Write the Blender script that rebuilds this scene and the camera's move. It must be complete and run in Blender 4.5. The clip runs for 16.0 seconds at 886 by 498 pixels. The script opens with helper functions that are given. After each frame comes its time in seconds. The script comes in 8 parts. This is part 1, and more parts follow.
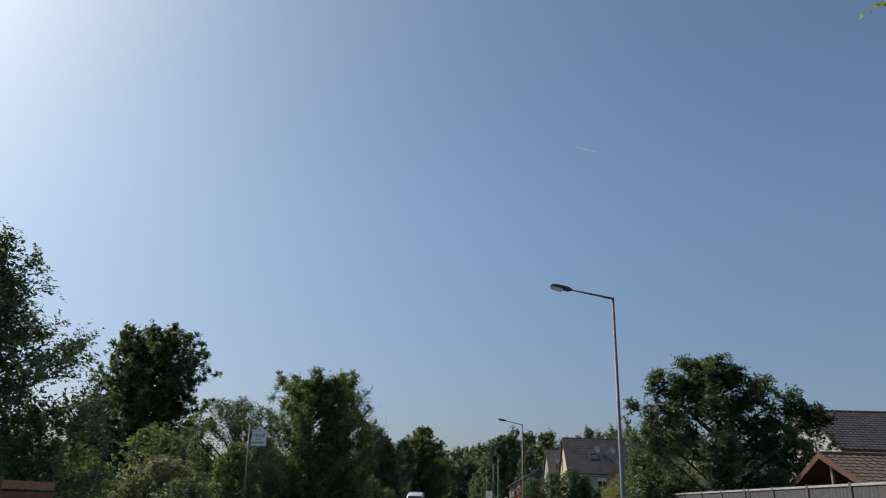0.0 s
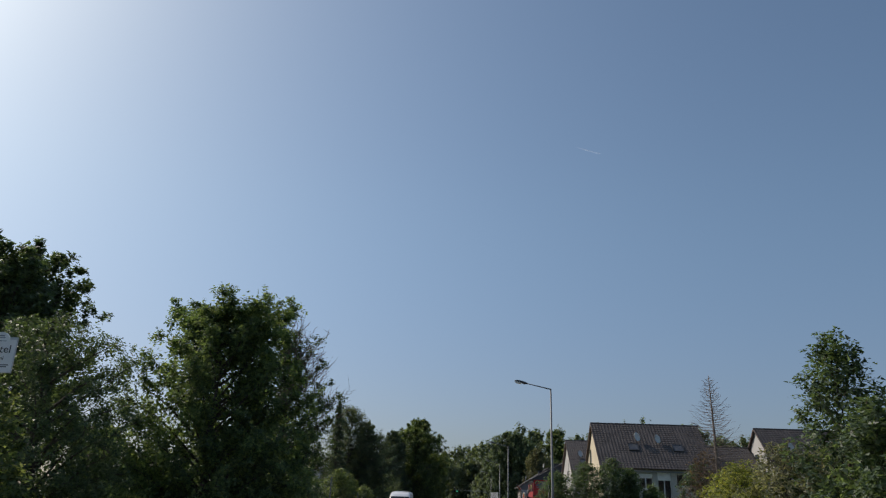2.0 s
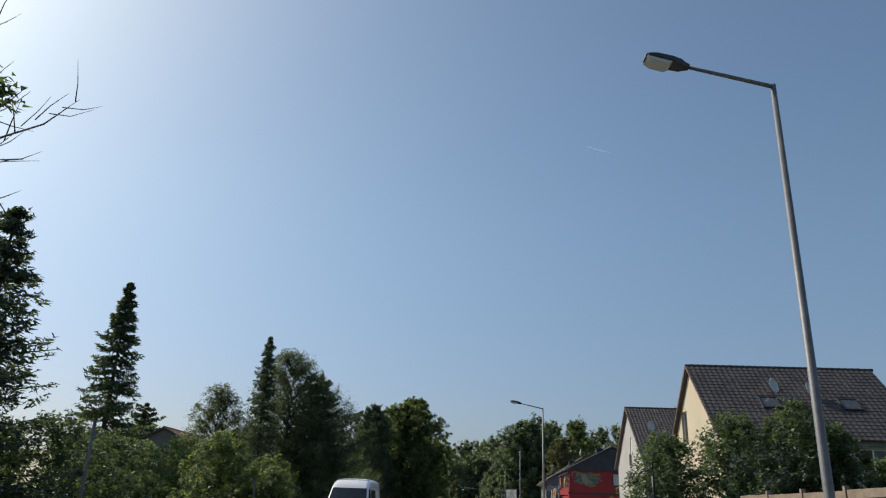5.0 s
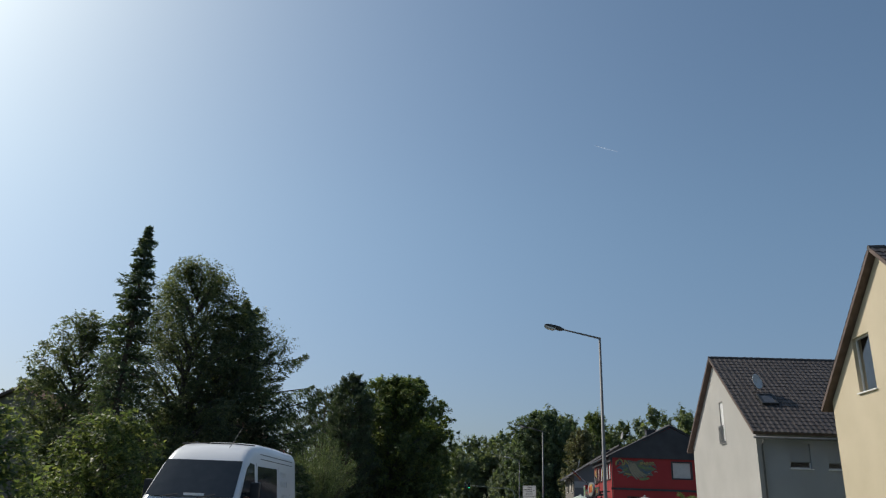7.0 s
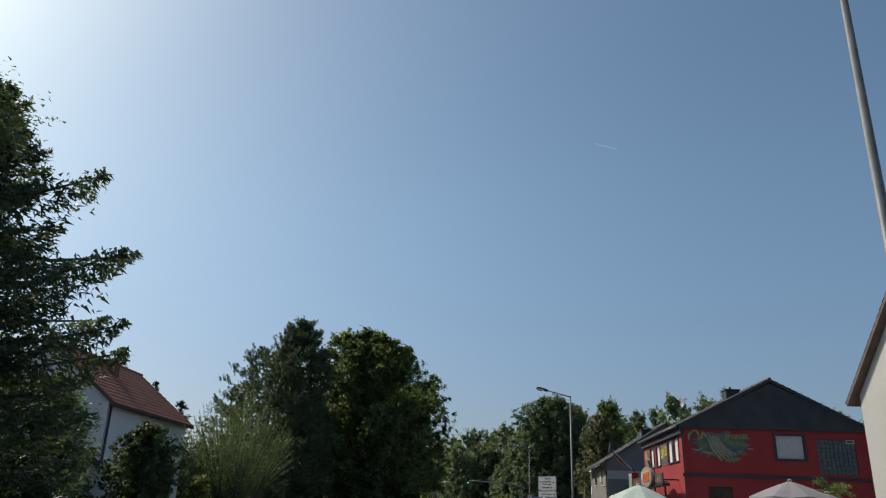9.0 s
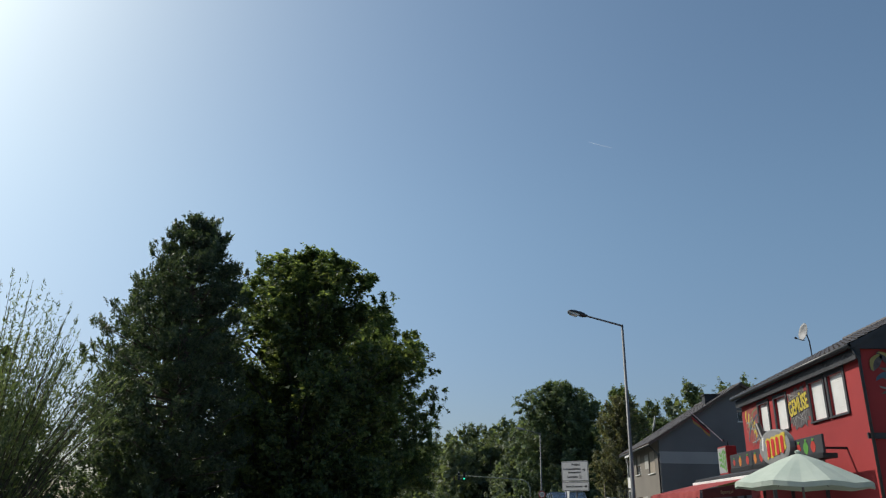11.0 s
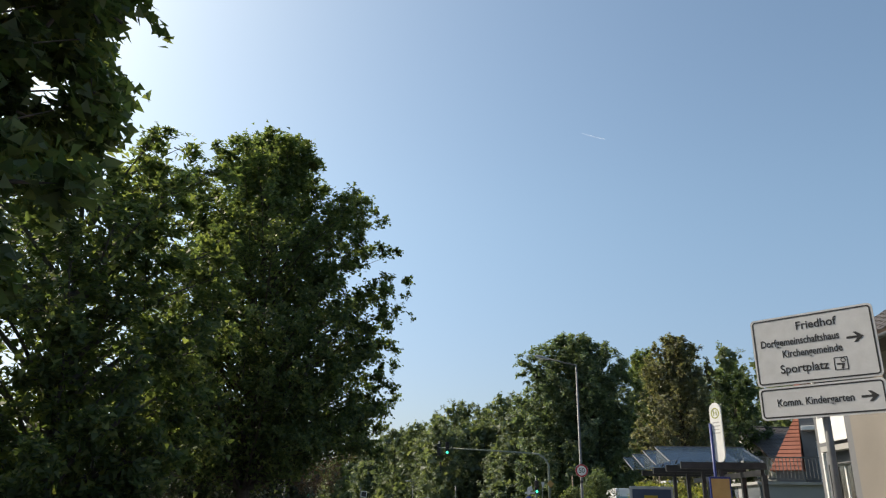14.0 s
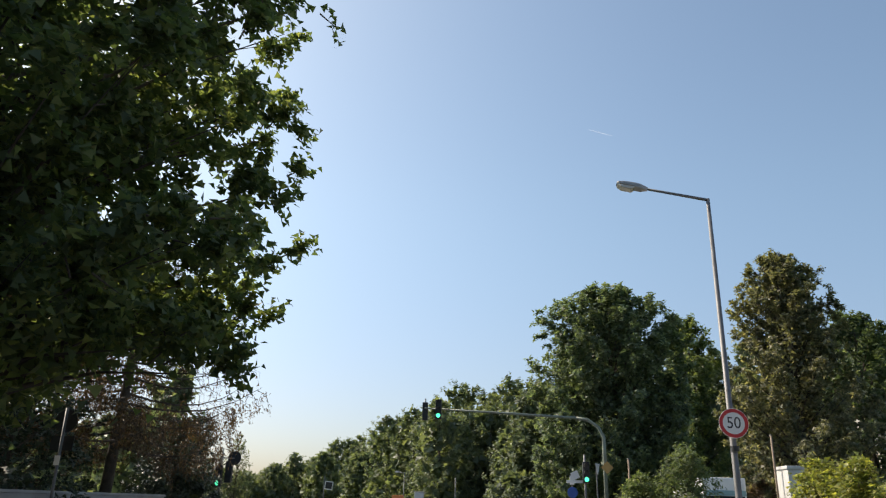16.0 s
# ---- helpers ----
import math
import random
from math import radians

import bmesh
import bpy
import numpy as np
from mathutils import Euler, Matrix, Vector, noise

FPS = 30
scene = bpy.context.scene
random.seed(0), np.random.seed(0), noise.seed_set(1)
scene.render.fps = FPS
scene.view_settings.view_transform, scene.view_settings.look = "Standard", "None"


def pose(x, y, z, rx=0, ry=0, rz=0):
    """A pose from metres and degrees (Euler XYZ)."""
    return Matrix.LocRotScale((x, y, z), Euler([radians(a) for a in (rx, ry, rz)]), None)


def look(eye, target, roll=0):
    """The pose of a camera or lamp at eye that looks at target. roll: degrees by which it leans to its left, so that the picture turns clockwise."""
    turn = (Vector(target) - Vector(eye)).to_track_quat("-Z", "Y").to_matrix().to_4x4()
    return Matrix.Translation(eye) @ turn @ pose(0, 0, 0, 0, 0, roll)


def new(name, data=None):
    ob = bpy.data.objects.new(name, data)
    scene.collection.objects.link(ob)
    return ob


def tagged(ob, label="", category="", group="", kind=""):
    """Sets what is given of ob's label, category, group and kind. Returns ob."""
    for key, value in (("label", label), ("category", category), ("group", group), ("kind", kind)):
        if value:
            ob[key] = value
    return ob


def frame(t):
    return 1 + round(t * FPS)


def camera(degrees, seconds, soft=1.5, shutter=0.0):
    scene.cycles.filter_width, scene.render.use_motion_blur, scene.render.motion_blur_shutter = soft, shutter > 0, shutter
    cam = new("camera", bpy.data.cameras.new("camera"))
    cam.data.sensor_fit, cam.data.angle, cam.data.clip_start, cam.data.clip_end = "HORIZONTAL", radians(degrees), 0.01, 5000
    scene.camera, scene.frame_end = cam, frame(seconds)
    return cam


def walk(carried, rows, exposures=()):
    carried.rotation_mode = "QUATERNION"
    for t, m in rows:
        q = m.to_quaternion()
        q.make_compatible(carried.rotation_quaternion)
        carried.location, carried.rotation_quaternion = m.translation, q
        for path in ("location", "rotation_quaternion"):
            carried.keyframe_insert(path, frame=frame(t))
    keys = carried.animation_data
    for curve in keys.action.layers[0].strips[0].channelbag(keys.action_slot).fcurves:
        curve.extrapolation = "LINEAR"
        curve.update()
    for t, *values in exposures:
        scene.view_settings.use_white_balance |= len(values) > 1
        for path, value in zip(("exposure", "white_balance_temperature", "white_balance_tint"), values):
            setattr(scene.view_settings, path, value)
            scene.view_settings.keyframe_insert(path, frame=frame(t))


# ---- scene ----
cam = camera(62.64, 16.0, 1.2)
PATH = [
    # seconds, x, y, z, turn to the left, tilt up, lean
    (0.0, 0.000, 0.000, 1.238, 2.12, 19.34, 1.67),
    (0.5, 0.033, 5.341, 1.241, 2.17, 19.51, 1.71),
    (1.0, 0.067, 10.673, 1.243, 2.23, 19.51, 1.69),
    (1.5, 0.099, 16.001, 1.246, 2.27, 19.49, 1.73),
    (2.0, 0.125, 21.326, 1.249, 2.34, 19.58, 1.89),
    (2.5, 0.144, 26.658, 1.253, 2.49, 19.61, 2.07),
    (3.0, 0.155, 31.979, 1.255, 2.58, 19.61, 2.16),
    (3.5, 0.159, 37.245, 1.255, 2.69, 19.64, 2.14),
    (4.0, 0.158, 42.471, 1.255, 2.81, 19.72, 2.06),
    (4.5, 0.156, 47.651, 1.254, 2.87, 19.71, 2.02),
    (5.2, 0.154, 54.836, 1.252, 3.05, 19.72, 2.08),
    (6.0, 0.151, 62.971, 1.251, 3.33, 19.67, 2.18),
    (7.0, 0.140, 72.989, 1.254, 3.63, 19.81, 2.23),
    (7.5, 0.127, 77.903, 1.259, 3.68, 19.87, 2.13),
    (8.0, 0.100, 82.726, 1.263, 3.72, 19.87, 2.09),
    (8.5, 0.068, 87.467, 1.262, 3.65, 19.85, 2.06),
    (9.0, 0.037, 92.110, 1.259, 3.60, 19.82, 1.98),
    (9.8, 0.003, 99.065, 1.257, 3.45, 19.87, 1.63),
    (10.6, -0.022, 105.915, 1.257, 3.36, 19.98, 1.22),
    (11.5, -0.042, 113.867, 1.256, 3.09, 20.03, 0.95),
    (12.0, -0.048, 118.621, 1.252, 2.84, 19.94, 1.01),
    (12.5, -0.046, 123.619, 1.246, 2.69, 19.74, 1.05),
    (13.0, -0.038, 128.606, 1.239, 2.59, 19.68, 0.97),
    (13.5, -0.035, 133.564, 1.235, 2.50, 19.60, 0.89),
    (14.0, -0.045, 138.536, 1.235, 2.57, 19.56, 0.86),
    (14.5, -0.068, 143.582, 1.238, 2.66, 19.44, 0.93),
    (15.0, -0.103, 148.711, 1.242, 2.75, 19.48, 1.09),
    (15.5, -0.149, 153.937, 1.248, 2.88, 19.30, 1.29),
    (16.0, -0.200, 159.218, 1.257, 3.00, 19.35, 1.45),
]
EXPOSURES = [(0.0, 0.08, 6600, 15), (1.5, 0.02, 6700, 15), (4.5, 0.22, 6750, 13), (6.8, 0.1, 6650, 11), (7.5, 0.0, 6600, 10), (8.0, 0.08, 6600, 10), (9.2, 0.12, 6650, 10), (11.5, 0.22, 6600, 9), (12.5, 0.63, 7000, 9), (13.5, 0.82, 7350, 11), (14.5, 0.8, 7200, 13), (16.0, 0.93, 7450, 15)]
walk(cam, [(t, pose(x, y, z, 0, 0, yaw) @ pose(0, 0, 0, 90 + pitch) @ pose(0, 0, 0, 0, 0, lean)) for t, x, y, z, yaw, pitch, lean in PATH], EXPOSURES)

# ---- world, sun ----
SUN_AZ, SUN_EL = 62.0, 42.0      # degrees to the left of straight ahead, degrees up
world = bpy.data.worlds.new("world")
scene.world = world
world.use_nodes = True
wt = world.node_tree
sky = wt.nodes.new("ShaderNodeTexSky")
sky.sky_type = "NISHITA"
sky.sun_disc = False
sky.sun_elevation = radians(SUN_EL)
sky.sun_rotation = radians(-SUN_AZ)
sky.altitude = 100
sky.air_density, sky.dust_density, sky.ozone_density = 1.0, 2.0, 1.0
wt.nodes["Background"].inputs[1].default_value = 0.102
haze = wt.nodes.new("ShaderNodeMix")
haze.data_type, haze.blend_type = "RGBA", "MULTIPLY"
haze.inputs["Factor"].default_value = 1.0
haze.inputs["B"].default_value = (0.85, 1.0, 1.017, 1)
wt.links.new(sky.outputs[0], haze.inputs["A"])
lift = wt.nodes.new("ShaderNodeTexCoord")
split = wt.nodes.new("ShaderNodeSeparateXYZ")
fade = wt.nodes.new("ShaderNodeMapRange")
fade.interpolation_type = "SMOOTHSTEP"
fade.inputs["From Min"].default_value, fade.inputs["From Max"].default_value = 0.0, 0.42
fade.inputs["To Min"].default_value, fade.inputs["To Max"].default_value = 1.0, 0.0
low = wt.nodes.new("ShaderNodeMix")
low.data_type, low.blend_type = "RGBA", "MULTIPLY"
low.inputs["B"].default_value = (0.73, 0.69, 0.81, 1)   # the violet-grey summer haze low in the sky
wt.links.new(lift.outputs["Generated"], split.inputs[0])
wt.links.new(split.outputs["Z"], fade.inputs["Value"])
wt.links.new(fade.outputs["Result"], low.inputs["Factor"])
wt.links.new(haze.outputs["Result"], low.inputs["A"])
wt.links.new(low.outputs["Result"], wt.nodes["Background"].inputs[0])
sun = new("sun", bpy.data.lights.new("sun", "SUN"))
sun.data.energy, sun.data.angle, sun.data.color = 3.3, radians(0.53), (1.0, 0.94, 0.85)
sun_dir = Vector((-math.sin(radians(SUN_AZ)) * math.cos(radians(SUN_EL)), math.cos(radians(SUN_AZ)) * math.cos(radians(SUN_EL)), math.sin(radians(SUN_EL))))
sun.matrix_world = look(sun_dir * 200, (0, 0, 0))

# ---- materials ----
MATS = {}


def surface(name, c1, c2, rough=0.7, metal=0.0, scale=6.0, fine=60.0, bump=0.15, each=False):
    """A procedural surface: two tones mixed by coarse and fine noise, with fine relief."""
    if name in MATS:
        return MATS[name]
    m = bpy.data.materials.new(name)
    m.use_nodes = True
    nt = m.node_tree
    b = nt.nodes["Principled BSDF"]
    b.inputs["Roughness"].default_value, b.inputs["Metallic"].default_value = rough, metal
    co = nt.nodes.new("ShaderNodeTexCoord")
    n1, n2 = nt.nodes.new("ShaderNodeTexNoise"), nt.nodes.new("ShaderNodeTexNoise")
    n1.inputs["Scale"].default_value, n1.inputs["Detail"].default_value = scale, 6
    n2.inputs["Scale"].default_value, n2.inputs["Detail"].default_value = fine, 4
    nt.links.new(co.outputs["Object"], n1.inputs["Vector"])
    nt.links.new(co.outputs["Object"], n2.inputs["Vector"])
    add = nt.nodes.new("ShaderNodeMath")
    add.operation = "MULTIPLY_ADD"
    add.inputs[1].default_value = 0.35
    nt.links.new(n2.outputs["Fac"], add.inputs[0])
    nt.links.new(n1.outputs["Fac"], add.inputs[2])
    ramp = nt.nodes.new("ShaderNodeMapRange")
    ramp.inputs["From Min"].default_value, ramp.inputs["From Max"].default_value = 0.45, 0.9
    nt.links.new(add.outputs[0], ramp.inputs["Value"])
    mix = nt.nodes.new("ShaderNodeMix")
    mix.data_type = "RGBA"
    mix.inputs["A"].default_value, mix.inputs["B"].default_value = (*c1, 1), (*c2, 1)
    nt.links.new(ramp.outputs["Result"], mix.inputs["Factor"])
    out = mix.outputs["Result"]
    if each:
        info = nt.nodes.new("ShaderNodeObjectInfo")
        hsv = nt.nodes.new("ShaderNodeHueSaturation")
        r2 = nt.nodes.new("ShaderNodeMapRange")
        r2.inputs["To Min"].default_value, r2.inputs["To Max"].default_value = 0.78, 1.22
        nt.links.new(info.outputs["Random"], r2.inputs["Value"])
        nt.links.new(r2.outputs["Result"], hsv.inputs["Value"])
        nt.links.new(out, hsv.inputs["Color"])
        out = hsv.outputs["Color"]
    nt.links.new(out, b.inputs["Base Color"])
    if bump:
        bp = nt.nodes.new("ShaderNodeBump")
        bp.inputs["Strength"].default_value, bp.inputs["Distance"].default_value = bump, 0.01
        nt.links.new(n2.outputs["Fac"], bp.inputs["Height"])
        nt.links.new(bp.outputs["Normal"], b.inputs["Normal"])
    MATS[name] = m
    return m


def foliage(name, dark, mid, light, through_light=0.3, rough=0.5):
    """Leaves: each one of its own tone, some light shining through."""
    if name in MATS:
        return MATS[name]
    m = bpy.data.materials.new(name)
    m.use_nodes = True
    nt = m.node_tree
    b = nt.nodes["Principled BSDF"]
    b.inputs["Roughness"].default_value = rough
    b.inputs["Specular IOR Level"].default_value = 0.35
    geo = nt.nodes.new("ShaderNodeNewGeometry")
    ramp = nt.nodes.new("ShaderNodeValToRGB")
    e = ramp.color_ramp.elements
    e[0].position, e[0].color = 0.0, (*dark, 1)
    e[1].position, e[1].color = 1.0, (*light, 1)
    mid_stop = e.new(0.55)
    mid_stop.color = (*mid, 1)
    nt.links.new(geo.outputs["Random Per Island"], ramp.inputs["Fac"])
    co = nt.nodes.new("ShaderNodeTexCoord")
    n1 = nt.nodes.new("ShaderNodeTexNoise")
    n1.inputs["Scale"].default_value = 0.9
    nt.links.new(co.outputs["Object"], n1.inputs["Vector"])
    hsv = nt.nodes.new("ShaderNodeHueSaturation")
    hsv.inputs["Saturation"].default_value = 0.95
    r2 = nt.nodes.new("ShaderNodeMapRange")
    r2.inputs["From Min"].default_value, r2.inputs["From Max"].default_value = 0.3, 0.7
    r2.inputs["To Min"].default_value, r2.inputs["To Max"].default_value = 0.7, 1.3
    nt.links.new(n1.outputs["Fac"], r2.inputs["Value"])
    nt.links.new(r2.outputs["Result"], hsv.inputs["Value"])
    nt.links.new(ramp.outputs["Color"], hsv.inputs["Color"])
    nt.links.new(hsv.outputs["Color"], b.inputs["Base Color"])
    tr = nt.nodes.new("ShaderNodeBsdfTranslucent")
    tint = nt.nodes.new("ShaderNodeMix")
    tint.data_type, tint.blend_type = "RGBA", "MULTIPLY"
    tint.inputs["Factor"].default_value = 1.0
    tint.inputs["B"].default_value = (1.7, 1.7, 0.75, 1)
    nt.links.new(hsv.outputs["Color"], tint.inputs["A"])
    nt.links.new(tint.outputs["Result"], tr.inputs["Color"])
    mx = nt.nodes.new("ShaderNodeMixShader")
    mx.inputs[0].default_value = through_light
    nt.links.new(b.outputs[0], mx.inputs[1])
    nt.links.new(tr.outputs[0], mx.inputs[2])
    nt.links.new(mx.outputs[0], nt.nodes["Material Output"].inputs["Surface"])
    MATS[name] = m
    return m


def glowing(name, color, strength):
    m = bpy.data.materials.new(name)
    m.use_nodes = True
    b = m.node_tree.nodes["Principled BSDF"]
    b.inputs["Base Color"].default_value = (*color, 1)
    b.inputs["Emission Color"].default_value, b.inputs["Emission Strength"].default_value = (*color, 1), strength
    return m


def glass(name, color, rough):
    m = bpy.data.materials.new(name)
    m.use_nodes = True
    b = m.node_tree.nodes["Principled BSDF"]
    b.inputs["Base Color"].default_value = (*color, 1)
    b.inputs["Roughness"].default_value, b.inputs["Transmission Weight"].default_value, b.inputs["IOR"].default_value = rough, 1.0, 1.45
    return m


def thin_glass(name, tint, gloss=0.12):
    """A clear sheet: light goes straight through, a little is mirrored."""
    m = bpy.data.materials.new(name)
    m.use_nodes = True
    n = m.node_tree.nodes
    mixed, clear, shine = n.new("ShaderNodeMixShader"), n.new("ShaderNodeBsdfTransparent"), n.new("ShaderNodeBsdfGlossy")
    clear.inputs["Color"].default_value = (*tint, 1)
    shine.inputs["Roughness"].default_value = 0.06
    mixed.inputs[0].default_value = gloss
    m.node_tree.links.new(clear.outputs[0], mixed.inputs[1])
    m.node_tree.links.new(shine.outputs[0], mixed.inputs[2])
    m.node_tree.links.new(mixed.outputs[0], n["Material Output"].inputs["Surface"])
    return m


ASPHALT = surface("asphalt", (0.04, 0.04, 0.042), (0.07, 0.07, 0.07), 0.9, scale=1.5, fine=90)
PAVING = surface("paving", (0.22, 0.21, 0.2), (0.32, 0.31, 0.29), 0.9, scale=1.2, fine=40)
KERB = surface("kerb_stone", (0.3, 0.3, 0.29), (0.42, 0.41, 0.4), 0.85)
GRASS = surface("grass", (0.035, 0.06, 0.018), (0.09, 0.11, 0.035), 0.95, scale=0.4, fine=9, bump=0.6)
PAINT_LINE = surface("road_paint", (0.6, 0.6, 0.58), (0.75, 0.75, 0.73), 0.7)
BARK = surface("bark", (0.05, 0.04, 0.03), (0.12, 0.1, 0.08), 0.95, scale=5, fine=30, bump=0.8)
BARK_PALE = surface("pale_bark", (0.06, 0.056, 0.05), (0.14, 0.13, 0.115), 0.9, scale=3, fine=20, bump=0.5)
TWIG = surface("dead_twig", (0.12, 0.09, 0.075), (0.2, 0.16, 0.13), 0.9)
STEEL = surface("galvanised_steel", (0.12, 0.124, 0.128), (0.185, 0.19, 0.195), 0.55, 0.3, scale=4, fine=30, bump=0.05)
DARK_METAL = surface("dark_metal", (0.03, 0.032, 0.035), (0.055, 0.058, 0.06), 0.45, 0.3, bump=0.03)
BLACK = surface("black_plastic", (0.012, 0.012, 0.013), (0.025, 0.025, 0.027), 0.5, bump=0.03)
WHITE_SIGN = surface("white_sign", (0.72, 0.72, 0.7), (0.8, 0.8, 0.78), 0.4, scale=3, bump=0.02)
SIGN_INK = surface("sign_ink", (0.015, 0.015, 0.016), (0.03, 0.03, 0.03), 0.5, bump=0)
SIGN_RED = surface("sign_red", (0.5, 0.025, 0.03), (0.58, 0.04, 0.04), 0.45, bump=0)
SIGN_BACK = surface("sign_back", (0.018, 0.019, 0.02), (0.035, 0.036, 0.038), 0.6, 0.1, bump=0.03)
GREY_SIGN = surface("grey_sign", (0.5, 0.5, 0.49), (0.58, 0.58, 0.57), 0.5, bump=0.02)
WHITE_PAINT = surface("white_paint", (0.7, 0.7, 0.68), (0.8, 0.8, 0.78), 0.6, scale=2)
WHITE_FRAME = surface("white_window_frame", (0.74, 0.74, 0.73), (0.8, 0.8, 0.79), 0.4, bump=0)
RENDER_CREAM = surface("cream_render", (0.5, 0.43, 0.3), (0.58, 0.5, 0.36), 0.9, scale=0.6, fine=70, bump=0.3)
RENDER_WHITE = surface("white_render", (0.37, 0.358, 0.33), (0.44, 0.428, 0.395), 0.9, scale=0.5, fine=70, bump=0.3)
RENDER_COOL = surface("cool_white_render", (0.58, 0.6, 0.62), (0.68, 0.7, 0.72), 0.9, scale=0.5, fine=70, bump=0.3)
RENDER_GREY = surface("grey_render", (0.13, 0.134, 0.142), (0.172, 0.176, 0.185), 0.9, scale=0.6, fine=70, bump=0.3)
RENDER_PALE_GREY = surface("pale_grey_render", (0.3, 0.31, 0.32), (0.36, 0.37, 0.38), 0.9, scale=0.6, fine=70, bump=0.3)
RENDER_TAUPE = surface("taupe_render", (0.175, 0.158, 0.138), (0.225, 0.205, 0.178), 0.9, scale=0.6, fine=70, bump=0.3)
RED_WALL = surface("red_wall_paint", (0.27, 0.02, 0.022), (0.34, 0.03, 0.03), 0.75, scale=0.7, fine=50, bump=0.25)
SLATE = surface("anthracite_cladding", (0.028, 0.03, 0.035), (0.045, 0.048, 0.055), 0.7, scale=1.5, fine=30)
TILE_DARK = surface("dark_roof_tile", (0.045, 0.038, 0.036), (0.085, 0.072, 0.066), 0.55, scale=1.2, fine=25, bump=0.3)
TILE_RED = surface("red_roof_tile", (0.22, 0.07, 0.042), (0.33, 0.115, 0.07), 0.75, scale=1.5, fine=25, bump=0.3)
TILE_BROWN = surface("brown_roof_tile", (0.17, 0.075, 0.05), (0.27, 0.13, 0.085), 0.75, scale=1.5, fine=25, bump=0.3)
WOOD = surface("weathered_wood", (0.16, 0.12, 0.085), (0.28, 0.22, 0.16), 0.85, scale=3, fine=40, bump=0.5)
WOOD_VERGE = surface("brown_verge_board", (0.085, 0.06, 0.05), (0.14, 0.1, 0.085), 0.8, scale=3, fine=40, bump=0.3)
WOOD_RED = surface("red_brown_wood", (0.2, 0.07, 0.035), (0.32, 0.12, 0.06), 0.75, scale=3, fine=40, bump=0.4)
CONCRETE = surface("concrete", (0.3, 0.295, 0.28), (0.42, 0.41, 0.39), 0.9, scale=1.5, fine=40, bump=0.4)
# parasol cloth kept darker: the shadow partly over it is in the colour
CLOTH_PALE = surface("pale_parasol_cloth", (0.22, 0.2, 0.205), (0.28, 0.255, 0.26), 0.9, scale=2, fine=120)
CLOTH_GREEN = surface("pale_green_cloth", (0.4, 0.47, 0.4), (0.5, 0.56, 0.48), 0.9, scale=2, fine=120)
CLOTH_RED = surface("red_awning_cloth", (0.26, 0.03, 0.03), (0.34, 0.06, 0.055), 0.9, scale=2, fine=120)
PANE = glass("window_glass", (0.8, 0.85, 0.88), 0.03)
BUS_BLUE = surface("bus_stop_blue", (0.02, 0.035, 0.16), (0.03, 0.05, 0.2), 0.4, bump=0)
VAN_WHITE = surface("white_car_paint", (0.74, 0.75, 0.76), (0.8, 0.8, 0.81), 0.25, scale=1, fine=10, bump=0)

LEAF_DARK = foliage("dark_leaf", (0.043, 0.069, 0.043), (0.077, 0.116, 0.066), (0.131, 0.177, 0.091), 0.42)
LEAF_MID = foliage("green_leaf", (0.059, 0.094, 0.052), (0.113, 0.167, 0.083), (0.212, 0.262, 0.121), 0.52)
LEAF_PLANE = foliage("plane_leaf", (0.058, 0.090, 0.046), (0.102, 0.145, 0.068), (0.195, 0.230, 0.095), 0.5)
# near-black leaf: the shade under and behind the planes put into its colour
LEAF_SHADED = foliage("shaded_leaf", (0.022, 0.036, 0.022), (0.040, 0.060, 0.034), (0.065, 0.090, 0.050), 0.12)
LEAF_FRESH = foliage("fresh_leaf", (0.058, 0.092, 0.048), (0.109, 0.150, 0.069), (0.211, 0.240, 0.110), 0.5)
LEAF_BIRCH = foliage("birch_leaf", (0.063, 0.089, 0.056), (0.111, 0.142, 0.082), (0.189, 0.206, 0.129), 0.42)
LEAF_YELLOW = foliage("yellowing_leaf", (0.090, 0.120, 0.036), (0.180, 0.200, 0.055), (0.310, 0.300, 0.076), 0.48)
# browning leaves, greyed to put the haze around the far linden into them
LEAF_BROWN = foliage("browning_leaf", (0.086, 0.100, 0.072), (0.165, 0.170, 0.116), (0.275, 0.252, 0.162), 0.42)
# the green leaf made bluer: haze before the far maple, painted in
LEAF_MAPLE_HAZED = foliage("hazed_maple_leaf", (0.060, 0.092, 0.068), (0.108, 0.152, 0.104), (0.190, 0.232, 0.145), 0.45)
LEAF_RUST = foliage("rust_needle", (0.052, 0.037, 0.028), (0.105, 0.066, 0.044), (0.180, 0.110, 0.064), 0.3)
NEEDLE = foliage("needle", (0.036, 0.060, 0.042), (0.064, 0.094, 0.060), (0.105, 0.135, 0.082), 0.35)
LEAF_WILLOW = foliage("willow_leaf", (0.066, 0.100, 0.052), (0.116, 0.156, 0.082), (0.190, 0.228, 0.118), 0.4)
# far woods: distance haze put into the leaf colour, paler, bluer, less contrast
LEAF_HAZED = foliage("hazed_woodland_leaf", (0.096, 0.126, 0.086), (0.138, 0.174, 0.108), (0.190, 0.222, 0.132), 0.36)


# ---- mesh helpers ----
def part(name, bm, material, parent=None, label="", smooth=False):
    """Links a bmesh as one mesh object under a thing or under a part."""
    me = bpy.data.meshes.new(name)
    bm.normal_update()
    bm.to_mesh(me)
    bm.free()
    if smooth:
        me.polygons.foreach_set("use_smooth", [True] * len(me.polygons))
    for m in material if isinstance(material, (list, tuple)) else [material]:
        me.materials.append(m)
    ob = new(name, me)
    ob.parent = parent
    return tagged(ob, label) if label else ob


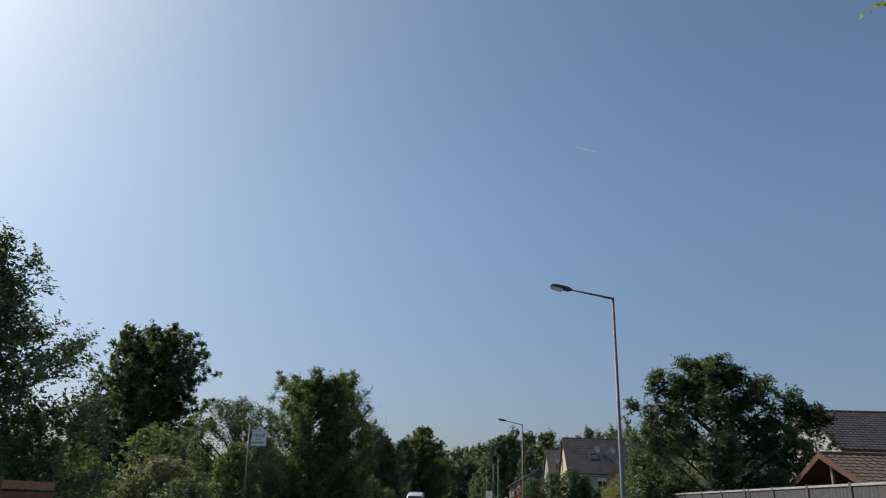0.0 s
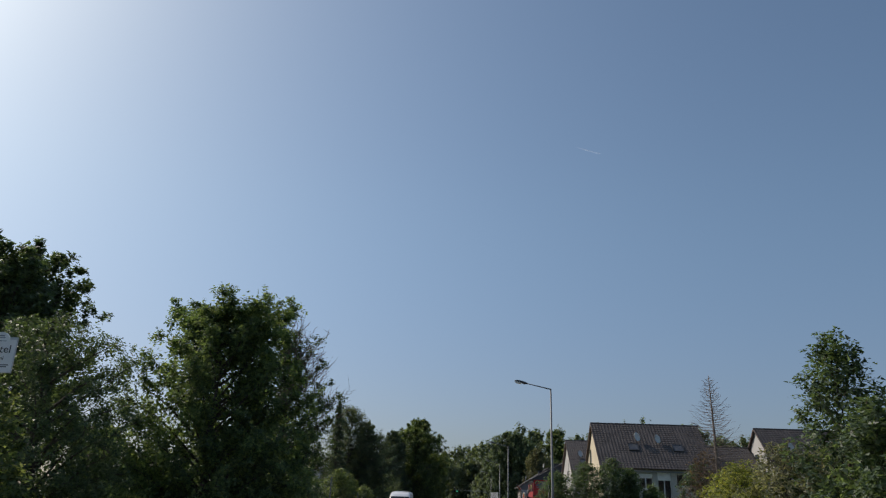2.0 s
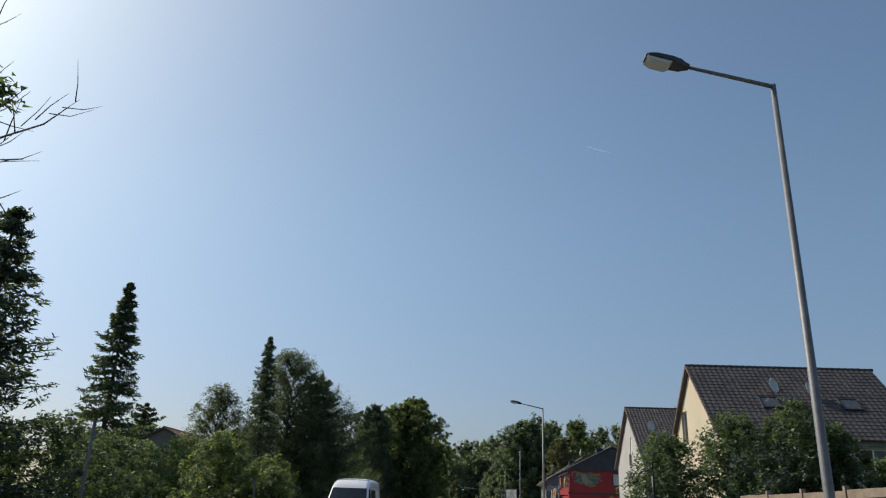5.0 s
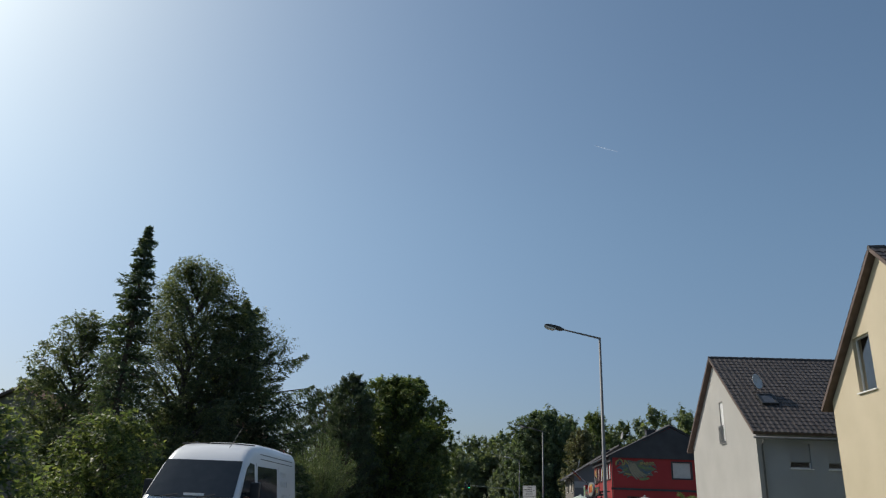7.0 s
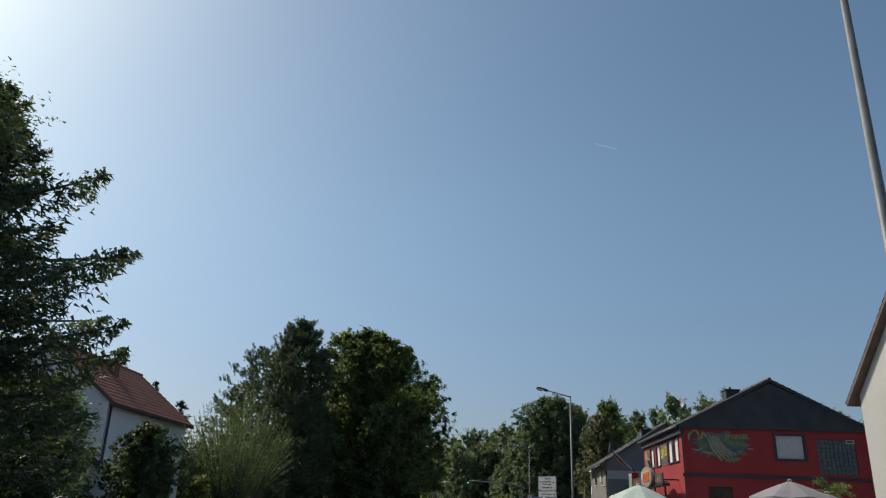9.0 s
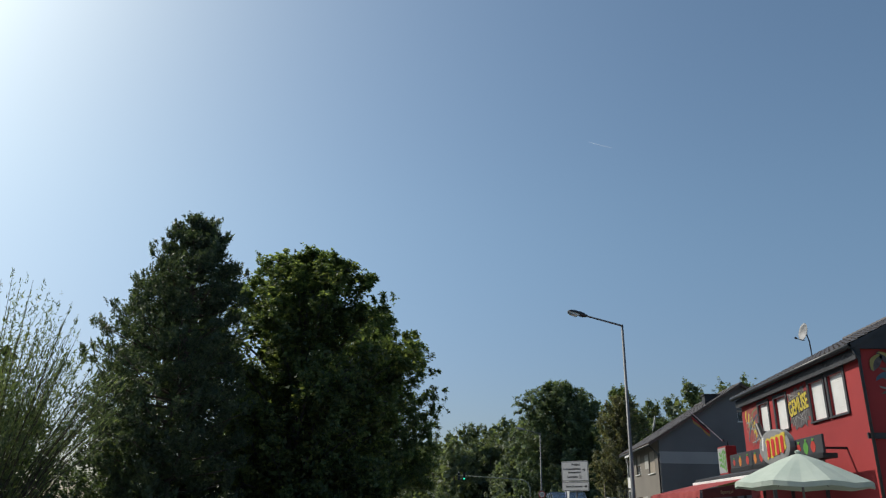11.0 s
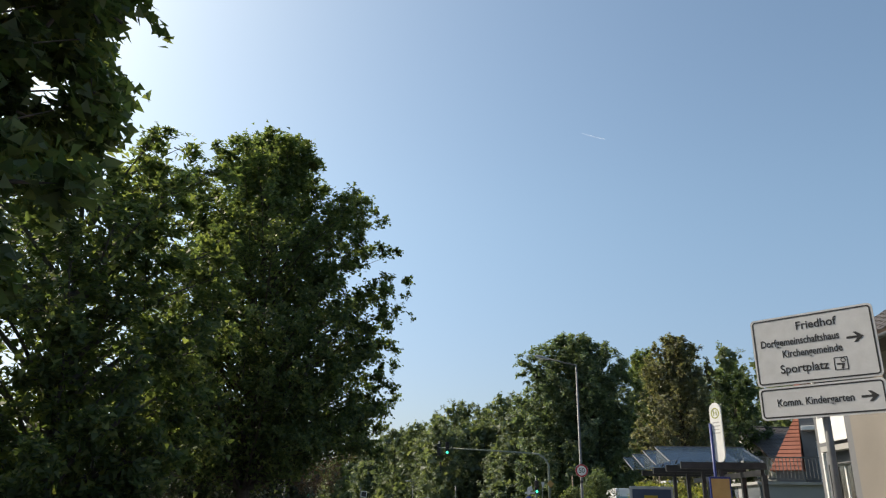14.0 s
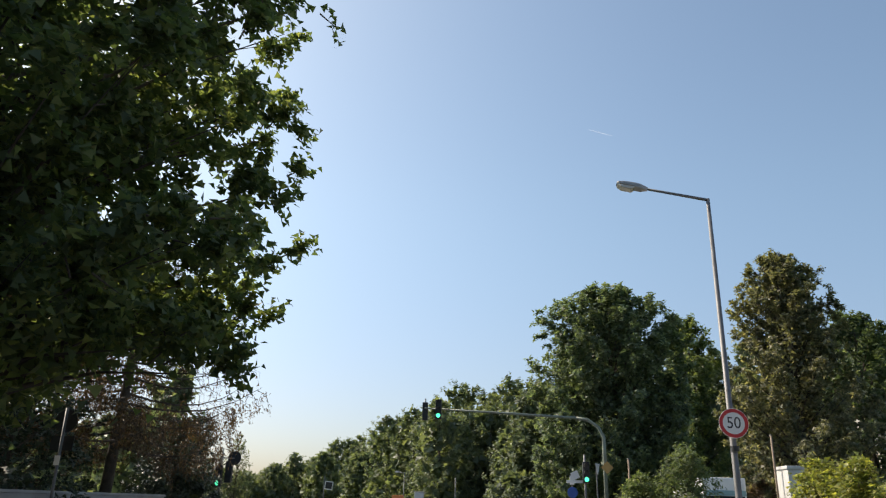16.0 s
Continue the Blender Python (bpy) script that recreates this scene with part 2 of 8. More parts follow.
def thing(name, x, y, z=0.0, rz=0.0, label="", category="", group="", kind=""):
    ob = new(name)
    ob.empty_display_size = 0.2
    ob.matrix_basis = pose(x, y, z, 0, 0, rz)
    return tagged(ob, label, category, group, kind)


def boxes(*items, bevel=0.0):
    """A bmesh of boxes x0, x1, y0, y1, z0, z1."""
    bm = bmesh.new()
    for x0, x1, y0, y1, z0, z1 in items:
        v = [bm.verts.new(p) for p in ((x0, y0, z0), (x1, y0, z0), (x1, y1, z0), (x0, y1, z0), (x0, y0, z1), (x1, y0, z1), (x1, y1, z1), (x0, y1, z1))]
        for f in ((3, 2, 1, 0), (4, 5, 6, 7), (0, 1, 5, 4), (1, 2, 6, 5), (2, 3, 7, 6), (3, 0, 4, 7)):
            bm.faces.new([v[i] for i in f])
    if bevel:
        bmesh.ops.bevel(bm, geom=bm.edges[:], offset=bevel, segments=2, affect="EDGES", profile=0.6)
    return bm


def prism(outline, axis, a, b, bm=None):
    """Extrudes a 2D outline from a to b along axis x, y or z. The outline's pairs are the other two coordinates in order."""
    bm = bm or bmesh.new()
    place = {"x": lambda u, w, d: (d, u, w), "y": lambda u, w, d: (u, d, w), "z": lambda u, w, d: (u, w, d)}[axis]
    lo = [bm.verts.new(place(u, w, a)) for u, w in outline]
    hi = [bm.verts.new(place(u, w, b)) for u, w in outline]
    bm.faces.new(lo[::-1])
    bm.faces.new(hi)
    n = len(outline)
    for i in range(n):
        bm.faces.new((lo[i], lo[(i + 1) % n], hi[(i + 1) % n], hi[i]))
    bmesh.ops.recalc_face_normals(bm, faces=bm.faces[:])
    return bm


def tube(points, radii, seg=7, bm=None, cap=True):
    """A tapered tube along points."""
    bm = bm or bmesh.new()
    rings, pts = [], [Vector(p) for p in points]
    for i, p in enumerate(pts):
        d = (pts[min(i + 1, len(pts) - 1)] - pts[max(i - 1, 0)]).normalized()
        u = d.orthogonal().normalized() if abs(d.z) > 0.95 else d.cross(Vector((0, 0, 1))).normalized()
        w = d.cross(u)
        r = radii[i] if isinstance(radii, (list, tuple)) else radii
        rings.append([bm.verts.new(p + (u * math.cos(k * 2 * math.pi / seg) + w * math.sin(k * 2 * math.pi / seg)) * r) for k in range(seg)])
    for a, b in zip(rings, rings[1:]):
        for k in range(seg):
            bm.faces.new((a[k], a[(k + 1) % seg], b[(k + 1) % seg], b[k]))
    if cap:
        bm.faces.new(rings[0][::-1])
        bm.faces.new(rings[-1])
    return bm


def lathe(profile, seg=20, bm=None, sx=1.0, sy=1.0):
    """Turns a profile of (radius, z) round the z axis."""
    bm = bm or bmesh.new()
    rings = [[bm.verts.new((r * sx * math.cos(k * 2 * math.pi / seg), r * sy * math.sin(k * 2 * math.pi / seg), z)) for k in range(seg)] for r, z in profile]
    for a, b in zip(rings, rings[1:]):
        for k in range(seg):
            bm.faces.new((a[k], a[(k + 1) % seg], b[(k + 1) % seg], b[k]))
    bm.faces.new(rings[0][::-1])
    bm.faces.new(rings[-1])
    return bm


def lettering(name, text, size, material, parent, m, align="CENTER", label="", squeeze=1.0, bold=0.0, width=0.0):
    """Raised letters in the built-in font, as a mesh; width sets the length of the line."""
    cu = bpy.data.curves.new(name, "FONT")
    cu.body, cu.size, cu.align_x, cu.align_y, cu.extrude, cu.offset = text, size, align, "CENTER", 0.002, bold
    cu.resolution_u = 4
    tmp = bpy.data.objects.new(name, cu)
    scene.collection.objects.link(tmp)
    me = bpy.data.meshes.new_from_object(tmp.evaluated_get(bpy.context.evaluated_depsgraph_get()))
    bpy.data.objects.remove(tmp)
    if width:
        xs = [v.co.x for v in me.vertices]
        squeeze = width / (max(xs) - min(xs))
    me.transform(m @ Matrix.Diagonal((squeeze, 1, 1, 1)))
    me.materials.clear()
    me.materials.append(material)
    ob = new(name, me)
    ob.parent = parent
    return tagged(ob, label) if label else ob


def quads(name, co, material, parent=None, kind=""):
    """One mesh of loose leaves from an array of their corners."""
    n, k = co.shape[:2]
    me = bpy.data.meshes.new(name)
    me.vertices.add(n * k)
    me.vertices.foreach_set("co", np.ascontiguousarray(co, dtype=np.float32).ravel())
    me.loops.add(n * k)
    me.loops.foreach_set("vertex_index", np.arange(n * k, dtype=np.int32))
    me.polygons.add(n)
    me.polygons.foreach_set("loop_start", np.arange(0, n * k, k, dtype=np.int32))
    me.update(calc_edges=True)
    me.materials.append(material)
    ob = new(name, me)
    ob.parent = parent
    if kind:
        tagged(ob, kind=kind)
    return ob


# ---- plants ----
def unit(v):
    return v / np.maximum(np.linalg.norm(v, axis=1, keepdims=True), 1e-6)


def leaf_corners(rng, p, length, width, up=0.9, along=None, sides=3, facing=None, scale=None):
    """Leaves at the points p; along: the way that they point, facing: the way that their upper sides look, if they have one."""
    n = len(p)
    nrm = unit(rng.normal(size=(n, 3)) + np.array([0, 0, up]) if facing is None else rng.normal(size=(n, 3)) * 0.5 + facing)
    t = rng.normal(size=(n, 3)) if along is None else along + rng.normal(size=(n, 3)) * 0.35
    t = unit(t - nrm * np.sum(t * nrm, axis=1, keepdims=True))
    b = np.cross(nrm, t)
    s = rng.uniform(0.65, 1.3, (n, 1)) if scale is None else scale * rng.uniform(0.75, 1.25, (n, 1))
    L, W = t * s * length / 2, b * s * width / 2
    if sides == 3:
        return np.stack([p - L * 0.75 + W * 1.05, p - L * 0.75 - W * 1.05, p + L * 1.1], axis=1)
    return np.stack([p - L, p + W - L * 0.1, p + L, p - W - L * 0.1], axis=1)


def leaves(rng, rows, length, width, sides=3):
    """Leaves from rows of place, way, upper side and scale."""
    return leaf_corners(rng, rows[:, :3], length, width, along=rows[:, 3:6], facing=rows[:, 6:9], scale=rows[:, 9:10], sides=sides)


def width_at(profile, z):
    """A crown's half-width at a height, from a few (height, half-width) pairs."""
    return np.interp(z, [a for a, b in profile], [b for a, b in profile])


def envelope(shape, rx, z0, z1):
    """A crown's half-width by its height, as a part of its greatest half-width."""
    if not isinstance(shape, str):
        return lambda h: width_at(shape, z0 + h * (z1 - z0)) / rx
    return {"round": lambda h: np.sqrt(np.maximum(0.05, 1 - (2.0 * h - 0.9) ** 2 / 1.25)), "dome": lambda h: np.sqrt(np.maximum(0.04, 1 - np.abs(h) ** 2.2)),
            "tall": lambda h: np.sin(np.pi * np.clip(0.16 + 0.8 * h, 0, 0.98)) ** 0.7}[shape]


def branching(rng, wide, rx, ry, z0, z1, limbs, total, size, twig, rise, core, extra=(), low=0.1, branches=9, per=10, seed=0, inner=1.3):
    """Grows limbs to a crown's skin, branches along the limbs, twigs along the branches and leaves on both sides of every twig.
    Gives the limbs' points, the branches' ends and the rows of leaves."""
    # limbs: from the trunk to places spread over the skin
    i = np.arange(limbs)
    h = np.clip((i + rng.uniform(0.2, 0.8, limbs)) / limbs, 0.03, 0.985)
    a = i * 2.39996 + rng.uniform(-0.4, 0.4, limbs)
    q = np.where(i % 4 == 3, rng.uniform(0.35, 0.7, limbs), rng.uniform(0.88, 1.06, limbs)) * np.clip(wide(h), 0.05, 2)
    tip = np.stack([np.cos(a) * q * rx, np.sin(a) * q * ry, z0 + h * (z1 - z0)], axis=1)
    if len(extra):
        tip = np.concatenate([tip, np.array(extra)])
    n = len(tip)
    flat = np.hypot(tip[:, 0], tip[:, 1])
    foot = np.stack([tip[:, 0] * 0.02, tip[:, 1] * 0.02, np.clip(tip[:, 2] - 0.5 * flat - 0.1 * (z1 - z0), low, None)], axis=1)
    foot[:, 2] = np.minimum(foot[:, 2], tip[:, 2] - 0.05)
    knee = foot * 0.45 + tip * 0.55 + np.stack([rng.normal(size=n) * 0.05 * rx, rng.normal(size=n) * 0.05 * rx, 0.16 * flat], axis=1)

    def along(k, s):
        return foot[k] * (1 - s) ** 2 + 2 * knee[k] * s * (1 - s) + tip[k] * s ** 2

    # branches
    m = n * branches
    k = np.repeat(np.arange(n), branches)
    s = np.tile((np.arange(branches) + 0.5) / branches, n)[:, None] + rng.uniform(-0.4, 0.4, (m, 1)) / branches
    s = 0.22 + 0.78 * np.clip(s, 0, 1) ** 0.52
    b0 = along(k, s)
    t = unit(2 * (1 - s) * (knee[k] - foot[k]) + 2 * s * (tip[k] - knee[k]))
    mean = 0.5 * (rx + ry) / 2
    b1 = b0 + unit(t * 0.55 + unit(rng.normal(size=(m, 3))) * 1.0 + np.array([0, 0, rise * 0.7])) * (0.42 * mean * rng.uniform(0.45, 1.15, (m, 1)) * (1.25 - 0.55 * s)) / max(1.0, (limbs / 30) ** 0.3)
    # twigs
    count = max(2, int(round(total / per / m)))
    w = m * count
    kb = np.repeat(np.arange(m), count)
    v = 0.15 + 0.85 * rng.uniform(0, 1, (w, 1)) ** 0.8
    c0 = b0[kb] * (1 - v) + b1[kb] * v
    d = unit(unit(b1 - b0)[kb] * 0.7 + rng.normal(size=(w, 3)) * 0.55 + np.array([0, 0, rise]))
    length = twig * rng.uniform(0.45, 1.2, (w, 1))
    end = c0 + d * length
    hh = (end[:, 2] - z0) / (z1 - z0)
    ang = np.arctan2(end[:, 1], end[:, 0])
    lobes = 1.05 + 0.09 * np.sin(5 * ang + 9 * hh + seed) + 0.07 * np.sin(3 * ang - 13 * hh + 2 * seed) + 0.08 * np.clip(rng.normal(size=m), -1.5, 2.2)[kb]
    keep = (np.hypot(end[:, 0] / rx, end[:, 1] / ry) < np.clip(wide(np.clip(hh, 0, 1)), 0, 2) * lobes + 0.25 * twig / rx) & (hh < 1.03) & (end[:, 2] > 0.05) | (k[kb] >= limbs)
    used = np.unique(kb[keep])
    c0, d, length = c0[keep], d[keep], length[keep]
    w = len(c0)
    j = np.tile(np.arange(per), w)[:, None]
    u = (j + rng.uniform(0.2, 0.8, (w * per, 1))) / per
    hand = np.where(j % 2, 1.0, -1.0)
    D = np.repeat(d, per, axis=0)
    S = np.repeat(unit(np.cross(d, rng.normal(size=(w, 3)) + np.array([0, 0, 1.5]))), per, axis=0)
    droop = np.array([0, 0, -0.15]) * u ** 2 * np.repeat(length, per, axis=0)
    p = np.repeat(c0, per, axis=0) + D * (0.1 + 0.9 * u) * np.repeat(length, per, axis=0) + droop + S * hand * size * 0.5 * (1.15 - 0.6 * u) + rng.normal(size=(w * per, 3)) * size * 0.22
    out = unit(p - np.array([0, 0, z0 + 0.45 * (z1 - z0)]))
    rows = np.concatenate([p, D * 0.8 + S * hand, out * 0.4 + np.array([0, 0, 0.8]), np.ones((w * per, 1))], axis=1)
    f = int(total * core)
    if f:
        kk = rng.integers(0, n, f)
        c = along(kk, rng.uniform(0.2, 0.72, (f, 1))) + rng.normal(size=(f, 3)) * 0.13 * mean
        rows = np.concatenate([rows, np.concatenate([c, rng.normal(size=(f, 3)), rng.normal(size=(f, 3)) + [0, 0, 0.8], np.full((f, 1), inner)], axis=1)])
    return (foot, knee, tip), (b0[used], b0[used] * 0.15 + b1[used] * 0.85), rows


def timber(height, r0, limb_points, branch_points):
    """Trunk, limbs and branches as one mesh."""
    top = Vector((0, 0, height * 0.66))
    bm = tube([Vector((0, 0, -0.2))] + [top * q + Vector((0.3 * r0 * math.sin(7 * q), 0.3 * r0 * math.cos(5 * q), 0)) for q in (0.25, 0.5, 0.75, 1.0)], [r0 * 1.25, r0, r0 * 0.8, r0 * 0.5, r0 * 0.15], 9)
    for f, k, t in zip(*limb_points):
        f, k = Vector(f), Vector(k)
        t = f.lerp(Vector(t), 0.9)
        tube([f, f.lerp(k, 0.5).lerp(k.lerp(t, 0.5), 0.3), f.lerp(k, 0.6).lerp(k.lerp(t, 0.6), 0.6), t], [r0 * 0.28, r0 * 0.19, r0 * 0.1, r0 * 0.025], 4, bm, False)
    for p, q in zip(*branch_points):
        tube([tuple(p), tuple(q)], [r0 * 0.07 + 0.004, 0.004], 3, bm, False)
    return bm


def broadleaf(name, x, y, rx, ry, z0, z1, seed, leaf=LEAF_MID, label="", blobs=16, shape="round", tufts=1500, per=26, size=0.16, wide=0.6,
              trunk_r=0.22, bark=BARK, category="tree", extra=(), group="", reach=0.6, rise=0.45, sides=3, core=0.12, branches=7):
    rng = np.random.default_rng(seed)
    ob = thing(name, x, y, 0, 0, label, category, group)
    limb_points, branch_points, rows = branching(rng, envelope(shape, rx, z0, z1), rx, ry, z0, z1, int(max(48, blobs * 1.7)), tufts * per, size, reach, rise * 0.45, core, extra, max(0.1, z0 * 0.6), branches, seed=seed)
    part("trunk", timber(z1, trunk_r, limb_points, branch_points), bark, ob, smooth=True)
    rows = rows[rows[:, 2] > 0.05]
    quads("crown", leaves(rng, rows, size, size * wide, sides), leaf, ob)
    return ob


def bush(name, x, y, rx, ry, z1, seed, leaf=LEAF_MID, label="", tufts=700, per=16, size=0.125, blobs=12, z0=0.0, wide=0.6, category="bush", group="", reach=0.45, rise=0.5):
    return broadleaf(name, x, y, rx, ry, z0, z1, seed, leaf, label, max(24, blobs), "dome", tufts, per, size * 1.06, wide, 0.07, BARK, category, group=group, reach=reach, rise=rise, core=0.15, branches=5)


def conifer(name, x, y, r, z0, z1, seed, leaf=NEEDLE, label="", whorls=26, arms=9, droop=0.25, size=0.2, per=60, power=1.0, ragged=0.25, rise=0.0, trunk_r=0.16, tip=0.12, fan=0.22, category="tree", boughs=()):
    """Trunk with whorls of arms; sprays of needles along every arm."""
    rng = np.random.default_rng(seed)
    ob = thing(name, x, y, 0, 0, label, category)
    bm = tube([(0, 0, -0.2), (0, 0, z1 * 0.5), (0, 0, z1 - 0.3)], [trunk_r, trunk_r * 0.7, 0.02], 8)
    pts, way = [], []
    for i in range(whorls):
        h = i / (whorls - 1)
        z = z0 + (z1 - z0 - 0.15) * h
        reach = r * ((1 - h) ** power) + tip
        for j in range(arms):
            a = i * 1.1 + j * 2 * math.pi / arms + rng.uniform(-0.4, 0.4)
            z = z0 + (z1 - z0 - 0.15) * min(1.0, max(0.0, h + rng.normal() * 0.7 / whorls))
            q = reach * rng.uniform(1 - ragged, 1 + ragged * 0.6)
            hang = droop * rng.uniform(0.5, 1.6)
            s = np.linspace(0.12, 1, per) ** 0.8
            dz = -hang * q * np.sin(s * math.pi * 0.62) + (rise + 0.12) * rng.uniform(0.3, 1.6) * q * s ** 2.2
            c = np.stack([math.cos(a) * q * s, math.sin(a) * q * s, z + dz], axis=1)
            side = np.array([-math.sin(a), math.cos(a), 0])
            off = rng.uniform(-1, 1, (per, 1))
            wd = fan * q * np.sin(np.clip(s * 1.05, 0, 1) * math.pi * 0.9)[:, None] + 0.04
            c = c + side * off * wd + rng.normal(size=(per, 3)) * [0.03, 0.03, 0.05]
            c[:, 2] -= np.abs(off[:, 0]) * wd[:, 0] * 0.25
            pts.append(c)
            way.append(np.array([math.cos(a), math.sin(a), -0.15]) + side * off * 0.9)
            if q > 0.6 and j % 2 == 0:
                tube([(0, 0, z), tuple(np.array([math.cos(a), math.sin(a), 0]) * q * 0.5 + [0, 0, z - hang * q * 0.8]), tuple(c[-1] * [1, 1, 1])], [0.035, 0.025, 0.008], 4, bm)
    for a, z, q in boughs:          # single long boughs, their sprays hanging below
        a, n = radians(a), per * 3
        s = rng.uniform(0.15, 1, n) ** 0.75
        side = np.array([-math.sin(a), math.cos(a), 0])
        off = rng.normal(size=(n, 1)) * 0.5
        wd = 0.2 * q * np.sin(np.clip(s * 1.02, 0, 1) * math.pi * 0.92)[:, None] + 0.05
        line = z - 0.1 * q * np.sin(s * 2.2) + 0.16 * q * s ** 2.5
        c = np.stack([math.cos(a) * q * s, math.sin(a) * q * s, line - rng.uniform(0, 1, n) ** 1.5 * 0.75 * np.sin(np.clip(s, 0, 0.97) * math.pi) ** 0.7], axis=1) + side * off * wd
        pts.append(c)
        way.append(np.array([math.cos(a) * 0.5, math.sin(a) * 0.5, -0.5]) + side * off * 0.6)
        tube([(0, 0, z), (math.cos(a) * q * 0.5, math.sin(a) * q * 0.5, z - 0.06 * q), (math.cos(a) * q, math.sin(a) * q, z + 0.06 * q)], [0.06, 0.04, 0.01], 5, bm)
    part("trunk", bm, BARK, ob, smooth=True)
    p, w = np.concatenate(pts), np.concatenate(way)
    quads("crown", leaf_corners(rng, p, size, size * 0.32, 0.5, w), leaf, ob)
    return ob


def pine(name, x, y, profile, seed, label, boughs=110, twigs=9, per=19, trunk_r=0.24):
    """Boughs that sweep up at their ends, every twig with a few upright brushes of needles."""
    rng = np.random.default_rng(seed)
    ob = thing(name, x, y, 0, 0, label, "tree")
    z0, z1 = profile[0][0], profile[-1][0]
    bm = tube([(0, 0, -0.2), (0.1, 0, z1 * 0.5), (0, 0, z1 - 0.25)], [trunk_r, trunk_r * 0.7, 0.02], 8)
    at, way = [np.array([[0, 0, z1 - 0.3], [0.1, 0.05, z1 - 0.42], [-0.1, 0.02, z1 - 0.45]])], [np.array([[0, 0, 1.0], [0.35, 0.2, 1.0], [-0.4, 0, 1.0]])]
    for i in range(boughs):
        h = ((i + rng.uniform(0, 1)) / boughs) ** 0.9
        zt = z0 + (z1 - 0.5 - z0) * h
        a = i * 2.399 + rng.uniform(-0.5, 0.5)
        q = width_at(profile, zt) * rng.uniform(0.62, 1.06)
        lift = rng.uniform(0.16, 0.34) * q
        s = rng.uniform(0.3, 1.0, (twigs, 1))
        s[0] = 1.0
        d, side = np.array([math.cos(a), math.sin(a), 0.0]), np.array([-math.sin(a), math.cos(a), 0.0])
        off = rng.uniform(-1, 1, (twigs, 1)) * 0.3 * q * np.sin(s * 2.6)
        off[0] = 0
        e = d * q * s + side * off + np.array([0, 0, 1.0]) * (zt - lift + lift * s ** 1.8 + 0.1 * rng.normal(size=(twigs, 1)))
        tube([(0, 0, max(0.2, zt - lift * 1.1)), tuple(d * q * 0.55 + [0, 0, zt - lift * 0.75]), tuple(e[0])], [0.045, 0.03, 0.012], 4, bm)
        for k in range(3):
            at.append(e + rng.normal(size=(twigs, 3)) * [0.13, 0.13, 0.05])
            way.append(d * 0.5 + side * rng.normal(size=(twigs, 1)) * 0.45 + np.array([0, 0, 1.0]) * rng.uniform(0.8, 1.6, (twigs, 1)))
    part("trunk", bm, BARK, ob, smooth=True)
    at, way = np.concatenate(at), unit(np.concatenate(way))
    n = len(at)
    u = rng.uniform(0, 1, (n * per, 1))
    axis = np.repeat(way, per, axis=0)
    out = unit(rng.normal(size=(n * per, 3)))
    long = np.repeat(rng.uniform(0.25, 0.5, (n, 1)), per, axis=0)
    p = np.repeat(at, per, axis=0) + axis * u * long + out * 0.07 * (1.2 - 0.5 * u)
    quads("crown", leaf_corners(rng, p, 0.155, 0.056, 0.0, axis * 0.6 + out), NEEDLE, ob)
    return ob


def bare_conifer(name, x, y, z1, r, seed, label=""):
    rng = np.random.default_rng(seed)
    ob = thing(name, x, y, 0, 0, label, "tree")
    part("trunk", tube([(0, 0, -0.2), (0.05, 0, z1 * 0.5), (0, 0, z1)], [0.11, 0.07, 0.01], 7), TWIG, ob, smooth=True)
    for i in range(190):
        bm = bmesh.new()
        h = 0.16 + 0.82 * (i + rng.uniform(0, 1)) / 190
        a, q = i * 2.399 + rng.uniform(-0.4, 0.4), r * (1 - h) ** 0.8 * rng.uniform(0.65, 1.1) + 0.1
        d = Vector((math.cos(a), math.sin(a), 0))
        side = Vector((-math.sin(a), math.cos(a), 0))
        b = Vector((0, 0, z1 * h))
        k = rng.uniform(0.25, 0.6)
        pts = [b, b + d * q * 0.5 + Vector((0, 0, 0.1 * k * q)), b + d * q + Vector((0, 0, k * q))]
        tube(pts, [0.0125, 0.008, 0.003], 4, bm)
        for n in range(7):
            c = pts[0].lerp(pts[1], 0.4 + 0.25 * n) if n < 3 else pts[1].lerp(pts[2], (n - 3) * 0.26)
            e = c + d * rng.uniform(0.1, 0.28) * q + side * (1 if n % 2 else -1) * rng.uniform(0.12, 0.34) * q + Vector((0, 0, rng.uniform(0.0, 0.16) * q))
            tube([c, e], [0.0055, 0.0022], 3, bm)
        part("branch", bm, TWIG, ob)
    return ob


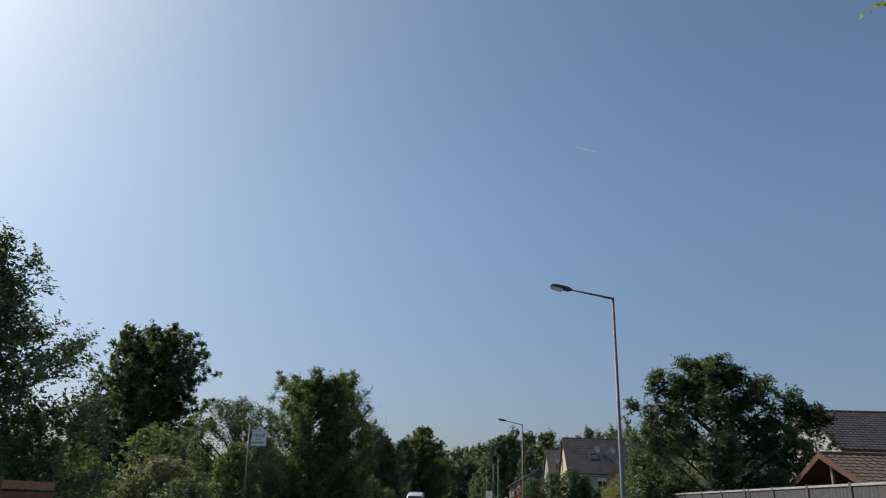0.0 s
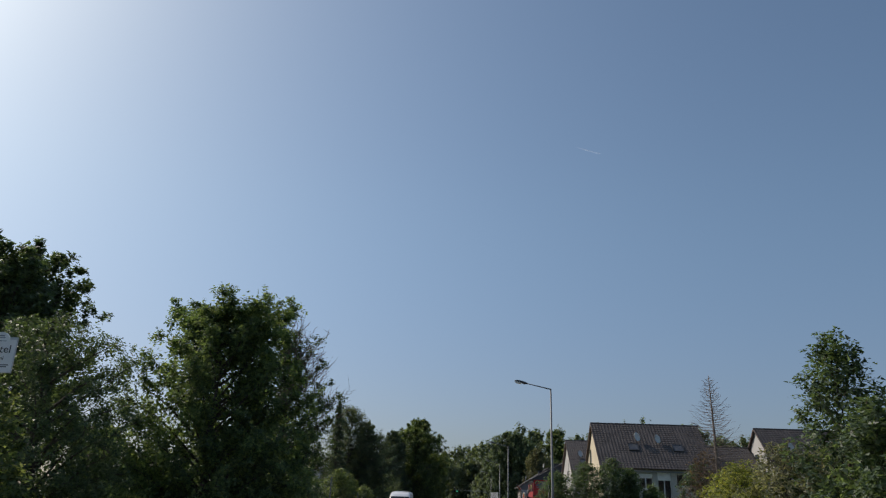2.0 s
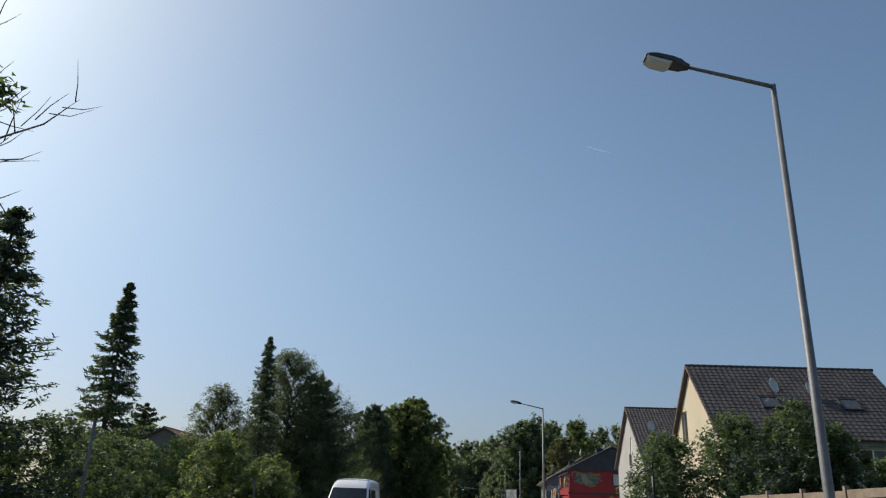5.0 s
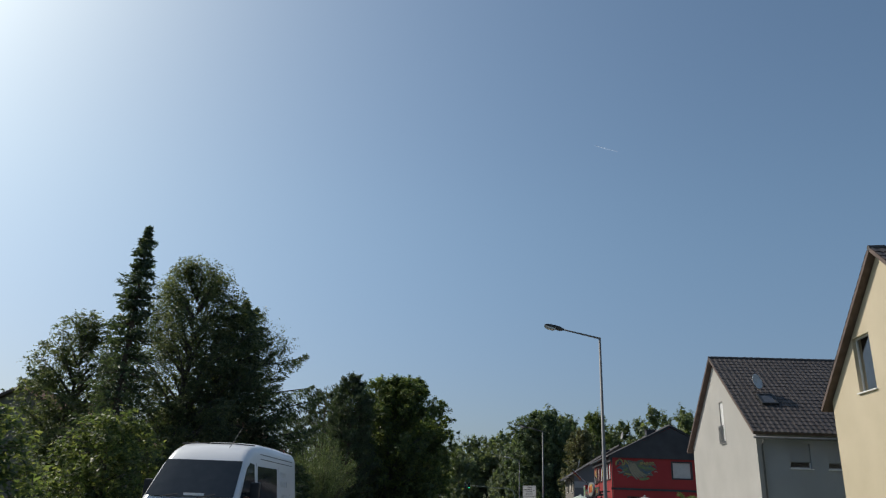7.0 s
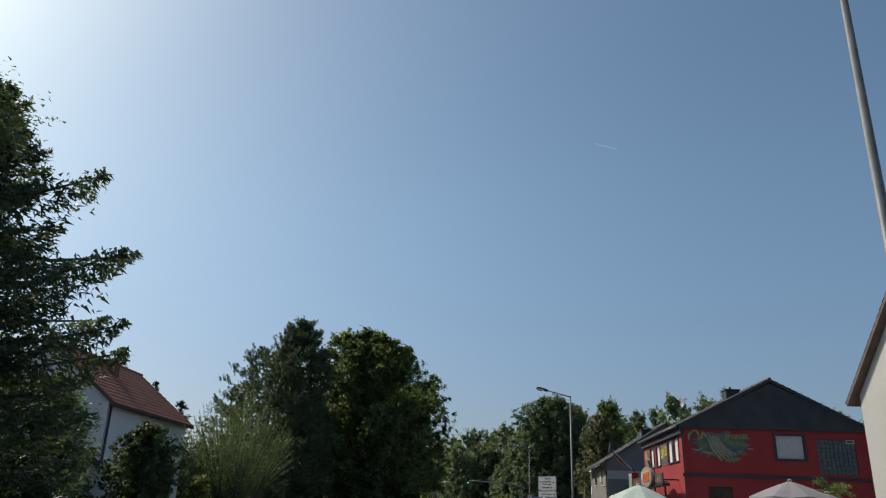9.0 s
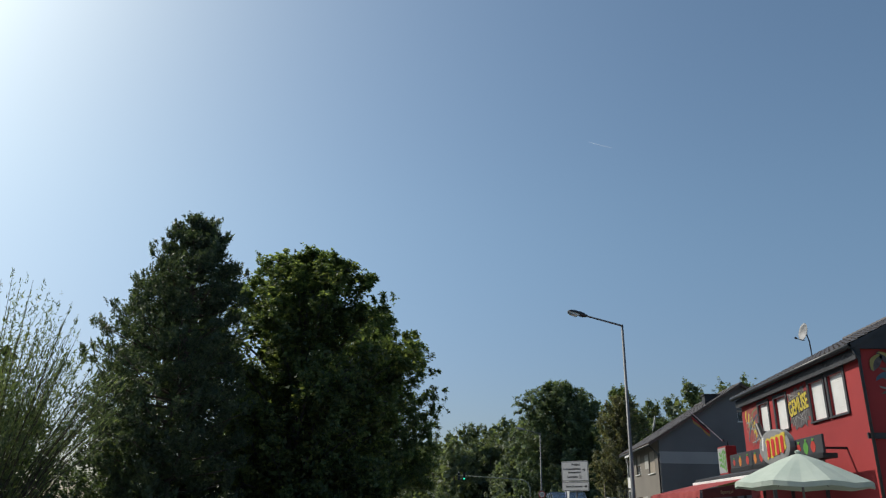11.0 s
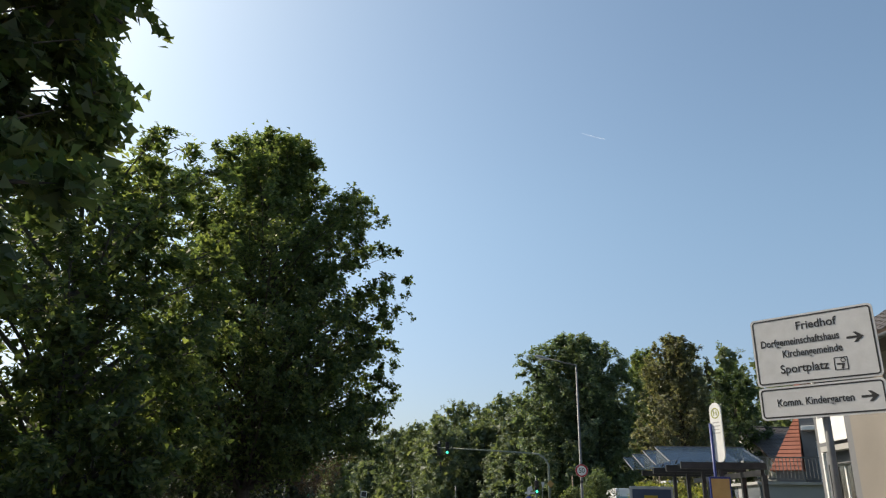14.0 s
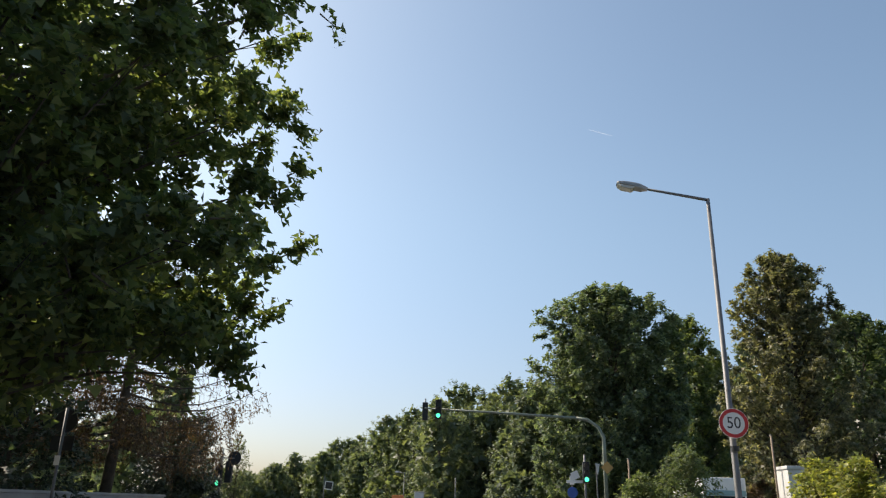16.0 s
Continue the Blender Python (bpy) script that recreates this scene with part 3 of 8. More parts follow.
def dying_spruce(x, y, z1, r, seed, label):
    """A dark trunk with sagging arms; thin twigs hang from every arm, those of the lower and inner arms with rusty needles."""
    g = np.random.default_rng(seed)
    ob = thing("dying_spruce", x, y, 0, 0, label, "tree")
    part("trunk", tube([(-0.1, 0, -0.2), (0, 0, z1 * 0.3), (0.12, 0, z1 * 0.6), (0.1, 0, z1)], [0.2, 0.16, 0.12, 0.02], 9), BARK, ob, smooth=True)
    at, way = [], []
    for i in range(62):
        z = 2.7 + (z1 - 3.4) * (i + g.uniform(0, 0.8)) / 62
        a = i * 2.399 + g.uniform(-0.35, 0.35)
        q = r * (1.08 if math.cos(a) > 0.5 else 0.95) * (1.0 if z < 6.4 else max(0.15, (z1 - z) / (z1 - 6.4))) * g.uniform(0.72, 1.08)
        d, side = np.array([math.cos(a), math.sin(a), 0.0]), np.array([-math.sin(a), math.cos(a), 0.0])
        sag, up, bend = g.uniform(0.05, 0.12) * q, g.uniform(0.12, 0.24) * q, g.normal() * 0.12 * q
        where = lambda u: d * q * u + side * bend * u ** 2 + np.array([0.1, 0, z - sag * math.sin(u * 2.4) + up * u ** 3])
        bm = tube([tuple(where(u)) for u in (0, 0.2, 0.4, 0.6, 0.8, 1.0)], [0.042, 0.036, 0.03, 0.022, 0.014, 0.005], 5)
        bare = math.cos(a) > 0.1 and z > 4.3
        for k in range(34 if bare else 26):
            u = 0.18 + 0.82 * (k + g.uniform(0, 1)) / (34 if bare else 26)
            b = where(u)
            e = b + side * (1 if k % 2 else -1) * g.uniform(0.05, 0.5) * (1.1 - 0.5 * u) + d * g.uniform(0.1, 0.4) + [0, 0, -g.uniform(0.0, 0.22)]
            f = e + d * g.uniform(0.0, 0.12) + [g.normal() * 0.05, g.normal() * 0.05, -g.uniform(0.15, 0.6) * (1.0 if bare else 1.3)]
            tube([tuple(b), tuple(e), tuple(f)], [0.008, 0.006, 0.0025], 3, bm, False)
            n = 4 if bare else int(52 * (1.15 - 0.6 * u))
            s = g.uniform(0.35 if bare else 0.0, 1.0, (n, 1))
            at.append(e * (1 - s) + f * s + g.normal(size=(n, 3)) * (0.02 if bare else 0.07))
            way.append(np.repeat((f - e)[None], n, 0) + g.normal(size=(n, 3)) * 0.12)
        part("arm", bm, BARK, ob)
    quads("needles", leaf_corners(g, np.concatenate(at), 0.12, 0.035, 0.2, np.concatenate(way)), LEAF_RUST, ob)
    return ob


def dead_twigs(rng, bm, a, direction, length, depth=3):
    """A bare branch with forks."""
    d = Vector(direction).normalized()
    m = a + d * length * 0.5 + Vector(rng.normal(size=3)) * length * 0.05
    e = a + d * length + Vector((0, 0, 0.1 * length))
    r = 0.0062 * depth + 0.002
    tube([a, m, e], [r * 1.3, r, 0.0025], 4, bm)
    if depth > 1:
        for s in (0.35, 0.5, 0.65, 0.8, 0.95):
            c = a.lerp(e, s)
            dead_twigs(rng, bm, c, d + Vector(rng.normal(size=3)) * 0.5 + Vector((0, 0, 0.25)), length * rng.uniform(0.35, 0.5), depth - 1)


# ---- ground, road ----
def setting(name, bm, material, label, category):
    return tagged(part(name, bm, material), label, category, kind="structure")


def sheet(x0, x1, y0, y1, z):
    bm = bmesh.new()
    bm.faces.new([bm.verts.new(p) for p in ((x0, y0, z), (x1, y0, z), (x1, y1, z), (x0, y1, z))])
    return bm


setting("ground", sheet(-2500, 2500, -1500, 3500, -0.02), GRASS, "flat grassy ground reaching to the horizon", "ground")
setting("road", boxes((-7.2, 1.9, -60, 330, -0.3, 0.0)), ASPHALT, "straight grey asphalt street with two lanes", "road")
setting("side_road", boxes((1.9, 60, 184, 191, -0.3, 0.0), (-60, -7.2, 184, 191, -0.3, 0.0)), ASPHALT, "asphalt side street at the junction", "road")
for nm, a, b in (("pavement_right", -60, 183.7), ("pavement_right_far", 191.3, 330)):
    setting(nm, boxes((2.05, 5.9, a, b, -0.3, 0.11)), PAVING, "grey paved footway beside the street", "pavement")
    setting(nm.replace("pavement", "kerb"), boxes((1.9, 2.05, a, b, -0.3, 0.12), bevel=0.015), KERB, "pale concrete kerb along the street", "kerb")
for nm, a, b in (("pavement_left", -60, 183.7), ("pavement_left_far", 191.3, 330)):
    setting(nm, boxes((-10.2, -7.35, a, b, -0.3, 0.11)), PAVING, "grey paved footway beside the street", "pavement")
    setting(nm.replace("pavement", "kerb"), boxes((-7.35, -7.2, a, b, -0.3, 0.12), bevel=0.015), KERB, "pale concrete kerb along the street", "kerb")
setting("lane_line", boxes(*[(-2.5, -2.38, y, y + 3, 0.0, 0.004) for y in range(-40, 184, 9)]), PAINT_LINE, "worn white dashed line down the middle of the street", "road marking")
setting("forecourt", boxes((5.9, 9.3, 104, 146, -0.3, 0.1), (9.3, 20, 116, 127.85, -0.3, 0.1), (9.3, 12.0, 104, 116, -0.3, 0.1)), PAVING, "grey paved forecourt in front of the red restaurant", "pavement")


# ---- street lamps ----
def street_lamp(x, y, top, reach=2.02, rise=0.36, turn=0.0, head=DARK_METAL, label="slim grey street lamp with a dark head"):
    ob = thing("street_lamp", x, y, 0.1, turn, label, "street lamp", "street lamps along the pavement")
    h = top - 0.1
    part("pole", tube([(0, 0, 0), (0, 0, 1.2), (0, 0, 1.25), (0, 0, h)], [0.085, 0.083, 0.07, 0.042], 14), STEEL, ob, smooth=True)
    part("base_cover", lathe([(0.13, 0.0), (0.13, 0.05), (0.095, 0.09)], 16), STEEL, ob)
    part("inspection_door", boxes((-0.045, 0.045, -0.092, -0.08, 0.55, 0.95), bevel=0.004), STEEL, ob)
    d = Vector((-reach, 0, rise)).normalized()
    part("arm", tube([(0.03, 0, h - 0.04), tuple(Vector((0, 0, h)) + d * (reach - 0.55))], [0.036, 0.028], 10), STEEL, ob, smooth=True)
    across = Vector((0, 0, 1)).cross(d).normalized()
    m = Matrix.Translation(Vector((0, 0, h)) + d * (reach - 0.66)) @ Matrix((d, across, d.cross(across))).transposed().to_4x4()
    # a flat boxy hood; x runs from the neck to the tip
    bm = bmesh.new()
    sec = ((0.0, 0.05, 0.04, 0.04), (0.08, 0.075, 0.055, 0.06), (0.14, 0.11, 0.075, 0.075), (0.3, 0.145, 0.085, 0.05), (0.55, 0.15, 0.085, 0.03), (0.68, 0.13, 0.06, 0.025), (0.72, 0.1, 0.04, 0.02))
    rings = []
    for u, w, up, dn in sec:
        rings.append([bm.verts.new((u, w * math.copysign(abs(math.cos(a)) ** 0.55, math.cos(a)), (up if math.sin(a) > 0 else dn) * math.copysign(abs(math.sin(a)) ** 0.6, math.sin(a)))) for a in [k * math.pi / 8 for k in range(16)]])
    for a, b in zip(rings, rings[1:]):
        for k in range(16):
            bm.faces.new((a[k], a[(k + 1) % 16], b[(k + 1) % 16], b[k]))
    bm.faces.new(rings[0][::-1])
    bm.faces.new(rings[-1])
    bm.transform(m)
    hood = part("lamp_head", bm, head, ob)
    bm = prism([(0.3, -0.05), (0.36, -0.1), (0.6, -0.088), (0.7, -0.03), (0.7, -0.02), (0.3, -0.02)], "y", -0.125, 0.125)
    bm.transform(m)
    part("lens", bm, LENS, hood, "pale plastic lens")
    return ob


LENS = surface("lamp_lens", (0.5, 0.5, 0.46), (0.6, 0.6, 0.55), 0.25, bump=0)
HEAD_GREY = surface("grey_lamp_head", (0.3, 0.31, 0.32), (0.38, 0.39, 0.4), 0.45, bump=0)
street_lamp(4.80, 23.4, 7.85)
street_lamp(4.79, 63.03, 7.81, turn=5)
street_lamp(4.38, 99.71, 7.52, turn=5)
street_lamp(5.08, 135.56, 7.86, turn=14)
street_lamp(5.05, 174.9, 8.05, turn=-6, rise=0.45, head=HEAD_GREY, label="slim grey street lamp with a pale head and road sign")


# ---- signs ----
def disc(r, t, seg=36):
    bm = lathe([(r - 0.004, 0.0), (r, 0.002), (r, t - 0.002), (r - 0.004, t)], seg)
    return bm


def ring(r0, r1, t, seg=40):
    bm = bmesh.new()
    a, b = [[bm.verts.new((r * math.cos(k * 2 * math.pi / seg), r * math.sin(k * 2 * math.pi / seg), t)) for k in range(seg)] for r in (r0, r1)]
    for k in range(seg):
        bm.faces.new((a[k], b[k], b[(k + 1) % seg], a[(k + 1) % seg]))
    return bm


def faced(bm, m):
    bm.transform(m)
    return bm


def rounded(w, h, r, t, seg=5):
    """A plate w x h with rounded corners, t thick, in the xy plane."""
    pts = []
    for cx, cy, a0 in ((w / 2 - r, h / 2 - r, 0), (-w / 2 + r, h / 2 - r, 90), (-w / 2 + r, -h / 2 + r, 180), (w / 2 - r, -h / 2 + r, 270)):
        pts += [(cx + r * math.cos(radians(a0 + 90 * k / seg)), cy + r * math.sin(radians(a0 + 90 * k / seg))) for k in range(seg + 1)]
    return prism(pts, "z", 0, t)


def rounded_border(w, h, r, b, t0, t1, seg=5):
    """A band b wide along the edge of a rounded plate."""
    bm = bmesh.new()
    loops = []
    for ww, hh, rr in ((w, h, r), (w - 2 * b, h - 2 * b, max(0.004, r - b))):
        pts = []
        for cx, cy, a0 in ((ww / 2 - rr, hh / 2 - rr, 0), (-ww / 2 + rr, hh / 2 - rr, 90), (-ww / 2 + rr, -hh / 2 + rr, 180), (ww / 2 - rr, -hh / 2 + rr, 270)):
            pts += [(cx + rr * math.cos(radians(a0 + 90 * k / seg)), cy + rr * math.sin(radians(a0 + 90 * k / seg))) for k in range(seg + 1)]
        loops += [[bm.verts.new((x, y, z)) for x, y in pts] for z in (t0, t1)]
    n = len(loops[0])
    for a, c in ((loops[0], loops[1]), (loops[1], loops[3]), (loops[3], loops[2])):
        for k in range(n):
            bm.faces.new((a[k], a[(k + 1) % n], c[(k + 1) % n], c[k]))
    return bm


TOWARD = pose(0, 0, 0, 90, 0, 0)          # plate in the xz plane, its face to -y


def speed_sign():
    ob = thing("speed_limit_sign", 5.06, 174.86, 2.98, 0, "round white speed limit sign with red rim on lamp post", "road sign")
    f = pose(0, -0.075, 0) @ TWIST
    part("plate", faced(disc(0.3, 0.012), f), WHITE_SIGN, ob)
    part("rim", faced(ring(0.222, 0.292, 0.0145), f), SIGN_RED, ob, "red rim")
    lettering("number", "50", 0.33, SIGN_INK, ob, f @ pose(0, 0, 0.0135), squeeze=0.9, label="black figures")
    for z in (0.1, -0.14):
        part("bracket", boxes((-0.05, 0.05, -0.075, 0.06, z, z + 0.04)), STEEL, ob)
    part("clamp", lathe([(0.085, -0.55), (0.085, -0.45)], 14), DARK_METAL, ob)


TWIST = pose(0, 0, 0, 90, 0, 0)
speed_sign()


def arrow(m, parent, s=0.2):
    bm = bmesh.new()
    pts = [(-0.5, 0.07), (0.12, 0.07), (-0.1, 0.32), (0.1, 0.32), (0.5, 0.0), (0.1, -0.32), (-0.1, -0.32), (0.12, -0.07), (-0.5, -0.07)]
    bm = prism([(x * s, y * s) for x, y in pts], "z", 0, 0.002)
    part("arrow", faced(bm, m), SIGN_INK, parent, "black arrow")


def direction_sign():
    ob = thing("direction_sign", 4.8, 149.0, 0.1, -43, "grey direction sign of two framed panels on a steel post", "road sign")
    part("post", tube([(0, 0.06, 0), (0, 0.06, 3.7)], 0.05, 12), STEEL, ob, smooth=True)
    large = (("Friedhof", 0.165, 0.325, 0.08, 0.55), ("Dorfgemeinschaftshaus", 0.15, 0.115, -0.175, 1.09), ("Kirchengemeinde", 0.15, -0.06, -0.02, 0.81), ("Sportplatz", 0.17, -0.28, -0.155, 0.66))
    small = (("Komm. Kindergarten", 0.145, 0.0, -0.08, 1.02),)
    for nm, w, h, z, rows, u1, v1 in (("large_panel", 1.68, 1.0, 3.37, large, 0.57, 0.06), ("small_panel", 1.68, 0.46, 2.62, small, 0.63, 0.0)):
        f = pose(0, -0.02, z) @ TOWARD
        pn = part(nm, faced(rounded(w, h, 0.06, 0.02), f), GREY_SIGN, ob)
        part("border", faced(rounded_border(w - 0.05, h - 0.05, 0.05, 0.02, 0.0195, 0.0225), f), SIGN_INK, pn, "black border")
        for text, size, v, u, wide in rows:
            lettering("lettering", text, size, SIGN_INK, pn, f @ pose(u, v, 0.022), bold=0.0022, width=wide)
        arrow(f @ pose(u1, v1, 0.021), pn, 0.22)
        if nm == "large_panel":
            pic = f @ pose(0.34, -0.28, 0)
            part("pictogram", faced(rounded_border(0.18, 0.18, 0.01, 0.012, 0.0195, 0.023), pic), SIGN_INK, pn, "black sport pictogram")
            part("pictogram", faced(ring(0.022, 0.034, 0.023, 14), pic @ pose(0.03, 0.045, 0)), SIGN_INK, pn)
            part("pictogram", faced(prism([(-0.06, 0.01), (0.05, 0.0), (0.02, -0.075), (-0.005, -0.07), (0.01, -0.02), (-0.06, -0.012)], "z", 0.0195, 0.023), pic), SIGN_INK, pn)
        part("clamp", boxes((-0.07, 0.07, 0.0, 0.1, z - 0.03, z + 0.03)), STEEL, pn)


direction_sign()


def hotel_sign():
    ob = thing("hotel_sign", -10.62, 36.9, 0, 0, "white hotel sign board with a rounded crest on a steel post", "sign")
    part("post", tube([(0, 0, 0), (-0.12, 0, 4.75)], 0.035, 10), STEEL, ob, smooth=True)
    part("rear_bar", tube([(0.7, 0.02, 3.75), (0.7, 0.02, 4.5)], 0.025, 10), STEEL, ob, smooth=True)
    part("brace", tube([(0.03, 0, 1.75), (-0.35, 0, 1.45), (-0.6, 0, 1.45)], 0.02, 8), STEEL, ob)
    f = pose(0.42, -0.05, 4.15) @ TOWARD
    pts = [(-0.36, -0.42), (0.36, -0.42), (0.36, 0.3), (0.2, 0.3)] + [(0.2 * math.cos(radians(a)), 0.3 + 0.17 * math.sin(radians(a))) for a in range(15, 180, 15)] + [(-0.2, 0.3), (-0.36, 0.3)]
    board = part("board", faced(prism(pts, "z", 0, 0.03), f), WHITE_SIGN, ob)
    part("backing", faced(boxes((-0.37, 0.37, -0.43, 0.36, -0.03, -0.002)), f), GREY_SIGN, ob, "grey metal backing panel")
    lettering("lettering", "Hotel", 0.24, SIGN_INK, board, f @ pose(0, 0.08, 0.032), squeeze=1.05)
    lettering("lettering", "Garni", 0.13, SIGN_INK, board, f @ pose(0, -0.11, 0.032), squeeze=1.1)
    part("small_print", faced(boxes((-0.2, 0.3, -0.27, -0.25, 0.03, 0.033), (-0.2, 0.26, -0.31, -0.29, 0.03, 0.033)), f), SIGN_INK, board, "unreadable small print")
    part("mark", faced(boxes((-0.31, -0.24, -0.32, -0.24, 0.03, 0.033)), f), SIGN_INK, board)
    part("crest", faced(boxes((-0.1, 0.1, 0.33, 0.35, 0.03, 0.033), (-0.08, 0.08, 0.37, 0.4, 0.03, 0.033), (-0.14, 0.14, 0.26, 0.275, 0.03, 0.033)), f), surface("crest_grey", (0.2, 0.22, 0.24), (0.28, 0.3, 0.32), 0.6), board)


hotel_sign()


# ---- houses ----
TILE_SINGLE = surface("dark_pantile", (0.045, 0.038, 0.036), (0.085, 0.072, 0.066), 0.55, scale=1.2, fine=25, bump=0.3, each=True)


def wall_strips(axis, base, thick, u0, u1, z0, top, openings=(), bm=None):
    """A wall with openings (u0, u1, z0, z1) that go through it; top is a list of (u, z) along its upper edge."""
    bm = bm or bmesh.new()
    tu, tz = [p[0] for p in top], [p[1] for p in top]
    cuts = sorted({u0, u1, *[u for u in tu if u0 < u < u1], *[o[0] for o in openings], *[o[1] for o in openings]})
    at = (lambda u, d, z: (d, u, z)) if axis == "x" else (lambda u, d, z: (u, d, z))
    for a, b in zip(cuts, cuts[1:]):
        lo = z0
        for o in sorted([o for o in openings if o[0] <= a + 1e-6 and o[1] >= b - 1e-6], key=lambda o: o[2]) + [None]:
            ha, hb = (o[2], o[2]) if o else (float(np.interp(a, tu, tz)), float(np.interp(b, tu, tz)))
            if ha - lo > 1e-4 or hb - lo > 1e-4:
                v = [bm.verts.new(at(u, d, z)) for d in (base, base + thick) for u, z in ((a, lo), (b, lo), (b, hb), (a, ha))]
                for f in ((0, 1, 2, 3), (7, 6, 5, 4), (0, 4, 5, 1), (1, 5, 6, 2), (2, 6, 7, 3), (3, 7, 4, 0)):
                    bm.faces.new([v[i] for i in f])
            if o:
                lo = o[3]
    bmesh.ops.remove_doubles(bm, verts=bm.verts[:], dist=1e-4)
    bmesh.ops.recalc_face_normals(bm, faces=bm.faces[:])
    return bm


def placed(ob, name, bm, material, parent=None, label="", smooth=False):
    """A part whose mesh is given in the place's own coordinates."""
    bmesh.ops.translate(bm, verts=bm.verts[:], vec=-ob.location)
    return part(name, bm, material, parent or ob, label, smooth)


def tile_courses(o, U, V, lu, lv, tw=0.3, course=0.31, amp=0.023, step=0.026):
    """Overlapping courses of pantiles on a slope: o is the eave's corner, U runs along the eave, V up the slope."""
    U, V = Vector(U).normalized(), Vector(V).normalized()
    N = U.cross(V).normalized()
    if N.z < 0:
        N = -N
    nc, nr, k = max(1, round(lu / tw)), max(1, round(lv / course)), 4
    verts, faces = [], []
    for r in range(nr):
        v0, v1 = r * lv / nr, (r + 1) * lv / nr + 0.04
        rows = ((v0, -0.01), (v0, step), (min(v1, lv + 0.02), 0.0))
        base = len(verts)
        for v, up in rows:
            for i in range(nc * k + 1):
                u = i * lu / (nc * k)
                ph = (i % k) / k
                w = amp * (math.sin(ph * 2 * math.pi) * 0.6 + 0.4 * math.sin(ph * 4 * math.pi))
                verts.append(Vector(o) + U * u + V * v + N * (up + (w if up > -0.005 else 0)))
        c = nc * k + 1
        for q in (0, 1):
            for i in range(nc * k):
                a = base + q * c + i
                faces.append((a, a + 1, a + c + 1, a + c))
    me_v = [tuple(v) for v in verts]
    bm = bmesh.new()
    vs = [bm.verts.new(v) for v in me_v]
    for f in faces:
        bm.faces.new([vs[i] for i in f])
    return bm


def tile_pieces(parent, base, q, U, V, tw, course, cols, rows, mat):
    """Single pantiles that share one mesh, laid in courses from the eave's corner q."""
    N = U.cross(V).normalized()
    if N.z < 0:
        N = -N
    me = bpy.data.meshes.new("roof_tile")
    k, verts, faces = 5, [], []
    for v, up in ((0.0, -0.012), (0.0, 0.026), (course + 0.04, 0.0)):
        for i in range(k + 1):
            ph = i / k
            w = 0.023 * (math.sin(ph * 2 * math.pi) * 0.6 + 0.4 * math.sin(ph * 4 * math.pi))
            verts.append((tw * ph * 0.985, v, up + (w if up > -0.005 else 0)))
    for r in (0, 1):
        for i in range(k):
            a = r * (k + 1) + i
            faces.append((a, a + 1, a + k + 2, a + k + 1))
    me.from_pydata(verts, [], faces)
    me.materials.append(mat)
    turn = Matrix((U, V, N)).transposed().to_4x4()
    g = np.random.default_rng(2)
    for r in range(rows):
        for c in range(cols):
            ob = new("roof_tile", me)
            ob.parent = parent
            ob.matrix_basis = Matrix.Translation(q + U * (c * tw) + V * (r * course) + N * g.normal() * 0.003 - base) @ turn @ pose(0, 0, 0, 0, 0, g.normal() * 0.4)


def window(ob, axis, base, u0, u1, z0, z1, out, sill=True, bars=1, frame_mat=WHITE_FRAME, shutter=0.0, shutter_mat=None, glass_mat=PANE, depth=0.12):
    """A window in an opening: frame, panes, sill, and a roller shutter let down by a part of its height. out: -1 or 1, the way that the wall faces."""
    at = (lambda a, b, d0, d1, c, e: (min(d0, d1), max(d0, d1), a, b, c, e)) if axis == "x" else (lambda a, b, d0, d1, c, e: (a, b, min(d0, d1), max(d0, d1), c, e))
    d0, d1 = base - out * depth, base - out * (depth + 0.06)
    t = 0.055
    items = [at(u0, u1, d0, d1, z0, z0 + t), at(u0, u1, d0, d1, z1 - t, z1), at(u0, u0 + t, d0, d1, z0 + t, z1 - t), at(u1 - t, u1, d0, d1, z0 + t, z1 - t)]
    for i in range(bars):
        c = u0 + (i + 1) * (u1 - u0) / (bars + 1)
        items.append(at(c - t * 0.7, c + t * 0.7, d0, d1, z0 + t, z1 - t))
    w = placed(ob, "window", boxes(*items), frame_mat)
    for i in range(bars + 1):
        a, b = u0 + t + i * (u1 - u0 - 2 * t) / (bars + 1), u0 + t + (i + 1) * (u1 - u0 - 2 * t) / (bars + 1)
        pane = placed(ob, "pane", boxes(at(a, b, d0 - out * 0.02, d0 - out * 0.035, z0 + t, z1 - t)), glass_mat, w)
        pane.visible_shadow = False
    if sill:
        placed(ob, "sill", boxes(at(u0 - 0.05, u1 + 0.05, base - out * 0.1, base + out * 0.07, z0 - 0.04, z0 - 0.002)), WHITE_PAINT, w)
    if shutter:
        n = max(2, int((z1 - z0) * shutter / 0.055))
        h = (z1 - z0) * shutter / n
        slats = []
        for i in range(n + 1):
            slats += [(base - out * 0.06, z1 - i * h), (base - out * 0.06, z1 - i * h - h + 0.009), (base - out * 0.072, z1 - i * h - h + 0.008), (base - out * 0.072, z1 - i * h - h + 0.001)][:4 if i < n else 1]
        placed(ob, "roller_shutter", prism(slats + [(base - out * 0.09, z1 - n * h), (base - out * 0.09, z1)], "y" if axis == "x" else "x", u0 + 0.01, u1 - 0.01), shutter_mat or WHITE_PAINT, w, "lowered roller shutter")
    return w


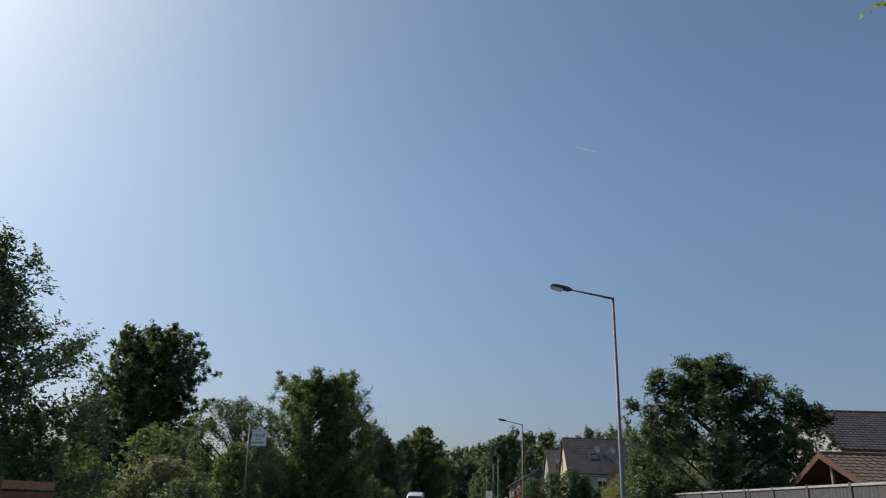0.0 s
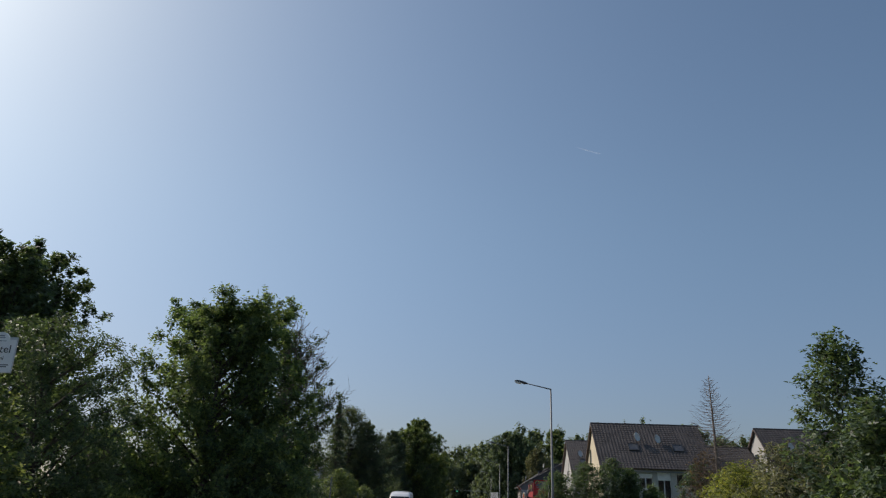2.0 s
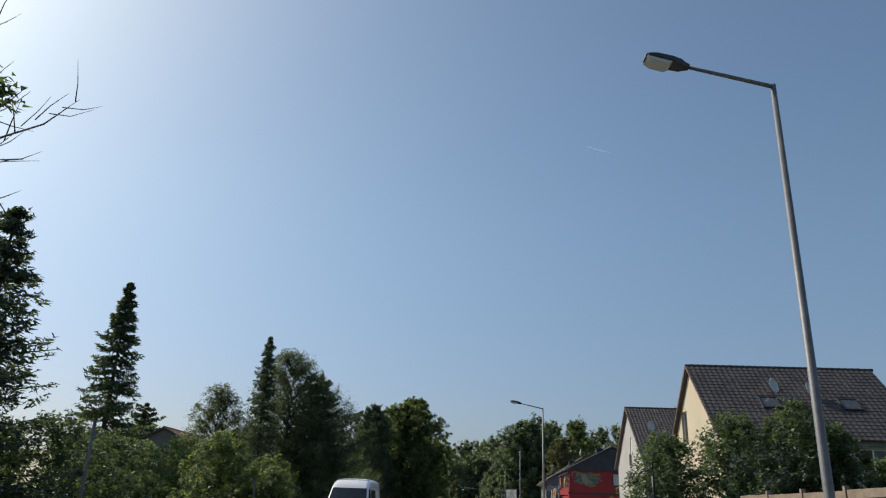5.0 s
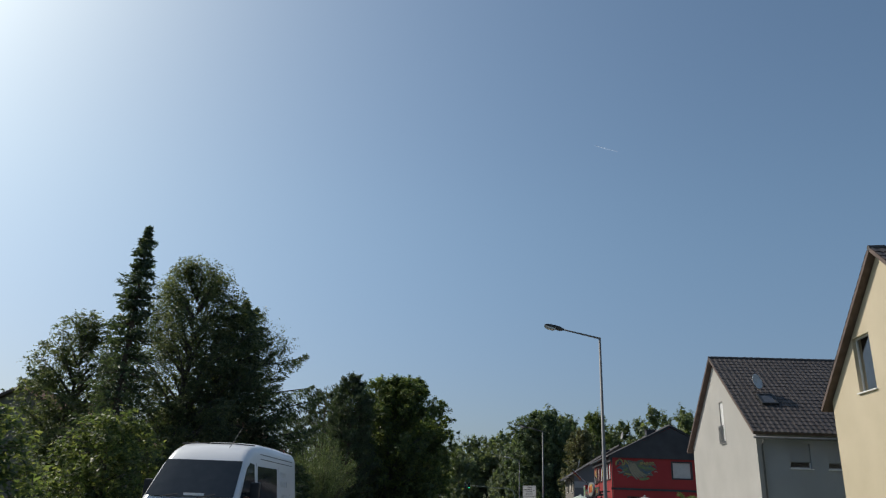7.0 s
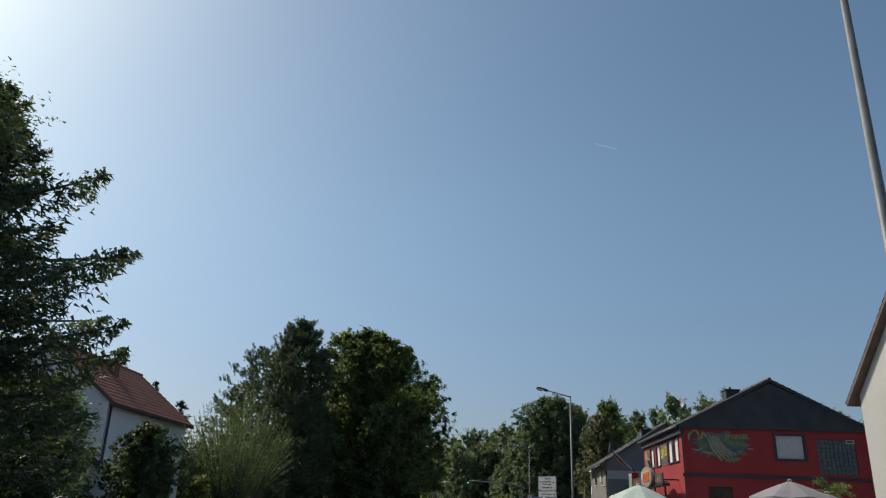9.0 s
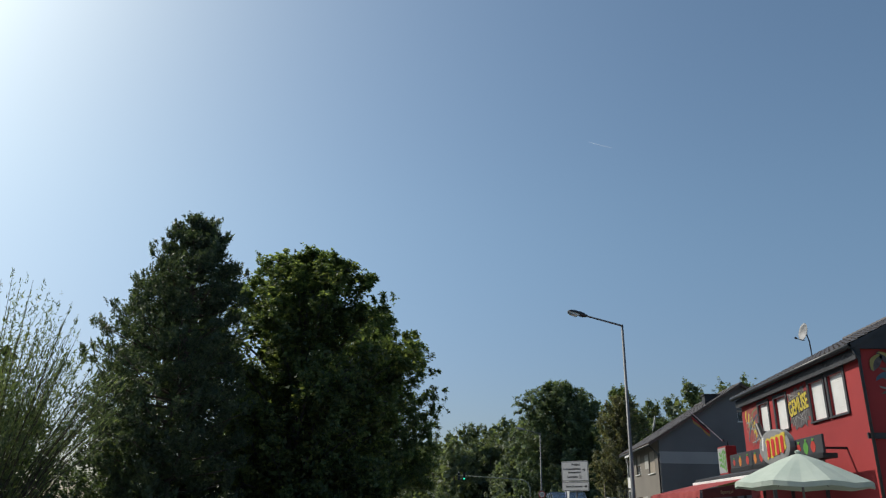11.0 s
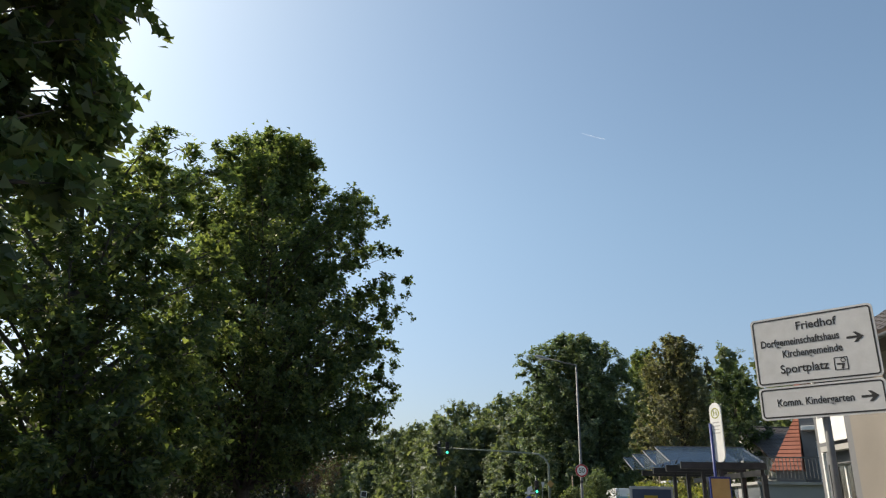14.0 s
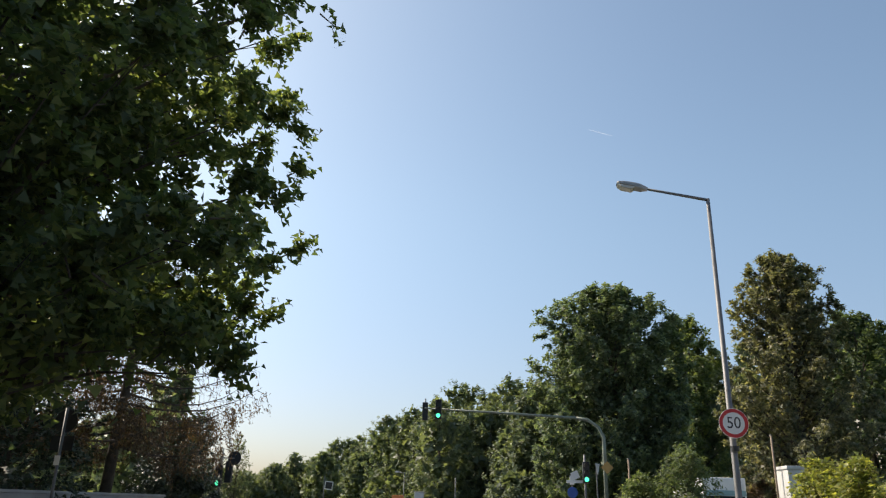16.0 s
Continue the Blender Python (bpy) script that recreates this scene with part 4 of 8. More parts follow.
def dish(x, y, z, turn, r=0.42, label="round grey satellite dish on a short mast", back=(0, 0.4, -0.3), mat=GREY_SIGN):
    ob = thing("satellite_dish", x, y, z, turn, label, "satellite dish")
    m = pose(0, 0, 0, 78, 0, 0)
    bm = lathe([(0.02, -0.10), (r * 0.5, -0.075), (r * 0.8, -0.035), (r, 0.0), (r, 0.012), (r * 0.8, -0.02), (r * 0.5, -0.06), (0.02, -0.085)], 24, sx=0.92)
    part("reflector", faced(bm, m), mat, ob, smooth=True)
    part("feed_arm", tube([(0, 0.02, -r), (0, -r * 0.9, -r * 0.75)], 0.014, 6), DARK_METAL, ob)
    part("feed_head", tube([(0, -r * 0.85, -r * 0.8), (0, -r * 1.0, -r * 0.62)], [0.03, 0.045], 8), DARK_METAL, ob)
    part("mast", tube([(0, 0.1, 0), (0, 0.18, -r - 0.02), tuple(back)], 0.022, 8), DARK_METAL, ob)
    return ob


def gable_house(name, label, x0, x1, y0, y1, eave, ridge, along, wall_mats, roof_mat, over=0.35, side=0.25, openings=None, tw=0.3, wall_t=0.3, fascia=WOOD_VERGE, single=0):
    """A house with a gable roof whose ridge runs along x or y. openings and wall_mats: by the wall's side n, s, e, w."""
    op = openings or {}
    ob = thing(name, (x0 + x1) / 2, (y0 + y1) / 2, 0, 0, label, "house")
    t = wall_t
    if along == "x":
        c, half = (y0 + y1) / 2, (y1 - y0) / 2
        k = (ridge - eave) / half
        gable = [(y0, eave), (c, ridge), (y1, eave)]
        if "w" in wall_mats:
            placed(ob, "wall", wall_strips("x", x0, t, y0, y1, 0, gable, op.get("w", ())), wall_mats["w"])
        placed(ob, "wall", wall_strips("x", x1 - t, t, y0, y1, 0, gable, op.get("e", ())), wall_mats["e"])
        placed(ob, "wall", wall_strips("y", y0, t, x0 + t, x1 - t, 0, [(x0, eave + k * 0.0), (x1, eave)], op.get("s", ())), wall_mats["s"])
        placed(ob, "wall", wall_strips("y", y1 - t, t, x0 + t, x1 - t, 0, [(x0, eave), (x1, eave)], op.get("n", ())), wall_mats["n"])
        slopes = [((x0 - side, y0 - over, eave - over * k), (1, 0, 0), (0, half, ridge - eave)), ((x0 - side, y1 + over, eave - over * k), (1, 0, 0), (0, -half, ridge - eave))]
        lu = x1 - x0 + 2 * side
    else:
        c, half = (x0 + x1) / 2, (x1 - x0) / 2
        k = (ridge - eave) / half
        gable = [(x0, eave), (c, ridge), (x1, eave)]
        placed(ob, "wall", wall_strips("y", y0, t, x0, x1, 0, gable, op.get("s", ())), wall_mats["s"])
        placed(ob, "wall", wall_strips("y", y1 - t, t, x0, x1, 0, gable, op.get("n", ())), wall_mats["n"])
        placed(ob, "wall", wall_strips("x", x0, t, y0 + t, y1 - t, 0, [(y0, eave), (y1, eave)], op.get("w", ())), wall_mats["w"])
        placed(ob, "wall", wall_strips("x", x1 - t, t, y0 + t, y1 - t, 0, [(y0, eave), (y1, eave)], op.get("e", ())), wall_mats["e"])
        slopes = [((x0 - over, y0 - side, eave - over * k), (0, 1, 0), (half, 0, ridge - eave)), ((x1 + over, y0 - side, eave - over * k), (0, 1, 0), (-half, 0, ridge - eave))]
        lu = y1 - y0 + 2 * side
    lv = math.hypot(half, ridge - eave) * (half + over) / half
    for o, U, V in slopes:
        U, V = Vector(U), Vector(V).normalized()
        N = U.cross(V)
        N = N if N.z > 0 else -N
        q = Vector(o) + N * 0.02
        bm = bmesh.new()
        v = [bm.verts.new(p) for p in (q, q + U * lu, q + U * lu + V * lv, q + V * lv)]
        w = [bm.verts.new(p.co + N * 0.12) for p in v]
        bm.faces.new(v)
        bm.faces.new(w)
        for i in range(4):
            bm.faces.new((v[i], v[(i + 1) % 4], w[(i + 1) % 4], w[i]))
        bmesh.ops.recalc_face_normals(bm, faces=bm.faces[:])
        roof = placed(ob, "roof", bm, fascia)
        done = 0.0
        if single and (o, U) == (slopes[0][0], Vector(slopes[0][1])):
            rows, step = max(1, round((lv - 0.02) / 0.31)), lu / round(lu / tw)
            cols = single // rows
            tile_pieces(roof, ob.location, q + N * 0.125, U, V, step, (lv - 0.02) / rows, cols, rows, TILE_SINGLE)
            done = cols * step
        tagged(placed(ob, "roof_tiles", tile_courses(q + N * 0.125 + U * done, U, V, lu - done, lv - 0.02, tw), roof_mat, roof), kind="stuff")
    a = Vector(slopes[0][0]) + Vector(slopes[0][2]).normalized() * lv
    b = a + Vector(slopes[0][1]) * lu
    n = max(2, round(lu / 0.36))
    bm = bmesh.new()
    for i in range(n):
        p, q = a.lerp(b, i / n), a.lerp(b, (i + 1) / n + 0.012)
        tube([p + Vector((0, 0, 0.14)), q + Vector((0, 0, 0.155))], [0.09, 0.1], 8, bm)
    placed(ob, "ridge_tiles", bm, roof_mat)
    return ob


def gutter(ob, p, q, down=None, mat=None):
    g = placed(ob, "gutter", tube([p, q], 0.06, 8), mat or STEEL, smooth=True)
    if down:
        placed(ob, "downpipe", tube(down, 0.04, 8), mat or STEEL, g, smooth=True)


def skylight(ob, u0, u1, y, z, k, h=1.0):
    """A roof window on a slope that faces -y and rises k per metre."""
    V = Vector((0, 1, k)).normalized()
    N = Vector((0, -k, 1)).normalized()
    o = Vector((u0, y, z)) + N * 0.19
    bm = bmesh.new()
    W = u1 - u0

    def slab(a, b, c, d, e, f):
        v = [bm.verts.new(o + Vector((1, 0, 0)) * x + V * s + N * n) for n in (e, f) for x, s in ((a, c), (b, c), (b, d), (a, d))]
        for q in ((3, 2, 1, 0), (4, 5, 6, 7), (0, 1, 5, 4), (1, 2, 6, 5), (2, 3, 7, 6), (3, 0, 4, 7)):
            bm.faces.new([v[i] for i in q])
    for a in ((0, W, 0, 0.08), (0, W, h - 0.08, h), (0, 0.08, 0.08, h - 0.08), (W - 0.08, W, 0.08, h - 0.08)):
        slab(*a, -0.05, 0.05)
    s = placed(ob, "skylight", bm, DARK_METAL)
    bm = bmesh.new()
    slab(0.08, W - 0.08, 0.08, h - 0.08, 0.0, 0.02)
    placed(ob, "pane", bm, ROOF_GLASS, s)


ROOF_GLASS = surface("dark_roof_glass", (0.06, 0.065, 0.075), (0.09, 0.095, 0.105), 0.08, bump=0)

# the cream house and its neighbour, gables to the street
wins = [(15.75, 16.95, 3.45, 4.75), (17.4, 18.6, 2.6, 4.9), (19.1, 21.45, 3.75, 4.8)]
# cream gables; the south front's shade is put into a duller render
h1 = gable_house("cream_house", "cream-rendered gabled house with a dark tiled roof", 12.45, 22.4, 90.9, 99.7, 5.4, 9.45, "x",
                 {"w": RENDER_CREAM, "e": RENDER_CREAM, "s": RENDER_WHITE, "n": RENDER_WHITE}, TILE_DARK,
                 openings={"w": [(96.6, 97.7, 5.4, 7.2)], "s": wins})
for a, b, c, d in wins:
    window(h1, "y", 90.9, a, b, c, d, -1, bars=1 if b - a < 2 else 2, shutter=0.3 if b - a < 2 else 0)
window(h1, "x", 12.45, 96.6, 97.7, 5.4, 7.2, -1, bars=0)
skylight(h1, 15.25, 16.25, 92.35, 6.75, 0.92)
skylight(h1, 19.4, 20.4, 92.35, 6.75, 0.92)
gutter(h1, (12.2, 90.42, 4.93), (22.65, 90.42, 4.93), [(22.45, 90.45, 4.9), (22.45, 90.85, 4.6), (22.45, 90.85, 0)])
dish(16.25, 93.05, 8.2, 35)
dish(18.15, 93.0, 8.05, 35)

# south wall faces away from the sun: its shade is painted as grey render
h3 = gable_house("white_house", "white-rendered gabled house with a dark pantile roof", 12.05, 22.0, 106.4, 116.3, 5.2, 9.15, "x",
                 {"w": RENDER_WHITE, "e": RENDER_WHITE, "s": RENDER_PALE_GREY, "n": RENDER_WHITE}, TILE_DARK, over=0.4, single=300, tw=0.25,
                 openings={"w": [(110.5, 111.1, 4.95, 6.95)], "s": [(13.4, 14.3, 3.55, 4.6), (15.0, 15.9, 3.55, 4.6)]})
win = window(h3, "x", 12.05, 110.5, 111.1, 4.95, 6.95, -1, bars=0, shutter=0.96)
placed(h3, "balcony_rail", boxes(*[(11.95, 11.97, y, y + 0.02, 4.95, 5.75) for y in np.arange(110.45, 111.16, 0.1)], (11.94, 11.98, 110.42, 111.18, 5.73, 5.77), (11.94, 11.98, 110.42, 111.18, 4.93, 4.97)), STEEL, win)
for a in (13.4, 15.0):
    window(h3, "y", 106.4, a, a + 0.9, 3.55, 4.6, -1, bars=0, shutter=0.75, shutter_mat=RENDER_PALE_GREY)
gutter(h3, (11.8, 105.94, 4.77), (22.25, 105.94, 4.77), [(12.25, 105.97, 4.75), (12.25, 106.32, 4.45), (12.25, 106.32, 0)])
skylight(h3, 12.95, 13.7, 107.75, 6.31, 0.8, h=0.85)
dish(13.13, 108.45, 7.62, 35, r=0.38, back=(0, 0.35, -0.62))

h2 = gable_house("white_house_behind", "white gabled house with a dark tiled roof behind a hedge", 28.3, 38.5, 90.9, 99.7, 5.4, 9.35, "x",
                 {"w": RENDER_WHITE, "e": RENDER_WHITE, "s": RENDER_WHITE, "n": RENDER_WHITE}, TILE_DARK, openings={"w": [(95.2, 96.1, 5.9, 7.1)]})
window(h2, "x", 28.3, 95.2, 96.1, 5.9, 7.1, -1, bars=0)
dish(30.4, 92.6, 7.6, 30)
gable_house("link_building", "low link building with a dark tiled roof between two houses", 22.75, 28.0, 93.4, 101.0, 5.0, 7.65, "x",
                     {"w": RENDER_WHITE, "e": RENDER_WHITE, "s": RENDER_GREY, "n": RENDER_WHITE}, TILE_DARK, side=0.0)
house0 = gable_house("grey_roofed_house", "pale house with a grey tiled roof behind a walnut tree", 21.3, 33.4, 43.2, 50.8, 4.9, 7.25, "x",
                     {"w": RENDER_WHITE, "e": RENDER_WHITE, "s": RENDER_WHITE, "n": RENDER_WHITE}, TILE_DARK, openings={"w": [(46.2, 47.4, 4.2, 5.6)]})
window(house0, "x", 21.3, 46.2, 47.4, 4.2, 5.6, -1, bars=1)
bal = thing("balcony", 21.3, 46.0, 3.95, 0, "small balcony with a red and white striped screen", "balcony")
part("slab", boxes((-1.0, -0.002, -1.2, 1.2, -0.12, 0.0)), CONCRETE, bal)
part("screen", boxes((-1.0, -0.97, -1.2, 1.2, 0.05, 0.9)), WHITE_PAINT, bal, "white balcony screen")
for i in range(3):
    part("stripe", boxes((-1.006, -1.001, -1.2, 1.2, 0.2 + i * 0.24, 0.32 + i * 0.24)), CLOTH_RED, bal, "red stripe")
for y in (-1.17, 1.12):
    part("rail_post", boxes((-0.965, -0.92, y, y + 0.045, 0.0, 0.95)), WHITE_PAINT, bal)

# the red restaurant: gable and mural to the south, long wall to the street
RW = {"s": RED_WALL, "n": RED_WALL, "e": RED_WALL, "w": RED_WALL}
south = [(13.7, 14.95, 4.08, 5.12), (15.55, 17.3, 3.43, 5.0), (10.4, 11.5, 1.6, 2.75)]
west = [(129.0, 129.9, 3.95, 5.0), (130.2, 131.1, 3.95, 5.0), (132.85, 133.75, 3.95, 4.95), (134.35, 135.2, 3.95, 4.95)]
red = gable_house("red_restaurant", "red-painted restaurant with a dark clad gable and a mural", 9.45, 17.95, 128.0, 136.9, 5.45, 7.6, "y", RW, TILE_DARK, over=0.25, side=0.15,
                  openings={"s": south, "w": west}, fascia=SLATE)
placed(red, "gable_cladding", prism([(9.2, 5.36), (17.95 + 0.25, 5.36), (17.95 + 0.25, 5.4), (13.7, 7.56), (9.2, 5.4)], "y", 127.9, 127.995), SLATE, label="anthracite board cladding")
ec = placed(red, "eave_cladding", boxes((9.32, 9.44, 127.9, 137.0, 5.11, 5.36)), BLACK, label="anthracite eaves board")
for k in range(52):
    y = 127.9 + k * 0.175
    placed(red, "cladding_strip", boxes((9.296, 9.318, y, y + 0.165, 5.09, 5.36)), SLATE, ec)
placed(red, "plinth_band", boxes((9.3, 18.05, 127.94, 127.995, 3.16, 3.3)), SLATE, label="anthracite band along the wall")
win = window(red, "y", 128.0, 13.7, 14.95, 4.08, 5.12, -1, bars=0, frame_mat=DARK_METAL, shutter=1.0, shutter_mat=GREY_SIGN, sill=False)
for x0, x1, z0, z1 in ((13.58, 13.7, 3.98, 5.22), (14.95, 15.07, 3.98, 5.22), (13.7, 14.95, 5.12, 5.22), (13.7, 14.95, 3.98, 4.08)):
    placed(red, "surround", boxes((x0, x1, 127.965, 127.998, z0, z1)), SLATE, win, "anthracite window surround")
window(red, "y", 128.0, 10.4, 11.5, 1.6, 2.75, -1, bars=1, frame_mat=DARK_METAL)
GLASS_BLOCK = surface("glass_block", (0.07, 0.085, 0.09), (0.13, 0.15, 0.155), 0.15, scale=8, fine=30, bump=0.2)
gb = placed(red, "glass_block_window", boxes((15.55, 17.3, 128.08, 128.14, 3.43, 5.0)), DARK_METAL, label="window of square glass blocks")
for i in range(9):
    for j in range(8):
        a, c = 15.56 + i * 0.1935, 3.44 + j * 0.195
        placed(red, "glass_block", boxes((a, a + 0.175, 128.04, 128.085, c, c + 0.177)), GLASS_BLOCK, gb)
placed(red, "vent_frame", boxes((16.9, 17.28, 128.0, 128.038, 4.84, 4.86), (16.9, 17.28, 128.0, 128.038, 4.98, 5.0), (16.9, 16.92, 128.0, 128.038, 4.86, 4.98), (17.26, 17.28, 128.0, 128.038, 4.86, 4.98)), GREY_SIGN, gb, "pale frame of a vent pane")
for a, b, c, d in west:
    win = window(red, "x", 9.45, a, b, c, d, -1, bars=0, frame_mat=DARK_METAL, shutter=1.0, sill=False)
    for y0, y1, z0, z1 in ((a - 0.11, a, c - 0.02, d + 0.11), (b, b + 0.11, c - 0.02, d + 0.11), (a, b, d, d + 0.11)):
        placed(red, "surround", boxes((9.415, 9.448, y0, y1, z0, z1)), SLATE, win, "anthracite window surround")
    placed(red, "ledge", boxes((9.39, 9.448, a - 0.11, b + 0.11, c - 0.07, c - 0.022)), SLATE, win)
gutter(red, (9.16, 127.85, 5.42), (9.16, 137.05, 5.42), [(9.2, 127.9, 5.4), (9.38, 127.9, 5.1), (9.38, 127.9, 0)], DARK_METAL)

# the grey house with the long eaves
SHUTTER = surface("beige_shutter", (0.3, 0.26, 0.21), (0.36, 0.32, 0.26), 0.6)
GW = {"s": RENDER_GREY, "n": RENDER_GREY, "e": RENDER_GREY, "w": RENDER_TAUPE}
gw = [(154.3, 155.5, 3.65, 4.75), (150.6, 152.05, 3.55, 4.72), (154.2, 155.7, 0.9, 2.4), (150.4, 152.2, 0.9, 2.4)]
gh = gable_house("grey_house", "two-storey grey and taupe house with dark roof tiles", 9.25, 18.3, 149.3, 157.6, 5.15, 7.95, "y", GW, TILE_DARK, over=0.5, side=0.25,
                 openings={"w": gw, "s": [(13.48, 13.86, 6.12, 6.72)]})
for a, b, c, d in gw:
    window(gh, "x", 9.25, a, b, c, d, -1, bars=1, frame_mat=WHITE_FRAME if c > 3 else WOOD_VERGE, shutter=(0.55 if a > 153 else 1.0) if c > 3 else (0.0 if a > 153 else 1.0), shutter_mat=SHUTTER, sill=c > 3)
window(gh, "y", 149.3, 13.48, 13.86, 6.12, 6.72, -1, bars=0)
for a, b, c, d in ((152.06, 153.0, 3.85, 4.6), (152.9, 154.19, 1.2, 2.4)):
    placed(gh, "render_patch", boxes((9.235, 9.247, a, b, c, d)), RENDER_WHITE, label="pale painted field beside the window")
placed(gh, "facade_band", boxes((9.25, 18.3, 149.285, 149.297, 3.95, 4.55)), RENDER_PALE_GREY, label="pale grey painted band")
placed(gh, "chimney", boxes((12.25, 13.05, 150.6, 151.1, 6.6, 7.68), (12.2, 13.1, 150.55, 151.15, 7.68, 7.76)), SLATE)
gutter(gh, (8.72, 149.1, 4.86), (8.72, 157.8, 4.86), [(8.75, 149.4, 4.84), (9.2, 149.4, 4.4), (9.2, 149.4, 0)], DARK_METAL)
dish(10.5, 155.6, 6.7, -100, r=0.5)

# ---- the left side: trees and shrubs ----
broadleaf("oak_tree", -13.9, 18.5, 4.4, 4.2, 0.3, 8.1, 11, LEAF_DARK, "dark broadleaf tree with loose outer sprays", shape=((0.3, 4.6), (2.5, 4.7), (4.2, 4.6), (5.2, 4.0), (6.2, 3.2), (7.3, 2.2), (8.3, 0.9)), blobs=46, tufts=3900, per=20, size=0.12, reach=0.75, core=0.3)
broadleaf("chestnut_tree", -26.5, 61, 6.2, 5.6, 3.0, 15.0, 12, LEAF_DARK, "tall dark round-crowned tree behind the shrubs", shape=((3, 4.6), (7, 6.0), (10, 5.7), (12.5, 4.6), (14.2, 3.6), (15, 2.4)), blobs=64, tufts=2500, per=20, size=0.26, trunk_r=0.35, reach=0.5, core=0.4)
broadleaf("robinia_tree", -14.3, 46, 3.6, 3.0, 0.8, 7.2, 13, LEAF_DARK, "feathery dark green tree behind the hotel sign", blobs=20, tufts=2000, per=22, size=0.11, reach=0.8, rise=0.2)
bush("hazel_bush", -19.5, 47, 3.2, 3.0, 5.6, 30, LEAF_MID, "tall green hazel shrub in the verge", 750, blobs=16)
bush("privet_bush", -14.6, 36.5, 2.9, 2.2, 3.1, 31, LEAF_BROWN, "sunlit olive-green shrub below the hotel sign", 900)
bush("elder_bush", -11.9, 39.2, 1.6, 1.5, 4.0, 32, LEAF_FRESH, "yellowing elder shrub behind the hotel sign", 700)
bush("privet_bush", -18.5, 34, 2.6, 2.4, 3.4, 33, LEAF_MID, "dense green shrub in the verge", 700)
bush("privet_bush", -17.5, 28, 2.8, 3.0, 3.2, 34, LEAF_DARK, "dense dark shrub beside the fence", 700)
bush("blackberry_bush", -11.5, 31.5, 1.5, 2.4, 2.0, 35, LEAF_DARK, "low dark bramble bush beside the footway", 500)
bush("hazel_bush", -9.2, 60, 2.0, 2.4, 3.4, 36, LEAF_MID, "green shrub at the foot of the maple", 700)

rng = np.random.default_rng(77)
broadleaf("maple_tree", -11.2, 54, 4.8, 3.4, 0.5, 9.7, 14, LEAF_MID, "leafy green maple beside the footway", shape=((0.5, 3.8), (3, 4.6), (5.6, 5.0), (6.6, 4.6), (7.8, 4.1), (8.8, 3.4), (9.4, 2.4), (9.7, 1.2)), blobs=44, tufts=3500, per=22, size=0.155, reach=0.6, core=0.34,
          extra=((0.4, -1.2, 9.6), (0.4, -1.3, 9.9), (2.0, -1.4, 8.9), (2.0, -1.5, 9.4), (2.05, -1.5, 9.8), (2.6, 1.4, 8.5), (2.5, 1.8, 9.3), (2.4, 2.0, 9.9), (2.4, 2.0, 10.3), (-2.9, 1.4, 9.6), (-3.0, 1.5, 9.9), (-1.5, 0.4, 9.7), (4.6, 0.3, 5.9)))
half_dead = broadleaf("half_dead_tree", -10.0, 61.6, 2.7, 2.4, 0.6, 10.4, 29, LEAF_DARK, "tall thin tree with many bare dead twigs", shape=((0.6, 2.4), (5, 2.5), (7, 2.2), (9, 1.5), (10.4, 0.5)), blobs=34, tufts=1200, per=20, size=0.14, reach=0.45,
                      extra=((3.0, -0.3, 6.3), (3.3, 0.1, 6.9), (2.5, -0.2, 7.5), (2.1, 0.2, 8.7), (2.8, 0.3, 5.5), (1.5, 0, 9.9), (2.3, 0.2, 5.0)))
for i in range(42):
    bm = bmesh.new()
    h = 3.8 + i * 0.22 if i < 18 else 5.5 + (i - 18) * 0.145
    a = rng.normal() * 0.6 if i < 18 else rng.normal() * 1.1
    dead_twigs(rng, bm, Vector((0, 0, h)), (math.cos(a), math.sin(a), 0.6 + 0.05 * i if i < 18 else 1.0 + 0.03 * i), (3.1 - 0.05 * i if i < 18 else 1.55) + rng.normal() * 0.2, 3)
    part("dead_branch", bm, TWIG, half_dead, "bare grey dead branch")

conifer("spruce", -12.4, 70.6, 2.5, 0.4, 8.7, 24, label="dark spruce beside the half-dead tree", whorls=24, arms=9, per=60, size=0.2, power=0.7, ragged=0.35, fan=0.3)
conifer("spruce", -20.0, 92.5, 2.6, 0.5, 13.1, 37, label="pointed dark spruce behind the shrubs", whorls=34, arms=9, per=60, size=0.26, power=0.8, fan=0.28)
bush("hazel_bush", -10.2, 83.5, 1.9, 2.4, 4.0, 38, LEAF_FRESH, "bright green hazel shrub beside the footway", 900)
bush("hazel_bush", -8.4, 85.0, 1.3, 2.0, 2.8, 39, LEAF_FRESH, "bright green low shrub beside the footway", 500)
bush("privet_bush", -13.4, 80, 2.4, 3.0, 3.6, 40, LEAF_DARK, "dark green shrub in the verge", 700)
bush("privet_bush", -11.3, 73, 2.2, 3.0, 3.4, 41, LEAF_DARK, "low dark green shrub in the verge", 600)
broadleaf("cherry_tree", -14.5, 70, 3.2, 3.2, 0.8, 6.0, 42, LEAF_DARK, "dark leafy tree behind the maple", blobs=18, tufts=900, per=22, size=0.14)
bush("hazel_bush", -15.0, 91.5, 2.6, 2.2, 4.5, 43, LEAF_MID, "green shrub with upright shoots", 1000, reach=0.7)
bush("dogwood_bush", -11.8, 96.5, 2.2, 2.2, 4.0, 44, LEAF_FRESH, "leafy green dogwood beside the footway", 900)
bush("dogwood_bush", -18.5, 95, 2.4, 2.2, 4.4, 45, LEAF_MID, "leafy green dogwood in the garden", 700)
